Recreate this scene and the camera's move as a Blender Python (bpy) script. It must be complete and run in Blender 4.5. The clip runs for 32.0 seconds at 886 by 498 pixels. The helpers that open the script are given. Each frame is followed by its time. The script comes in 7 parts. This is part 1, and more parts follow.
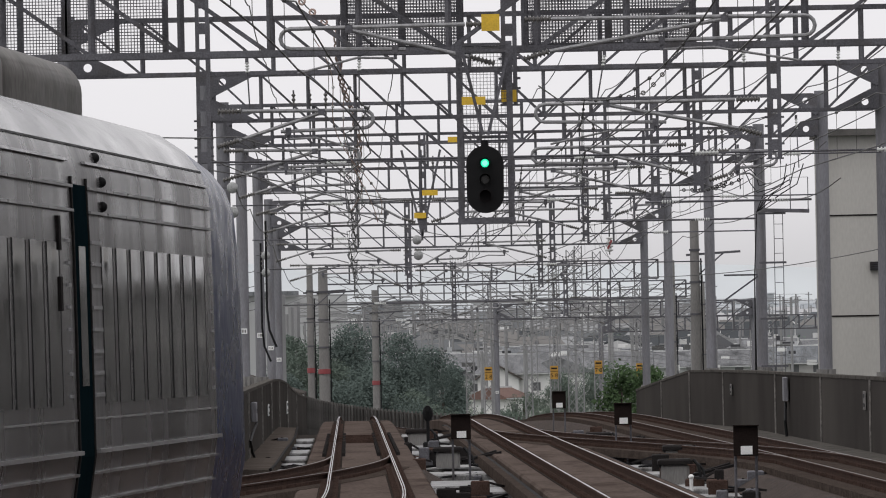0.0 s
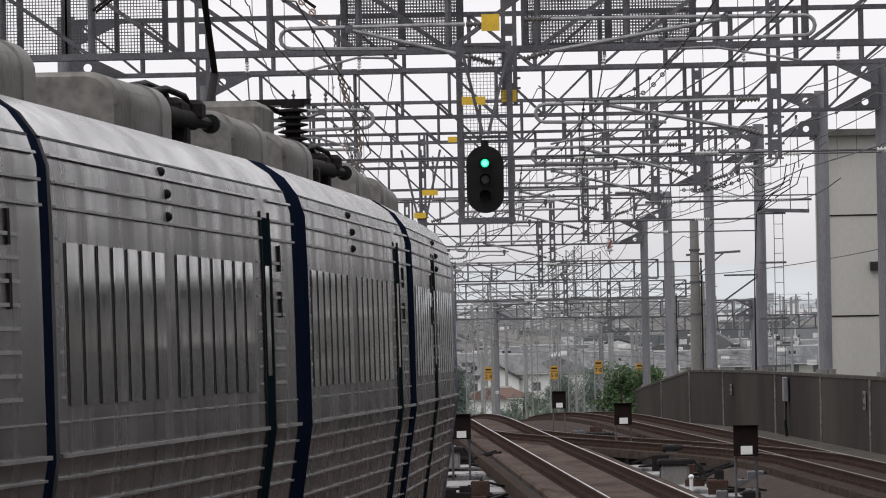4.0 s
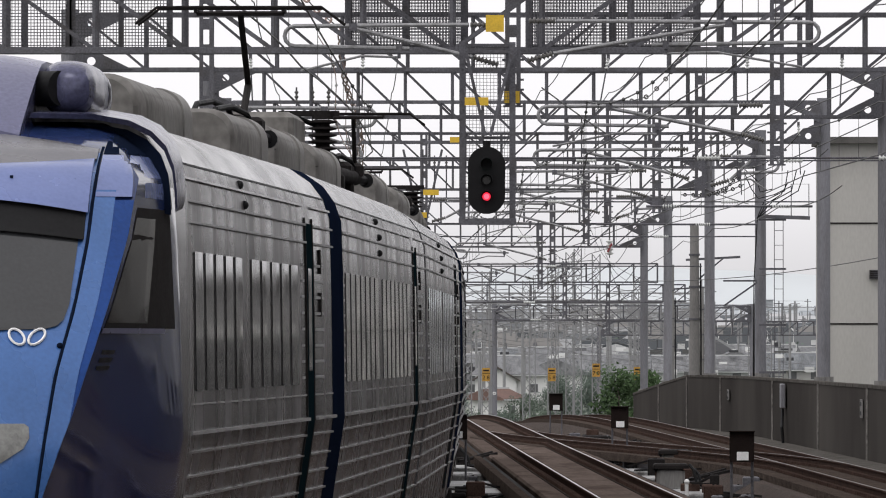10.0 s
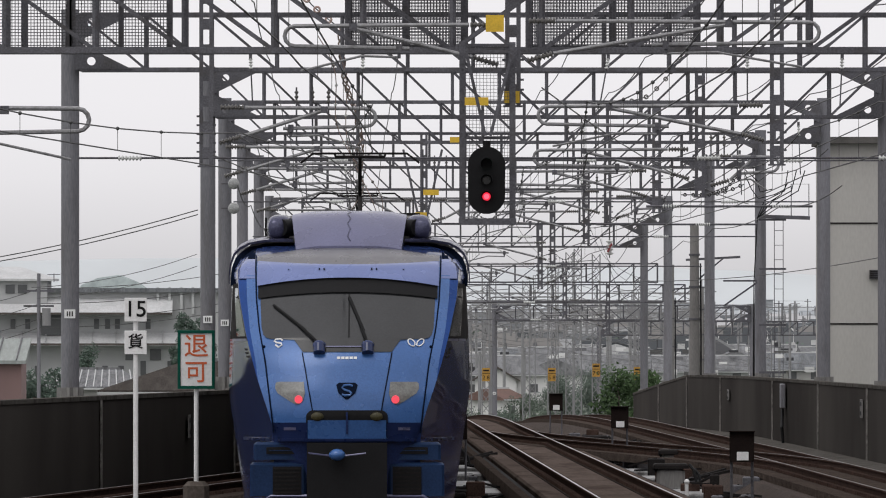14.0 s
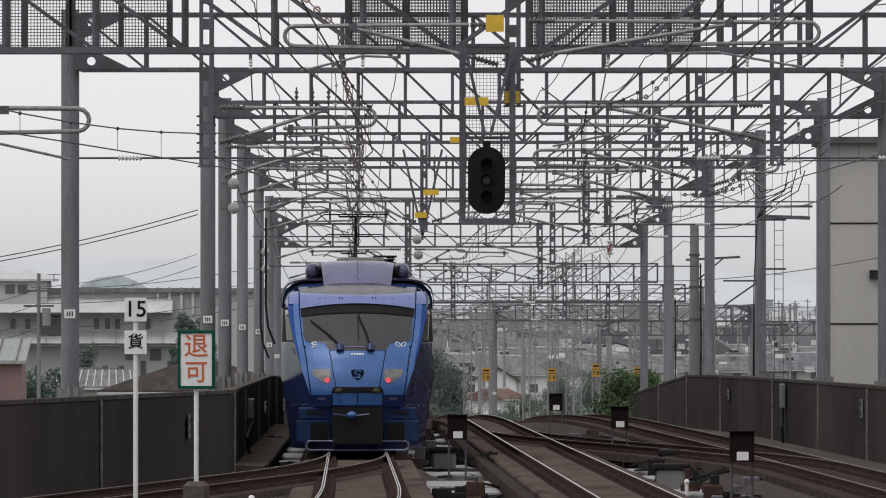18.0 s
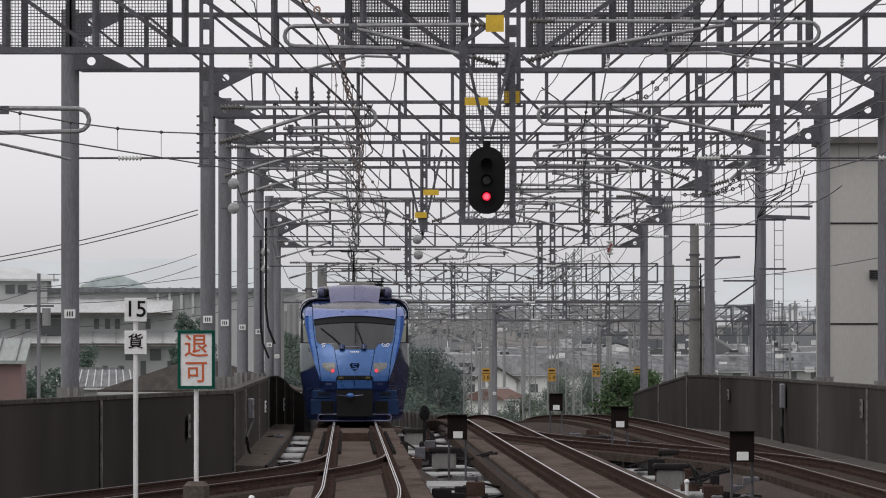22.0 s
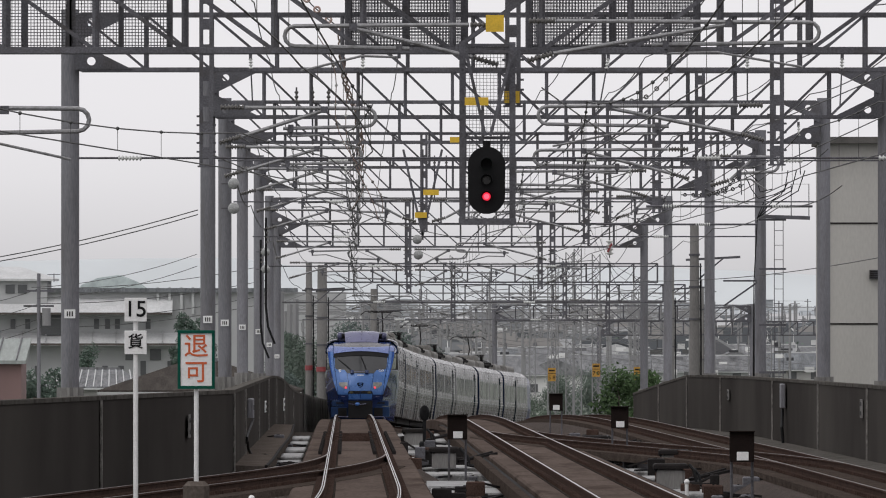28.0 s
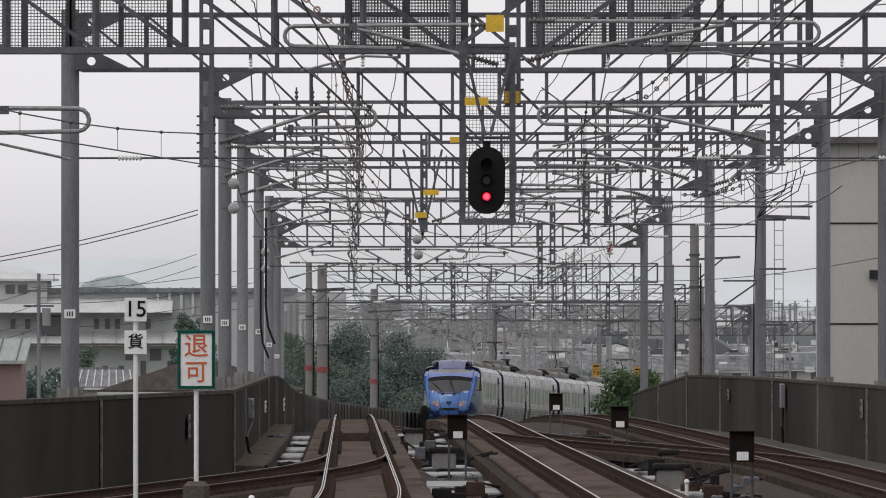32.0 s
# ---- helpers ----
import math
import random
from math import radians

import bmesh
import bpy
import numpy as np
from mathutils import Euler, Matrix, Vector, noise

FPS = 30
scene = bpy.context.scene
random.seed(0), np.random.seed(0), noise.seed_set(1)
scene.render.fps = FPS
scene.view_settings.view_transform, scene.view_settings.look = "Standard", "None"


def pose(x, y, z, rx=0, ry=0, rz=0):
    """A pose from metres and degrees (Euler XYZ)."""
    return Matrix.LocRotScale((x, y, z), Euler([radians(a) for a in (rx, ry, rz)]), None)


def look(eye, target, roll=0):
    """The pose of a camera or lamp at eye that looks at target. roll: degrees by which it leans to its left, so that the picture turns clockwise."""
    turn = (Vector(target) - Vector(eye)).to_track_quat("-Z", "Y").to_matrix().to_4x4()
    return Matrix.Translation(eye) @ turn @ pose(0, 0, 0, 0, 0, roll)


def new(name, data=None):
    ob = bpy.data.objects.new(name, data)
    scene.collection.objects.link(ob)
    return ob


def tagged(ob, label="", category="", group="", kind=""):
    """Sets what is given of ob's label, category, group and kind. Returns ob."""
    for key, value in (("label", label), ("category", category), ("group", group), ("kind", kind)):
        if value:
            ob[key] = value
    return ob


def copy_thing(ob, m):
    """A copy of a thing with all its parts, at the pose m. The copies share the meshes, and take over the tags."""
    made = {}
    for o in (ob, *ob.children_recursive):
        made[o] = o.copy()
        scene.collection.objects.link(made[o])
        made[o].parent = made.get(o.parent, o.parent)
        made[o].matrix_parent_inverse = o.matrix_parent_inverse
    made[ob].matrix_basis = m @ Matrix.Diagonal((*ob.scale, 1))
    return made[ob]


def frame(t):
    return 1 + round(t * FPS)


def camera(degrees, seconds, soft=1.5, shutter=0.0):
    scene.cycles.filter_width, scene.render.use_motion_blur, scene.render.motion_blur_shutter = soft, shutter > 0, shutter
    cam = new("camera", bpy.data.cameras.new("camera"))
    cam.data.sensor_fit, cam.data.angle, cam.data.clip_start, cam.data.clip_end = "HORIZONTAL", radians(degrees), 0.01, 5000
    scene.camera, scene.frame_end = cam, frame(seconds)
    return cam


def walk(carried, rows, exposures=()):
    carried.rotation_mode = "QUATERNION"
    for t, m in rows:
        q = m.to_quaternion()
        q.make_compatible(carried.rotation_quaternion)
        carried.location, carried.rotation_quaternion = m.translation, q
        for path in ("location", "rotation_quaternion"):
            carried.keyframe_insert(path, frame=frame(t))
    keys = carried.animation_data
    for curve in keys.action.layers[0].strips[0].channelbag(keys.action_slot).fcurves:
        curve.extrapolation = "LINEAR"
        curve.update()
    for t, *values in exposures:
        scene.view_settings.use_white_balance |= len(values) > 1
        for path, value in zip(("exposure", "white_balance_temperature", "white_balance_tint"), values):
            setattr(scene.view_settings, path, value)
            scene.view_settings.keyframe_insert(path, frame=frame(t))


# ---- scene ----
# ---------- camera ----------
cam = camera(5.13, 32.0, soft=1.05)
EYE = 2.07
walk(cam, [(t, pose(0, 0, EYE, 90.2587) @ pose(0, 0, 0, 0, 0, r)) for t, r in
           ((0, -1.12), (8.55, -1.12), (8.75, -1.05), (9.05, -0.4), (9.35, -0.02), (9.6, 0), (32, 0))],
     exposures=((0, 0.06), (3, 0.16), (6, 0.26), (9, 0.3), (11, 0.28), (13, 0.16), (16, 0.03), (32, 0.03)))

# ---------- light: bright overcast ----------
SUN_EL, SUN_AZ = 58, 215
world = bpy.data.worlds.new("overcast_sky")
scene.world = world
world.use_nodes = True
wn = world.node_tree.nodes
wl = world.node_tree.links
sky = wn.new("ShaderNodeTexSky")
sky.sky_type, sky.sun_disc = "NISHITA", False
sky.sun_elevation, sky.sun_rotation = radians(SUN_EL), radians(SUN_AZ)
sky.dust_density, sky.air_density = 6.0, 1.0
grey = wn.new("ShaderNodeHueSaturation")
grey.inputs["Saturation"].default_value = 0.12
veil = wn.new("ShaderNodeMix")
veil.data_type = "RGBA"
veil.inputs["Factor"].default_value = 0.8
veil.inputs["B"].default_value = (10.3, 10.1, 10.39, 1)
wl.new(sky.outputs[0], grey.inputs["Color"])
wl.new(grey.outputs[0], veil.inputs["A"])
# an overcast sky is dimmer towards the horizon
where = wn.new("ShaderNodeTexCoord")
axes = wn.new("ShaderNodeSeparateXYZ")
dim = wn.new("ShaderNodeFloatCurve")
for i, (a, b) in enumerate(((0.0, 0.69), (0.006, 0.8), (0.014, 0.93), (0.024, 0.98), (0.15, 1.0), (1.0, 1.02))):
    if i in (0, 5):
        dim.mapping.curves[0].points[0 if i == 0 else -1].location = (a, b)
    else:
        dim.mapping.curves[0].points.new(a, b)
dim.mapping.update()
level = wn.new("ShaderNodeVectorMath")
level.operation = "SCALE"
wl.new(where.outputs["Generated"], axes.inputs[0])
wl.new(axes.outputs["Z"], dim.inputs["Value"])
wl.new(veil.outputs["Result"], level.inputs[0])
wl.new(dim.outputs[0], level.inputs["Scale"])
wl.new(level.outputs[0], wn["Background"].inputs["Color"])
wn["Background"].inputs["Strength"].default_value = 0.1
sun = new("sun", bpy.data.lights.new("sun", "SUN"))
sun.data.energy, sun.data.angle, sun.data.color = 0.65, radians(30), (1, 0.97, 0.93)
sun.matrix_world = look((0, 0, 0), (math.sin(radians(SUN_AZ)) * -math.cos(radians(SUN_EL)),
                                    -math.cos(radians(SUN_AZ)) * math.cos(radians(SUN_EL)), -math.sin(radians(SUN_EL))))


# ---------- mesh building ----------
class Shape:
    """Collects vertices and faces of one mesh."""

    def __init__(self):
        self.v, self.f = [], []

    def add(self, verts, faces):
        n = len(self.v)
        self.v += [tuple(p) for p in verts]
        self.f += [tuple(i + n for i in f) for f in faces]
        return self

    def box(self, x, y, z, sx, sy, sz, m=None):
        a = [Vector((x + i * sx / 2, y + j * sy / 2, z + k * sz / 2)) for i in (-1, 1) for j in (-1, 1) for k in (-1, 1)]
        if m is not None:
            a = [m @ p for p in a]
        return self.add(a, [(0, 1, 3, 2), (4, 6, 7, 5), (0, 4, 5, 1), (2, 3, 7, 6), (0, 2, 6, 4), (1, 5, 7, 3)])

    def bevel_box(self, x, y, z, sx, sy, sz, b):
        """A box whose four upright edges and top rim are chamfered."""
        rings = []
        for zz, s in ((z - sz / 2, 0), (z + sz / 2 - b, 0), (z + sz / 2, b)):
            hx, hy = sx / 2 - s, sy / 2 - s
            rings.append([(x + i, y + j, zz) for i, j in ((hx - b, -hy), (hx, -hy + b), (hx, hy - b), (hx - b, hy),
                                                          (-hx + b, hy), (-hx, hy - b), (-hx, -hy + b), (-hx + b, -hy))])
        return self.loft(rings, True, True)

    def loft(self, rings, closed=True, caps=True):
        n, k = len(rings[0]), len(rings)
        f = []
        for r in range(k - 1):
            for i in range(n if closed else n - 1):
                j = (i + 1) % n
                f.append((r * n + i, r * n + j, (r + 1) * n + j, (r + 1) * n + i))
        if caps:
            f += [tuple(range(n))[::-1], tuple(range((k - 1) * n, k * n))]
        return self.add([p for r in rings for p in r], f)

    def tube(self, pts, r, n=8, caps=True, r2=None):
        pts = [Vector(p) for p in pts]
        rings, last = [], len(pts) - 1
        side = None
        for i, p in enumerate(pts):
            d = (pts[min(i + 1, last)] - pts[max(i - 1, 0)]).normalized()
            if side is None:
                side = d.orthogonal().normalized()
            side = (side - d * side.dot(d)).normalized()
            up = d.cross(side)
            rr = r if r2 is None else r + (r2 - r) * i / max(last, 1)
            rings.append([p + rr * (math.cos(a) * side + math.sin(a) * up) for a in (2 * math.pi * k / n for k in range(n))])
        return self.loft(rings, True, caps)

    def beam(self, p, q, w, h=None, up=(0, 0, 1)):
        """A square bar from p to q, w across and h along up."""
        p, q, h = Vector(p), Vector(q), h or w
        d = (q - p).normalized()
        s = d.cross(Vector(up))
        s = s.normalized() if s.length > 1e-4 else d.orthogonal().normalized()
        u = s.cross(d)
        return self.loft([[o + a * w / 2 * s + b * h / 2 * u for a, b in ((-1, -1), (1, -1), (1, 1), (-1, 1))] for o in (p, q)])

    def ball(self, c, r, n=8, k=5, squash=(1, 1, 1)):
        rings = []
        for i in range(k + 1):
            a = math.pi * (i + 0.02) / (k + 0.04)
            rings.append([(c[0] + squash[0] * r * math.sin(a) * math.cos(2 * math.pi * j / n),
                           c[1] + squash[1] * r * math.sin(a) * math.sin(2 * math.pi * j / n),
                           c[2] + squash[2] * r * math.cos(a)) for j in range(n)])
        return self.loft(rings[::-1], True, True)

    def disc(self, c, axis, r, t, n=20):
        c, d = Vector(c), Vector(axis).normalized()
        return self.tube([c - d * t / 2, c + d * t / 2], r, n)

    def plate(self, outline, t, m=None):
        """A flat outline in x, z with thickness t along y."""
        rings = [[Vector((x, y, z)) for x, z in outline] for y in (-t / 2, t / 2)]
        if m is not None:
            rings = [[m @ p for p in r] for r in rings]
        return self.loft(rings)

    def mesh(self, name, material, smooth=False):
        me = bpy.data.meshes.new(name)
        me.from_pydata(self.v, [], self.f)
        me.materials.append(material)
        if smooth:
            me.shade_smooth()
            me.set_sharp_from_angle(angle=radians(38))
        me.update()
        return me


def part(name, shape, material, parent=None, label="", smooth=False, at=None):
    """Links a shape (or a ready mesh) as one mesh object under a thing or part."""
    me = shape if isinstance(shape, bpy.types.Mesh) else shape.mesh(name, material, smooth)
    ob = new(name, me)
    if parent is not None:
        ob.parent = parent
    if at is not None:
        ob.matrix_basis = at
    if label:
        ob["label"] = label
    return ob


def thing(name, label, category, group="", kind="", at=None):
    ob = new(name)
    ob.empty_display_size = 0.3
    if at is not None:
        ob.matrix_basis = at
    return tagged(ob, label, category, group, kind)


# ---------- materials ----------
def material(name, colour, rough=0.6, metal=0.0, vary=0.25, scale=3.0, bump=0.1, fine=40.0, stain=None, stain_amount=0.0,
             stretch=(1, 1, 1), glow=None, glow_strength=0.0, per_object=0.0, spec=0.5):
    m = bpy.data.materials.new(name)
    m.use_nodes = True
    n, l = m.node_tree.nodes, m.node_tree.links
    b = n["Principled BSDF"]
    b.inputs["Roughness"].default_value = rough
    b.inputs["Metallic"].default_value = metal
    b.inputs["Specular IOR Level"].default_value = spec
    if glow:
        b.inputs["Base Color"].default_value = (*colour, 1)
        b.inputs["Emission Color"].default_value = (*glow, 1)
        b.inputs["Emission Strength"].default_value = glow_strength
        return m
    co = n.new("ShaderNodeTexCoord")
    mp = n.new("ShaderNodeMapping")
    mp.inputs["Scale"].default_value = stretch
    l.new(co.outputs["Object"], mp.inputs["Vector"])

    def noise_node(s, detail):
        x = n.new("ShaderNodeTexNoise")
        x.inputs["Scale"].default_value, x.inputs["Detail"].default_value = s, detail
        l.new(mp.outputs[0], x.inputs["Vector"])
        return x

    big, small = noise_node(scale, 4), noise_node(fine, 3)
    mixed = n.new("ShaderNodeMath")
    mixed.operation = "ADD"
    l.new(big.outputs["Fac"], mixed.inputs[0])
    l.new(small.outputs["Fac"], mixed.inputs[1])
    value = mixed.outputs[0]
    lo, hi = 1 - vary, 1 + vary
    rng = n.new("ShaderNodeMapRange")
    rng.inputs["From Min"].default_value, rng.inputs["From Max"].default_value = 0.7, 1.3
    rng.inputs["To Min"].default_value, rng.inputs["To Max"].default_value = lo, hi
    l.new(value, rng.inputs["Value"])
    out = rng.outputs[0]
    if per_object:
        info = n.new("ShaderNodeObjectInfo")
        r2 = n.new("ShaderNodeMapRange")
        r2.inputs["To Min"].default_value, r2.inputs["To Max"].default_value = 1 - per_object, 1 + per_object
        l.new(info.outputs["Random"], r2.inputs["Value"])
        mul = n.new("ShaderNodeMath")
        mul.operation = "MULTIPLY"
        l.new(out, mul.inputs[0])
        l.new(r2.outputs[0], mul.inputs[1])
        out = mul.outputs[0]
    tint = n.new("ShaderNodeVectorMath")
    tint.operation = "SCALE"
    tint.inputs[0].default_value = colour
    l.new(out, tint.inputs["Scale"])
    col = tint.outputs[0]
    if stain:
        sp = noise_node(scale * 1.7, 6)
        ramp = n.new("ShaderNodeMapRange")
        ramp.inputs["From Min"].default_value, ramp.inputs["From Max"].default_value = 0.5, 0.7
        ramp.inputs["To Max"].default_value = stain_amount
        l.new(sp.outputs["Fac"], ramp.inputs["Value"])
        mx = n.new("ShaderNodeMix")
        mx.data_type = "RGBA"
        l.new(ramp.outputs[0], mx.inputs["Factor"])
        l.new(col, mx.inputs["A"])
        mx.inputs["B"].default_value = (*stain, 1)
        col = mx.outputs["Result"]
    l.new(col, b.inputs["Base Color"])
    if bump:
        bp = n.new("ShaderNodeBump")
        bp.inputs["Strength"].default_value, bp.inputs["Distance"].default_value = bump, 0.02
        l.new(small.outputs["Fac"], bp.inputs["Height"])
        l.new(bp.outputs[0], b.inputs["Normal"])
    rr = n.new("ShaderNodeMapRange")
    rr.inputs["From Min"].default_value, rr.inputs["From Max"].default_value = 0.3, 0.7
    rr.inputs["To Min"].default_value, rr.inputs["To Max"].default_value = max(rough - 0.1, 0.03), min(rough + 0.1, 1)
    l.new(big.outputs["Fac"], rr.inputs["Value"])
    l.new(rr.outputs[0], b.inputs["Roughness"])
    return m


GALV = material("galvanised_steel", (0.099, 0.098, 0.11), 0.6, 0.2, 0.4, 1.5, 0.05, 30, (0.065, 0.058, 0.054), 0.6, per_object=0.16, spec=0.2)
PIPE = material("pale_galvanised_pipe", (0.22, 0.22, 0.228), 0.5, 0.2, 0.35, 5, 0.05, 40, (0.1, 0.095, 0.09), 0.5)
POSTM = material("grey_steel_post", (0.178, 0.178, 0.195), 0.6, 0.1, 0.25, 0.8, 0.05, 20, (0.09, 0.08, 0.075), 0.4, (3, 3, 0.4), per_object=0.15, spec=0.2)
WIRE = material("dark_copper_wire", (0.07, 0.07, 0.07), 0.6, 0.3, 0.1, 1, 0)
INSUL = material("grey_brown_porcelain", (0.1, 0.095, 0.09), 0.3, 0, 0.1, 4, 0)
WHITEPORC = material("white_porcelain", (0.55, 0.56, 0.55), 0.3, 0, 0.1, 4, 0)
BLACK = material("matt_black_paint", (0.012, 0.012, 0.013), 0.6, 0, 0.2, 6, 0.02, spec=0.1)
DARKBOX = material("dark_brown_painted_box", (0.014, 0.01, 0.009), 0.7, 0, 0.3, 5, 0.05, spec=0.05)
WALLM = material("stained_concrete", (0.058, 0.0535, 0.0505), 0.9, 0, 0.16, 0.35, 0.1, 3, (0.115, 0.107, 0.098), 0.35, (1.0, 0.09, 0.13), per_object=0.12, spec=0.0)
JOINTM = material("pale_joint_mortar", (0.2, 0.19, 0.18), 0.85, 0, 0.5, 2, 0.1, 12, (0.07, 0.065, 0.06), 0.7, spec=0.0)
WALLCAP = material("weathered_concrete_cap", (0.1, 0.094, 0.087), 0.85, 0, 0.25, 1.2, 0.2, 12, (0.045, 0.041, 0.038), 0.8, spec=0.0)
DECK = material("wet_ballast_deck", (0.057, 0.05, 0.046), 0.7, 0, 0.5, 1.5, 0.4, 30, (0.045, 0.039, 0.036), 0.5, spec=0.0)
SLABM = material("brown_concrete_slab", (0.096, 0.076, 0.067), 0.7, 0, 0.25, 0.5, 0.1, 9, (0.045, 0.034, 0.029), 0.7, (1.6, 0.25, 1), spec=0.0)
TIE = material("dark_sleeper", (0.07, 0.056, 0.049), 0.8, 0, 0.3, 4, 0.3, 30, spec=0.0)
PALESLAB = material("pale_concrete_sleeper", (0.2, 0.2, 0.2), 0.45, 0, 0.5, 2, 0.15, 30, (0.045, 0.04, 0.037), 0.9, spec=0.3)
RUST = material("rusty_rail_side", (0.065, 0.043, 0.036), 0.8, 0.2, 0.4, 4, 0.2, spec=0.0)
SHINE = material("polished_rail_head", (0.5, 0.5, 0.52), 0.35, 1.0, 0.3, 2, 0)
DULLRAIL = material("dull_rail_head", (0.13, 0.105, 0.1), 0.45, 0.7, 0.3, 3, 0)
YELLOW = material("yellow_plate", (0.62, 0.4, 0.03), 0.5, 0, 0.15, 6, 0.02)
WHITE = material("white_paint", (0.72, 0.72, 0.72), 0.5, 0, 0.1, 4, 0.02)
GREEN = material("green_sign_frame", (0.004, 0.07, 0.048), 0.5, 0, 0.15, 5, 0.02, spec=0.1)
ORANGE = material("orange_red_paint", (0.52, 0.1, 0.028), 0.5, 0, 0.1, 5, 0)
RED = material("red_paint", (0.22, 0.04, 0.045), 0.5, 0, 0.1, 5, 0)
CONC = material("pale_concrete", (0.2, 0.195, 0.19), 0.85, 0, 0.2, 1, 0.15, 20, (0.15, 0.145, 0.14), 0.5, (2, 2, 0.4), spec=0.0)


# ---------- the line: y runs along it, u is the offset to the right of the first track ----------
def rail_z(y):
    """Rail level: an even fall, steeper past a crest."""
    d = max(y - 275, 0)
    return -0.00543 * y - (5.66e-5 * d * d if d < 115 else 5.66e-5 * 115 * (2 * d - 115))


def far_bend(y):
    return max(y - 374, 0) ** 2 / 3800


def axis_x(y):
    """The middle of the straight first track, which bends right far off."""
    return 0.208 - 0.0097 * y + far_bend(y)


def main_x(y):
    """The first track, which bends left towards the station."""
    d = max(150 - y, 0)
    if y < 20:
        return main_x(20) + (y - 20) * 0.0758
    return axis_x(y) - 0.000329 * d * d


def at(u, y, h=0.0):
    """A point u metres right of the first track's line, y along it, h over the rails."""
    return Vector((axis_x(y) + u, y, rail_z(y) + h))


def side_x(y):
    """The siding that leaves the first track at a switch."""
    d = max(196 - y, 0)
    return axis_x(y) - (d * d / 700 if d < 33 else 33 * 33 / 700 + (d - 33) * 0.0943)


def steps(a, b, n):
    return [a + (b - a) * i / n for i in range(n + 1)]


STATIONS = steps(-60, 300, 72) + steps(310, 760, 45)

# ---------- ground, viaduct, tracks ----------
GROUND_Z = -11.0
# ground colour includes the haze over the plain
GRASS = material("hazy_ground", (0.14, 0.16, 0.13), 0.95, 0, 0.4, 0.02, 0.1, 0.3, (0.2, 0.2, 0.19), 0.6)
ground = part("ground", Shape().add([(-4000, -1500, GROUND_Z), (4000, -1500, GROUND_Z), (4000, 4900, GROUND_Z), (-4000, 4900, GROUND_Z)],
                                    [(0, 1, 2, 3)]), GRASS)
tagged(ground, "flat built-up plain under the raised railway", "ground", kind="structure")


def left_edge(y):
    """Offset of the parapet, which widens for the siding."""
    return -2.5 - min(max(191 - y, 0), 80) * 0.0824


def right_edge(y):
    return 11.0 - min(max(y - 270, 0), 70) * 0.0225


def ribbon(ys, left, right, top, bottom):
    """A long slab whose edges and levels follow the line."""
    rings = []
    for y in ys:
        a, b = left(y), right(y)
        rings.append([at(a, y, bottom), at(b, y, bottom), at(b, y, top), at(a, y, top)])
    return Shape().loft(rings)


viaduct = part("viaduct_deck", ribbon(STATIONS, lambda y: left_edge(y) - 0.3, lambda y: right_edge(y) + 1.2, -0.62, -1.7), DECK)
tagged(viaduct, "dark wet ballast deck of the raised railway", "viaduct", kind="structure")


def rail_pair(name, xs, ys, head, label, split=False):
    t = thing(name, label, "railway track", kind="structure")
    for s in (-1, 1):
        foot, top = Shape(), Shape()
        for shape, prof in ((foot, ((-.063, -.15), (.063, -.15), (.063, -.135), (.012, -.12), (.012, -.04), (.032, -.03), (.032, -.006),
                                    (-.032, -.006), (-.032, -.03), (-.012, -.04), (-.012, -.12), (-.063, -.135))),
                            (top, ((-.014, -.006), (.014, -.006), (.014, 0.0), (-.014, 0.0)))):
            for off in ((-0.016, 0.016) if shape is top and split else (0,)):
                k = 0.5 if shape is top and split else 1
                shape.loft([[(xs(y) + s * 0.5665 + a * k + off, y, rail_z(y) + b) for a, b in prof] for y in ys])
        r = part("rail", foot, RUST, t)
        part("rail_head", top, head, r)
    return t


near = steps(-40, 300, 85) + steps(305, 520, 43) + steps(530, 720, 19)


def rail_beds(track, xs, ys):
    """Dark oily strips under and beside each rail."""
    for s in (-1, 1):
        sh = Shape().loft([[(xs(y) + s * 0.5665 - 0.2, y, rail_z(y) - 0.2), (xs(y) + s * 0.5665 + 0.2, y, rail_z(y) - 0.2),
                            (xs(y) + s * 0.5665 + 0.17, y, rail_z(y) - 0.152), (xs(y) + s * 0.5665 - 0.17, y, rail_z(y) - 0.152)] for y in ys])
        part("rail_bed", sh, BED, track)


BED = material("oily_rail_bed", (0.034, 0.028, 0.025), 0.7, 0, 0.5, 3, 0.3, 30, (0.04, 0.033, 0.029), 0.5, spec=0.0)
track_main = rail_pair("track_main", main_x, near, SHINE, "railway track with bright polished rails", True)
track_second = rail_pair("track_second", lambda y: axis_x(y) + 3.83, near, SHINE, "railway track with bright rails on brown slabs")
rail_beds(track_main, main_x, near)
rail_beds(track_second, lambda y: axis_x(y) + 3.83, near)
track_third = rail_pair("track_third", lambda y: axis_x(y) + 8.15 - max(y - 200, 0) * 0.004, near, DULLRAIL, "railway track with dull brown rails beside the parapet")
track_siding = rail_pair("track_siding", side_x, steps(40, 194, 40), DULLRAIL, "rusty siding track leaving by a switch")


def cross_x(y):
    a = min(max((y - 175) / 75, 0), 1)
    a = a * a * (3 - 2 * a)
    return axis_x(y) + 8.15 - 4.32 * a


track_crossover = rail_pair("track_crossover", cross_x, steps(176, 249, 30), DULLRAIL, "crossover rails between two tracks")

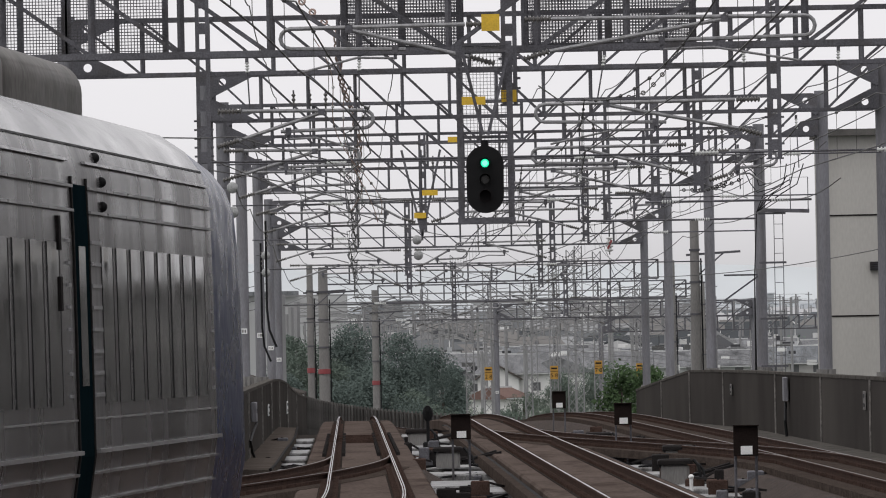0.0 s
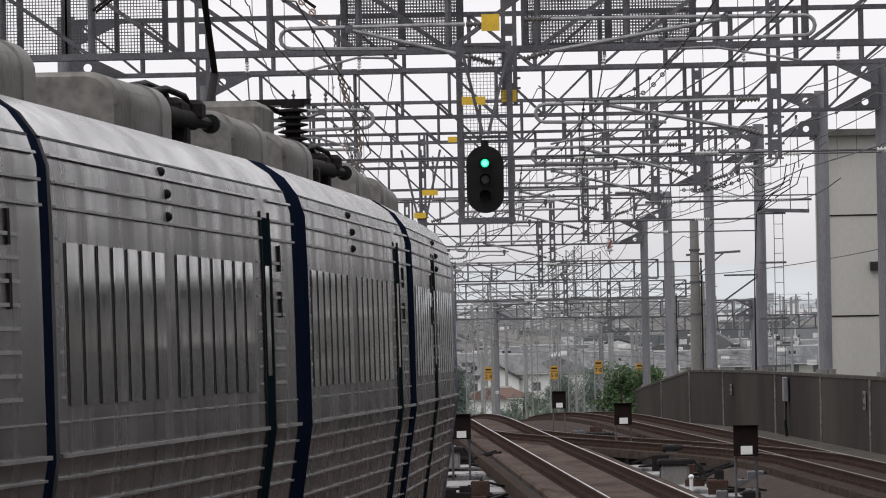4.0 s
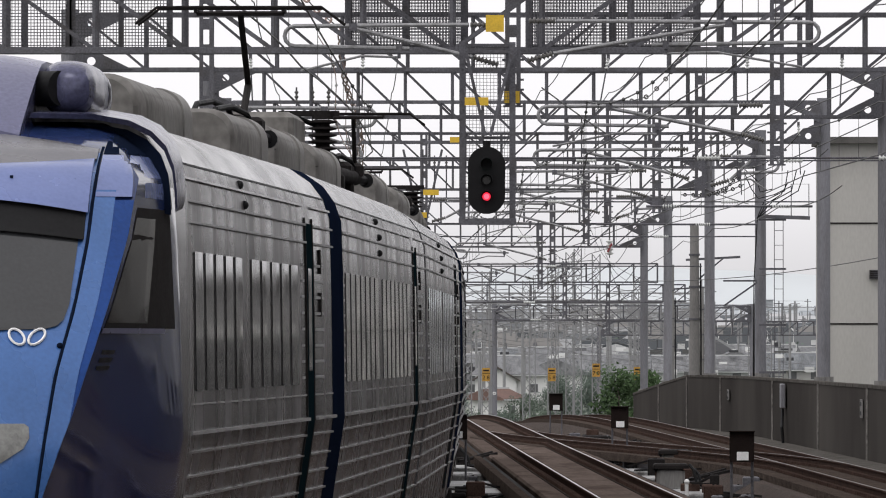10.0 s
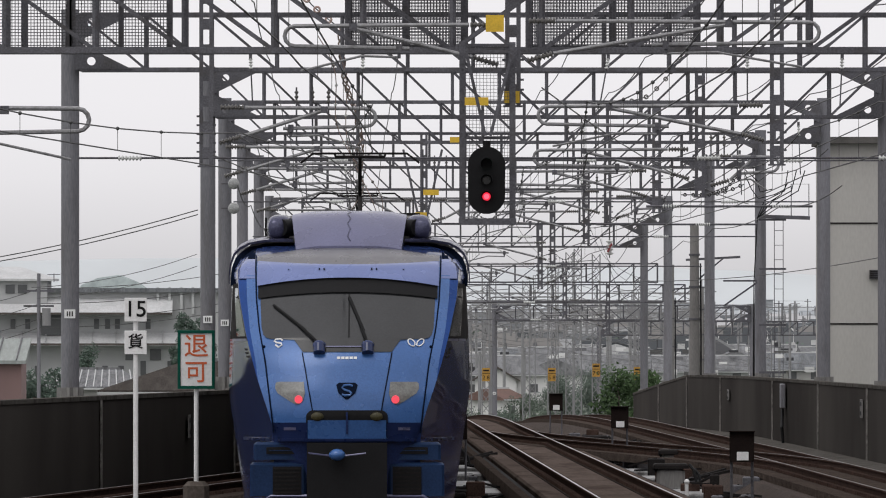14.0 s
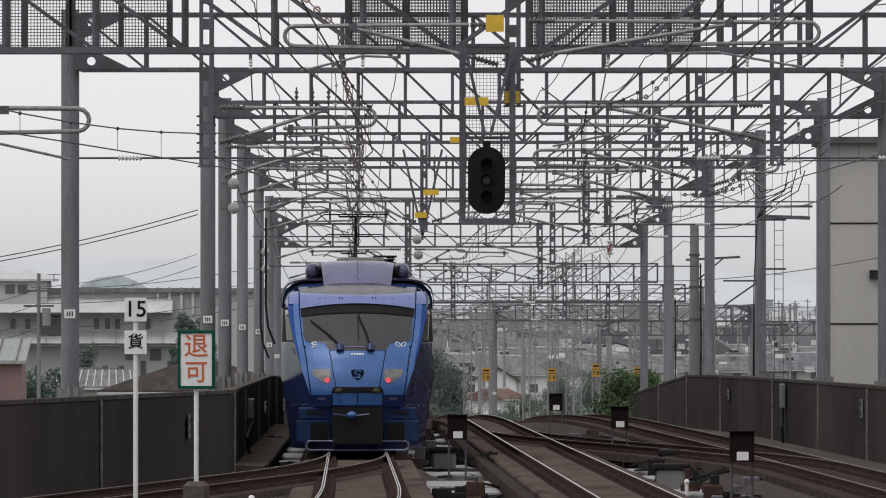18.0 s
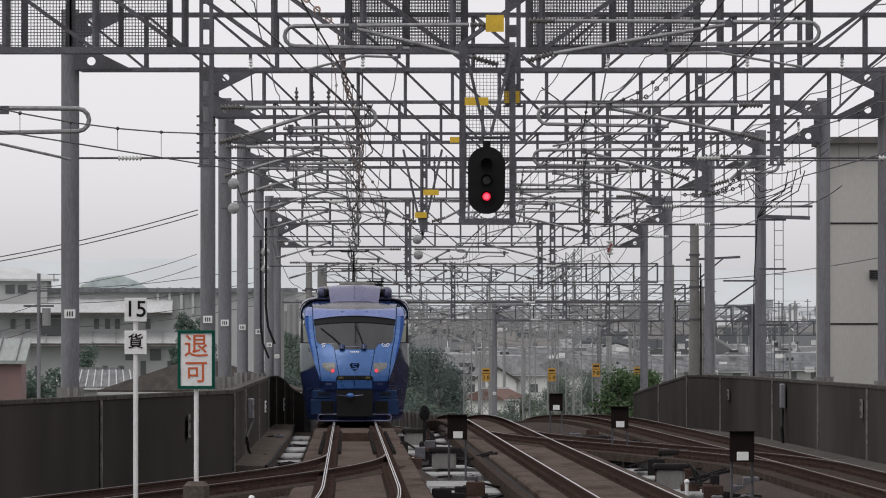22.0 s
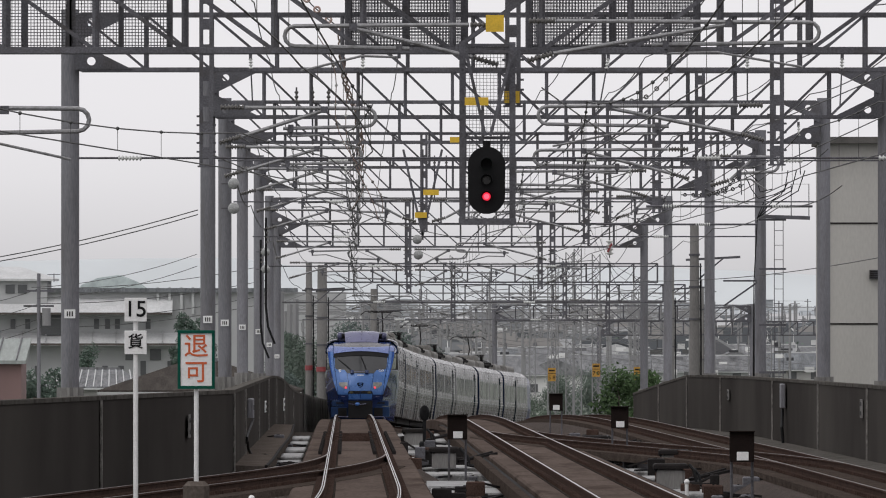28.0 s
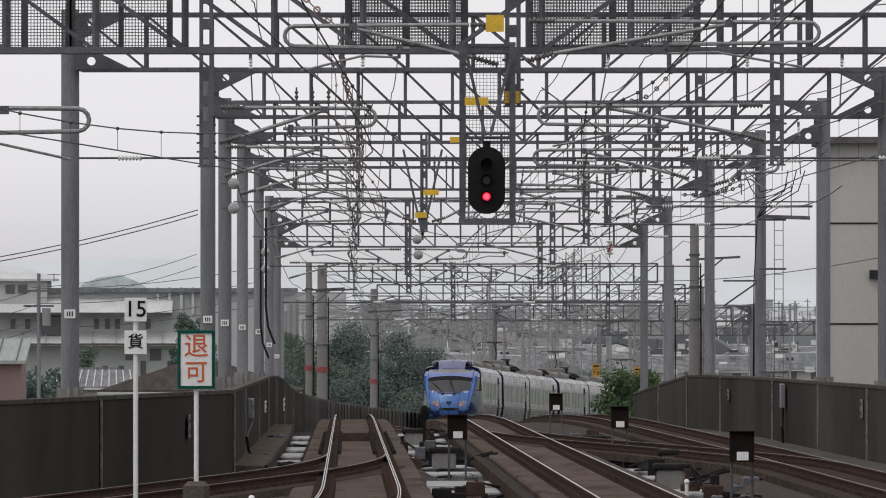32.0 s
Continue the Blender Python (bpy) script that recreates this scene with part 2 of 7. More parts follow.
# ---------- parapets ----------
def parapet(name, u, ys, top, base, label, joint):
    t = thing(name, label, "parapet", kind="structure")
    for a, b in zip(ys, ys[1:]):
        n = max(int((b - a) / 4), 1)
        s = Shape()
        g = 0.03 if joint else 0
        rings = []
        for y in steps(a + g, b - g, n):
            x = axis_x(y) + u(y)
            z0, z1 = rail_z(y) + base(y), rail_z(y) + top(y)
            rings.append([(x - 0.1, y, z0), (x + 0.1, y, z0), (x + 0.1, y, z1), (x - 0.1, y, z1)])
        p = part("wall_panel", s.loft(rings), WALLM, t)
        cap = Shape().loft([[(r[0][0] - 0.02, r[0][1], r[2][2]), (r[1][0] + 0.02, r[0][1], r[2][2]),
                             (r[1][0] + 0.02, r[0][1], r[2][2] + 0.07), (r[0][0] - 0.02, r[0][1], r[2][2] + 0.07)] for r in rings])
        part("wall_cap", cap, WALLCAP, p)
        if joint:
            r = rings[0]
            x = r[0][0] + (0.12 if u(a) < 0 else -0.12) + 0.1
            part("joint_strip", Shape().box(x, r[0][1] - g, (r[0][2] + r[2][2]) / 2, 0.03, 0.3, r[2][2] - r[0][2]), JOINTM, p)
    return t


parapet("parapet_left", left_edge, [-40, 0, 40, 80, 111, 130, 167, 191, 212, 245, 275, 305, 345, 390, 420, 450, 480, 510, 540, 570, 600, 640], lambda y: 1.18 - max(y - 300, 0) * 0.0008, lambda y: -0.7,
        "dark stained concrete parapet along the viaduct", True)
parapet("parapet_right", right_edge, [-40, 20, 80, 140, 171, 191, 211, 233, 258, 285, 302, 318, 334], lambda y: 1.2 - max(y - 302, 0) * 0.017,
        lambda y: -0.7, "dark stained concrete parapet panels along the viaduct", True)


# ---------- gantries ----------
def holed_plate(end, sx, zc, up):
    """A triangular knee plate with a round hole."""
    tri = ((-0.1, 0), (0.95, 0), (-0.1, 0.52))
    cx, cz, r = 0.2, 0.15, 0.078
    angles = sorted([k * math.pi / 6 + 0.05 for k in range(12)] + [math.atan2(z - cz, x - cx) % (2 * math.pi) for x, z in tri])
    inner, outer = [], []
    for an in angles:
        dx, dz = math.cos(an), math.sin(an)
        best = 9.0
        for (x1, z1), (x2, z2) in zip(tri, tri[1:] + tri[:1]):
            ex, ez = x2 - x1, z2 - z1
            den = dx * ez - dz * ex
            if abs(den) > 1e-9:
                k1 = ((x1 - cx) * ez - (z1 - cz) * ex) / den
                k2 = ((x1 - cx) * dz - (z1 - cz) * dx) / den
                if k1 > 0 and -1e-4 <= k2 <= 1.0001:
                    best = min(best, k1)
        inner.append((cx + dx * r, cz + dz * r))
        outer.append((cx + dx * best, cz + dz * best))
    n = len(angles)
    v = [(end.x + sx * x, end.y - 0.4 + dy, zc + up * z) for dy in (0, 0.03) for ring in (inner, outer) for x, z in ring]
    f = []
    for k in range(n):
        j = (k + 1) % n
        f += [(k, j, n + j, n + k), (2 * n + k, 3 * n + k, 3 * n + j, 2 * n + j), (k, 2 * n + k, 2 * n + j, j), (n + k, n + j, 3 * n + j, 3 * n + k)]
    return Shape().add(v, f)


def gantry(y, u0, u1, bottom, depth, post_r, lean=0.0, panels=14, posts=(True, True), heavy=1.0):
    """A lattice beam across the tracks on two tube posts; the beam's underside stands at height bottom over the rails."""
    a, b = at(u0, y, bottom), at(u1, y + lean, bottom)
    b.z = a.z
    t = thing("gantry", "grey galvanised steel lattice gantry across the tracks", "gantry", "gantries over the tracks")
    along = b - a
    side = Vector((-along.y, along.x, 0)).normalized() * 0.35
    c = 0.074 * heavy
    for off in (-side, side):
        for h in (0, depth):
            s = Shape()
            p, q = a + off + Vector((0, 0, h)), b + off + Vector((0, 0, h))
            s.beam(p, q, c, c)
            part("chord", s, GALV, t)
    for i in range(panels + 1):
        f = i / panels
        lo = a.lerp(b, f)
        for off in (-side, side):
            part("upright", Shape().beam(lo + off, lo + off + Vector((0, 0, depth)), 0.05 * heavy), GALV, t)
        part("tie", Shape().beam(lo - side, lo + side, 0.05), GALV, t)
        part("tie", Shape().beam(lo - side + Vector((0, 0, depth)), lo + side + Vector((0, 0, depth)), 0.05), GALV, t)
        if i < panels:
            nx = a.lerp(b, (i + 1) / panels)
            for off in (-side, side):
                flip = i >= panels / 2
                p, q = (lo, nx + Vector((0, 0, depth))) if flip else (lo + Vector((0, 0, depth)), nx)
                part("diagonal", Shape().beam(p + off, q + off, 0.045 * heavy), GALV, t)
    for side_sign, end, on in ((1, a, posts[0]), (-1, b, posts[1])):
        if not on:
            continue
        foot = end - Vector((side_sign * post_r * 1.2, 0, 0))
        z0 = rail_z(end.y) - 1.6
        post = part("post", Shape().tube([(foot.x, foot.y, z0), (foot.x, foot.y, end.z + depth + 0.1)], post_r, 16), POSTM, t, smooth=True)
        rings = [[(foot.x + (post_r + (0.09 if k % 2 else 0.03)) * math.cos(k * math.pi / 10),
                   foot.y + (post_r + (0.09 if k % 2 else 0.03)) * math.sin(k * math.pi / 10), rail_z(end.y) + h) for k in range(20)] for h in (0.98, 1.34)]
        part("foot_sleeve", Shape().loft(rings), CONC, post)
        for zc, up in ((end.z + depth, -1), (end.z, 1)):
            part("knee_plate", holed_plate(end, side_sign, zc, up), GALV, t)
        if side_sign < 0:
            continue
        plate = Shape().box(foot.x, foot.y - post_r - 0.01, rail_z(end.y) + 2.68, 0.2, 0.012, 0.16)
        pl = part("number_plate", plate, WHITE, post)
        for k in (-1, 0, 1):
            part("bar", Shape().box(foot.x + k * 0.045, foot.y - post_r - 0.02, rail_z(end.y) + 2.68, 0.022, 0.006, 0.09), BLACK, pl)
    return t


GANTRIES = [(160, -8.6, 11.6, 6.87, 1.05, 0.17, (False, True)), (180, -5.05, 11.6, 7.12, 1.0, 0.165, (True, True)),
            (216, -3.05, 11.35, 7.1, 1.0, 0.165, (True, True)), (246, -3.05, 11.45, 7.17, 1.0, 0.165, (True, True)),
            (292, -3.1, 11.8, 7.4, 1.0, 0.165, (True, True)), (318, -2.85, 11.25, 7.25, 1.0, 0.165, (True, True)),
            (370, -2.92, 11.6, 7.2, 0.95, 0.165, (True, True)), (408, -3.21, 11.55, 7.2, 0.95, 0.16, (True, True)),
            (480, -4.23, 11.9, 7.15, 0.9, 0.16, (False, False)), (530, -5.0, 11.5, 7.1, 0.9, 0.16, (False, False)),
            (590, -3.5, 11.5, 7.0, 0.9, 0.16, (True, True)), (650, -3.5, 11.5, 7.0, 0.9, 0.16, (True, False))]
for g in GANTRIES:
    gantry(*g[:6], posts=g[6], heavy=1.4 if g[0] == 160 else 1.0)

# ---------- the train ----------
def ribbed(shape, p, q, n, r):
    """A turned insulator from p to q with n sheds."""
    p, q = Vector(p), Vector(q)
    d = (q - p).normalized()
    side = d.orthogonal().normalized()
    up = d.cross(side)
    rings = []
    for i in range(n):
        for f, k in ((0.05, 0.5), (0.3, 1.0), (0.5, 1.0), (0.75, 0.5)):
            c = p.lerp(q, (i + f) / n)
            rings.append([c + r * k * (math.cos(a) * side + math.sin(a) * up) for a in (2 * math.pi * j / 10 for j in range(10))])
    return shape.loft(rings)


# the dark vertical streaks in this colour imitate smeared reflections along the sides
STEEL = material("brushed_stainless_steel", (0.175, 0.17, 0.175), 0.26, 0.5, 0.55, 1.3, 0.08, 16, (0.062, 0.06, 0.062), 0.95, (1, 0.8, 0.1), spec=0.05)
# ridge steels paler than the body: their highlights are put into the colour
LOWRIDGE = material("highlight_low_ridge", (0.32, 0.315, 0.32), 0.4, 0.3, 0.2, 3, 0, spec=0.2)
RIDGE = material("highlight_steel_ridge", (0.34, 0.34, 0.35), 0.35, 0.3, 0.15, 3, 0, spec=0.2)
# roof mottling colours in the patchy sky reflections
ROOFST = material("pale_steel_roof", (0.1, 0.1, 0.106), 0.2, 0.5, 0.7, 1.6, 0.1, 7, (0.035, 0.035, 0.038), 0.9, (1, 0.3, 1.2), spec=0.1)
GLASS = material("dark_window_glass", (0.014, 0.014, 0.015), 0.05, 0.0, 0.2, 2, 0, spec=0.5)
SCREEN = material("tinted_windscreen_glass", (0.025, 0.026, 0.028), 0.08, 0, 0.2, 2, 0, spec=0.55)
NAVY = material("dark_blue_paint", (0.007, 0.011, 0.024), 0.4, 0, 0.15, 3, 0, spec=0.0)
BLUE = material("bright_blue_paint", (0.045, 0.122, 0.33), 0.28, 0.1, 0.14, 2, 0)
DEEPBLUE = material("deep_blue_flank", (0.014, 0.052, 0.21), 0.35, 0, 0.15, 2, 0, spec=0.12)
MIDNIGHT = material("midnight_blue_paint", (0.01, 0.02, 0.075), 0.3, 0, 0.15, 3, 0, spec=0.3)
SIDEBLUE = material("dark_blue_gloss_shell", (0.016, 0.029, 0.095), 0.1, 0, 0.25, 1.2, 0, spec=0.36)
LILAC = material("pale_violet_blue_paint", (0.118, 0.12, 0.205), 0.3, 0.2, 0.2, 1.5, 0)
TEAL = material("dark_teal_door_recess", (0.006, 0.014, 0.018), 0.6, 0, 0.2, 3, 0, spec=0.0)
ROOFKIT = material("brown_grey_roof_equipment", (0.165, 0.158, 0.15), 0.6, 0, 0.35, 1.5, 0.08, 12, (0.05, 0.045, 0.04), 0.5, spec=0.15)
LITKIT = material("lit_roof_cover_end", (0.22, 0.213, 0.205), 0.6, 0, 0.2, 3, 0.05, 20, spec=0.1)
UNDER = material("dark_underframe", (0.02, 0.018, 0.018), 0.8, 0, 0.3, 4, 0.1, spec=0.05)
TAIL = material("red_tail_light", (0.3, 0.02, 0.02), 0.3, glow=(1, 0.1, 0.15), glow_strength=0.75)
LENS = material("clear_headlight_lens", (0.17, 0.172, 0.165), 0.2, 0, 0.3, 9, 0)
PODM = material("glossy_violet_grey_paint", (0.07, 0.072, 0.125), 0.25, 0.2, 0.35, 2, 0, spec=0.3)
SKIRT = material("dark_navy_skirt_paint", (0.012, 0.028, 0.075), 0.4, 0, 0.25, 2, 0, spec=0.1)
VISOR = material("pale_blue_visor", (0.13, 0.17, 0.36), 0.25, 0.1, 0.1, 2, 0)
FOGLAMP = material("dim_olive_lamp", (0.05, 0.045, 0.022), 0.3, 0, 0.2, 4, 0, spec=0.2)
GREYBAND = material("grey_brow_panel", (0.095, 0.093, 0.105), 0.3, 0, 0.2, 3, 0)

PITCH = 20.5
HALF = [(1.3, 0.3), (1.39, 0.9), (1.465, 1.4), (1.483, 1.52), (1.482, 1.6), (1.476, 2.2), (1.468, 2.7), (1.455, 3.05), (1.405, 3.2), (1.31, 3.33), (1.15, 3.44), (0.8, 3.54), (0.35, 3.59), (0, 3.6)]


def half_width(z):
    for (a, z0), (b, z1) in zip(HALF, HALF[1:]):
        if z <= z1:
            return a + (b - a) * (z - z0) / (z1 - z0)
    return 0


def one_side(sg, y0, y1, z0, z1, out, t=0.02):
    x0, x1 = half_width(z0) + out, half_width(z1) + out
    return Shape().loft([[(sg * (x0 - t), y, z0), (sg * x0, y, z0), (sg * x1, y, z1), (sg * (x1 - t), y, z1)] for y in (y0, y1)])


def curved_side(sg, y0, y1, z0, z1, out, t=0.03):
    zs = [z0] + [z for _, z in HALF if z0 < z < z1] + [z1]
    return Shape().loft([[(sg * (half_width(z) + out), y, z) for z in zs] + [(sg * (half_width(z) + out - t), y, z) for z in zs[::-1]] for y in (y0, y1)])


def skin(y0, y1, lo, hi, inset=0.0):
    """Closed cross-section between two heights, from y0 to y1."""
    zs = [lo] + [z for _, z in HALF if lo < z < hi] + [hi]
    ring = [(half_width(z) - inset, z) for z in zs] + [(-(half_width(z) - inset), z) for z in zs[::-1]]
    return Shape().loft([[(x, y, z) for x, z in ring] for y in (y0, y1)])


def roof_unit(t, a, b, w, h):
    """A loaf-shaped equipment cover with flat ends; a paler band paints the light caught at one of them."""
    top, r = 3.56 + h, 0.19

    def section(e):
        edge = [(w + e - r + r * math.cos(q), top + e - r + r * math.sin(q)) for q in (k / 8 * math.pi / 2 for k in range(9))]
        prof = [(w + e, 3.3), (w + e, top - r - 0.02)] + edge
        return prof + [(-x, z) for x, z in prof[::-1]]

    unit = part("roof_unit", Shape().loft([[(x, y, z) for x, z in section(e)] for y, e in ((a, -0.03), (a + 0.05, 0), (b - 0.05, 0), (b, -0.03))]), ROOFKIT, t, smooth=True)
    # light caught by the rounded end, put in as a paler band
    part("band", Shape().loft([[(x, y, z) for x, z in section(0.012)] for y in (b - 0.8, b - 0.05)]), LITKIT, unit, "light on the rounded end, painted as a paler band", True)
    return unit


def car_body(t, y0, y1, kit, windows_from, door=None):
    """Body of one coach between y0 and y1 in its own space: windows, one door and a ribbed end."""
    body = part("body", skin(y0, y1, 0.3, 3.2), STEEL, t, smooth=True)
    zs = [3.2] + [z for _, z in HALF if z > 3.2]
    ring = [(half_width(z) if z < 3.6 else 0, z) for z in zs]
    ring = ring + [(-x, z) for x, z in ring[-2::-1]]
    part("roof", Shape().loft([[(x, y, z) for x, z in ring] for y in (y0, y1)]), ROOFST, t, smooth=True)
    middle_door = door is not None
    door = door if middle_door else y1 - 2.95
    split = y0 + (7.8 if y1 - y0 > 17 else 5.65)
    low, high = (0.72, 0.86, 1.0, 1.14, 1.27, 1.42), (2.83, 2.96, 3.1)
    for sg in (-1, 1):
        for a, b in ((y0 + 0.04, door - 0.5), (door + 0.5, y1 - 0.04)):
            for z in low:
                part("ridge", one_side(sg, a, b, z, z + 0.014, 0.022), LOWRIDGE, body)
            part("waist_ridge", one_side(sg, a, b, 1.535, 1.557, 0.035), LOWRIDGE, body)
            part("sill_line", one_side(sg, a, b, 1.715, 1.725, 0.008), LOWRIDGE, body)
            for z in high:
                part("ridge", one_side(sg, a, b, z, z + 0.015, 0.022), RIDGE, body)
        part("roof_seam", one_side(sg, y0, y1, 3.195, 3.208, 0.006), BLACK, body)
        groups = ((windows_from, door - 1.15), (door + 1.15, y1 - 0.7)) if middle_door else ((windows_from, split - 0.35), (split + 0.35, door - 1.35))
        for a, b in groups:
            n = max(int((b - a) / 0.92), 1)
            w = (b - a) / n
            for i in range(n):
                yy = a + (i + 0.5) * w
                fr = part("window_frame", one_side(sg, yy - w * 0.5 + 0.09, yy + w * 0.5 - 0.09, 1.805, 2.655, 0.003, 0.03), BLACK, body)
                part("pane", one_side(sg, yy - w * 0.5 + 0.2, yy + w * 0.5 - 0.085, 1.8, 2.66, 0.007, 0.01), GLASS, fr)
        leaf = part("door", curved_side(sg, door - 0.42, door + 0.42, 0.45, 2.98, 0.006), TEAL, body, "dark teal recessed door")
        part("door_window", one_side(sg, door - 0.2, door + 0.2, 1.9, 2.65, 0.01), GLASS, leaf)
        for e in (-0.45, 0.45):
            part("door_edge", curved_side(sg, door + e - 0.03, door + e + 0.03, 0.45, 3.02, 0.012), UNDER, leaf)
        for k in range(8):
            z = 1.84 + k * 0.118
            sa, sb = (door - 1.1, door - 0.55) if middle_door else (door + 0.6, door + 1.75)
            part("step_ridge", one_side(sg, sa, sb, z, z + 0.02, 0.014), RIDGE, body)
            part("stud", one_side(sg, door + 0.7 if middle_door else door - 0.9, door + 0.85 if middle_door else door - 0.75, z, z + 0.018, 0.012), RIDGE, body)
            part("stud", one_side(sg, y0 + 0.2, y0 + 0.32, z, z + 0.018, 0.012), RIDGE, body)
        for z in (2.3, 2.62):
            part("label_plate", one_side(sg, door + 1.25, door + 1.37, z, z + 0.18, 0.016), UNDER, body)
        for i in range(0 if y1 - y0 > 17 else 1, 3):
            c = Vector((sg * (half_width(2.88 + i * 0.135) + 0.005), split, 2.88 + i * 0.135))
            part("side_lamp", Shape().ball(c, 0.03, 10, 7), BLACK, body)
    part("underframe", Shape().box(0, (y0 + y1) / 2, 0.3, 2.1, y1 - y0 - 0.6, 0.5), UNDER, t)
    for b in (-6.9, 6.9):
        bog = part("bogie", Shape().box(-0.98, b, 0.45, 0.12, 2.9, 0.2).box(0.98, b, 0.45, 0.12, 2.9, 0.2).box(0, b, 0.5, 2.0, 0.5, 0.25), UNDER, t)
        for w in (-1.05, 1.05):
            for sg in (-1, 1):
                part("wheel", Shape().disc((sg * 0.55, b + w, 0.43), (1, 0, 0), 0.43, 0.12, 20), RUST, bog)
    for a, b, w, h in kit:
        roof_unit(t, a, b, w, h)


def roof_cable_head(t, y):
    """Low dark cable head on a long bracket by the coach end, its cable looped over the top."""
    ch = part("cable_head", Shape().tube([(0.74, y - 2.2, 3.7), (0.84, y + 0.9, 3.7)], 0.07, 12), UNDER, t, "dark high-voltage cable head", True)
    part("cap", Shape().bevel_box(0.7, y + 0.3, 3.79, 0.3, 1.1, 0.1, 0.04).bevel_box(0.86, y + 0.8, 3.78, 0.14, 0.4, 0.12, 0.03), UNDER, ch)
    part("terminal", Shape().tube([(0.85, y + 0.9, 3.7), (0.94, y + 1.6, 3.68)], 0.045, 10).disc((0.93, y + 1.4, 3.685), (0, 1, 0), 0.07, 0.08, 12), BLACK, ch)
    for yy in (-1.7, 0.4):
        part("stand", Shape().bevel_box(0.74, y + yy, 3.57, 0.22, 0.35, 0.24, 0.02), UNDER, ch)
    part("rail", Shape().box(0.72, y - 0.5, 3.63, 0.12, 3.2, 0.06), UNDER, ch)
    for k, (x, h) in enumerate(((0.6, 0.2), (0.74, 0.16))):
        part("loop", Shape().tube([(x - 0.1, y - 1.5 + k * 0.3, 3.72), (x - 0.06, y - 1.0, 3.7 + h), (x, y - 0.2, 3.74 + h), (x + 0.08, y + 0.4, 3.7 + h), (x + 0.12, y + 0.8, 3.74)], 0.024, 8), BLACK, ch)


def roof_switchgear(t, y):
    """A long grey-brown box with a stack insulator at its corner."""
    part("roof_box", Shape().bevel_box(0.1, y - 1.3, 3.84, 1.1, 2.2, 0.6, 0.05), ROOFKIT, t)
    st = part("roof_insulator", ribbed(Shape(), (0.8, y, 3.66), (0.8, y, 4.14), 8, 0.13), UNDER, t)
    part("cap", Shape().disc((0.8, y, 4.16), (0, 0, 1), 0.1, 0.06, 12).beam((0.4, y, 4.18), (0.95, y, 4.18), 0.05), UNDER, st)
    part("foot", Shape().disc((0.8, y, 3.58), (0, 0, 1), 0.1, 0.2, 12), UNDER, st)
    part("lead", Shape().tube([(0.3, y - 0.4, 4.12), (0.45, y - 0.2, 4.16), (0.6, y, 4.13), (0.8, y + 0.2, 4.05), (0.78, y + 0.35, 3.85)], 0.025, 6), BLACK, t)


def pantograph(t, y):
    base = Shape()
    for x in (-0.6, 0.6):
        base.beam((x, y - 0.8, 3.86), (x, y + 0.8, 3.86), 0.07)
    for yy in (-0.8, 0.8):
        base.beam((-0.65, y + yy, 3.86), (0.65, y + yy, 3.86), 0.07)
    p = part("pantograph_base", base, UNDER, t)
    for x in (-0.6, 0.6):
        for yy in (-0.75, 0.75):
            s = ribbed(Shape(), (x, y + yy, 3.54), (x, y + yy, 3.85), 5, 0.08)
            part("insulator", s, INSUL, p)
    knee = (0, y + 1.25, 4.5)
    arm = Shape().tube([(0, y - 0.6, 3.9), knee], 0.035, 8)
    arm.tube([knee, (0, y - 0.15, 5.12)], 0.03, 6)
    arm.tube([(0, y - 0.5, 4.0), (0, y + 1.2, 4.4)], 0.018, 6)
    arm.tube([(-0.4, y - 0.15, 5.12), (0.4, y - 0.15, 5.12)], 0.022, 6)
    part("arm", arm, UNDER, t)
    head = Shape()
    for yy in (-0.2, 0.2):
        head.tube([(-0.95, y - .15 + yy, 5.02), (-0.75, y - .15 + yy, 5.17), (0.75, y - .15 + yy, 5.17), (0.95, y - .15 + yy, 5.02)], 0.014, 6)
    head.beam((-0.4, y - 0.35, 5.14), (-0.4, y + 0.05, 5.14), 0.03).beam((0.4, y - 0.35, 5.14), (0.4, y + 0.05, 5.14), 0.03)
    part("contact_shoe", head, UNDER, t)


def coach(kind):
    t = thing("train_coach", "brushed stainless steel express coach with reflecting windows", "train coach", "coaches of the train")
    gap = 0.78 if kind else 0.32
    y0, y1 = -PITCH / 2 + (0.32 if kind else 0.78), PITCH / 2 - gap
    car_body(t, y0, y1, ((-9.4, -5.4, 0.98, 0.27), (0.4, 4.6, 0.98, 0.27)) if kind else
             ((-9.6, -5.3, 0.98, 0.27), (-2.4, 1.8, 0.98, 0.27)), y0 + 0.5)
    if not kind:
        pantograph(t, 3.6)
        roof_switchgear(t, 2.4)
    roof_cable_head(t, 7.6)
    # the cover round the gangway to the next coach
    part("gangway_cover", skin(y1 - 0.02, y1 + 2 * gap + 0.02, 0.4, 3.59, -0.004 if kind else 0.02), NAVY, t,
         "dark blue band round the coach end", True)
    return t


# nose of the driving coach, x across, y back from the tip, z up
def along(pts, z):
    """Straight lines between (z, value) pairs."""
    for (z0, a), (z1, b) in zip(pts, pts[1:]):
        if z <= z1:
            return a + (b - a) * max(z - z0, 0) / (z1 - z0)
    return pts[-1][1]


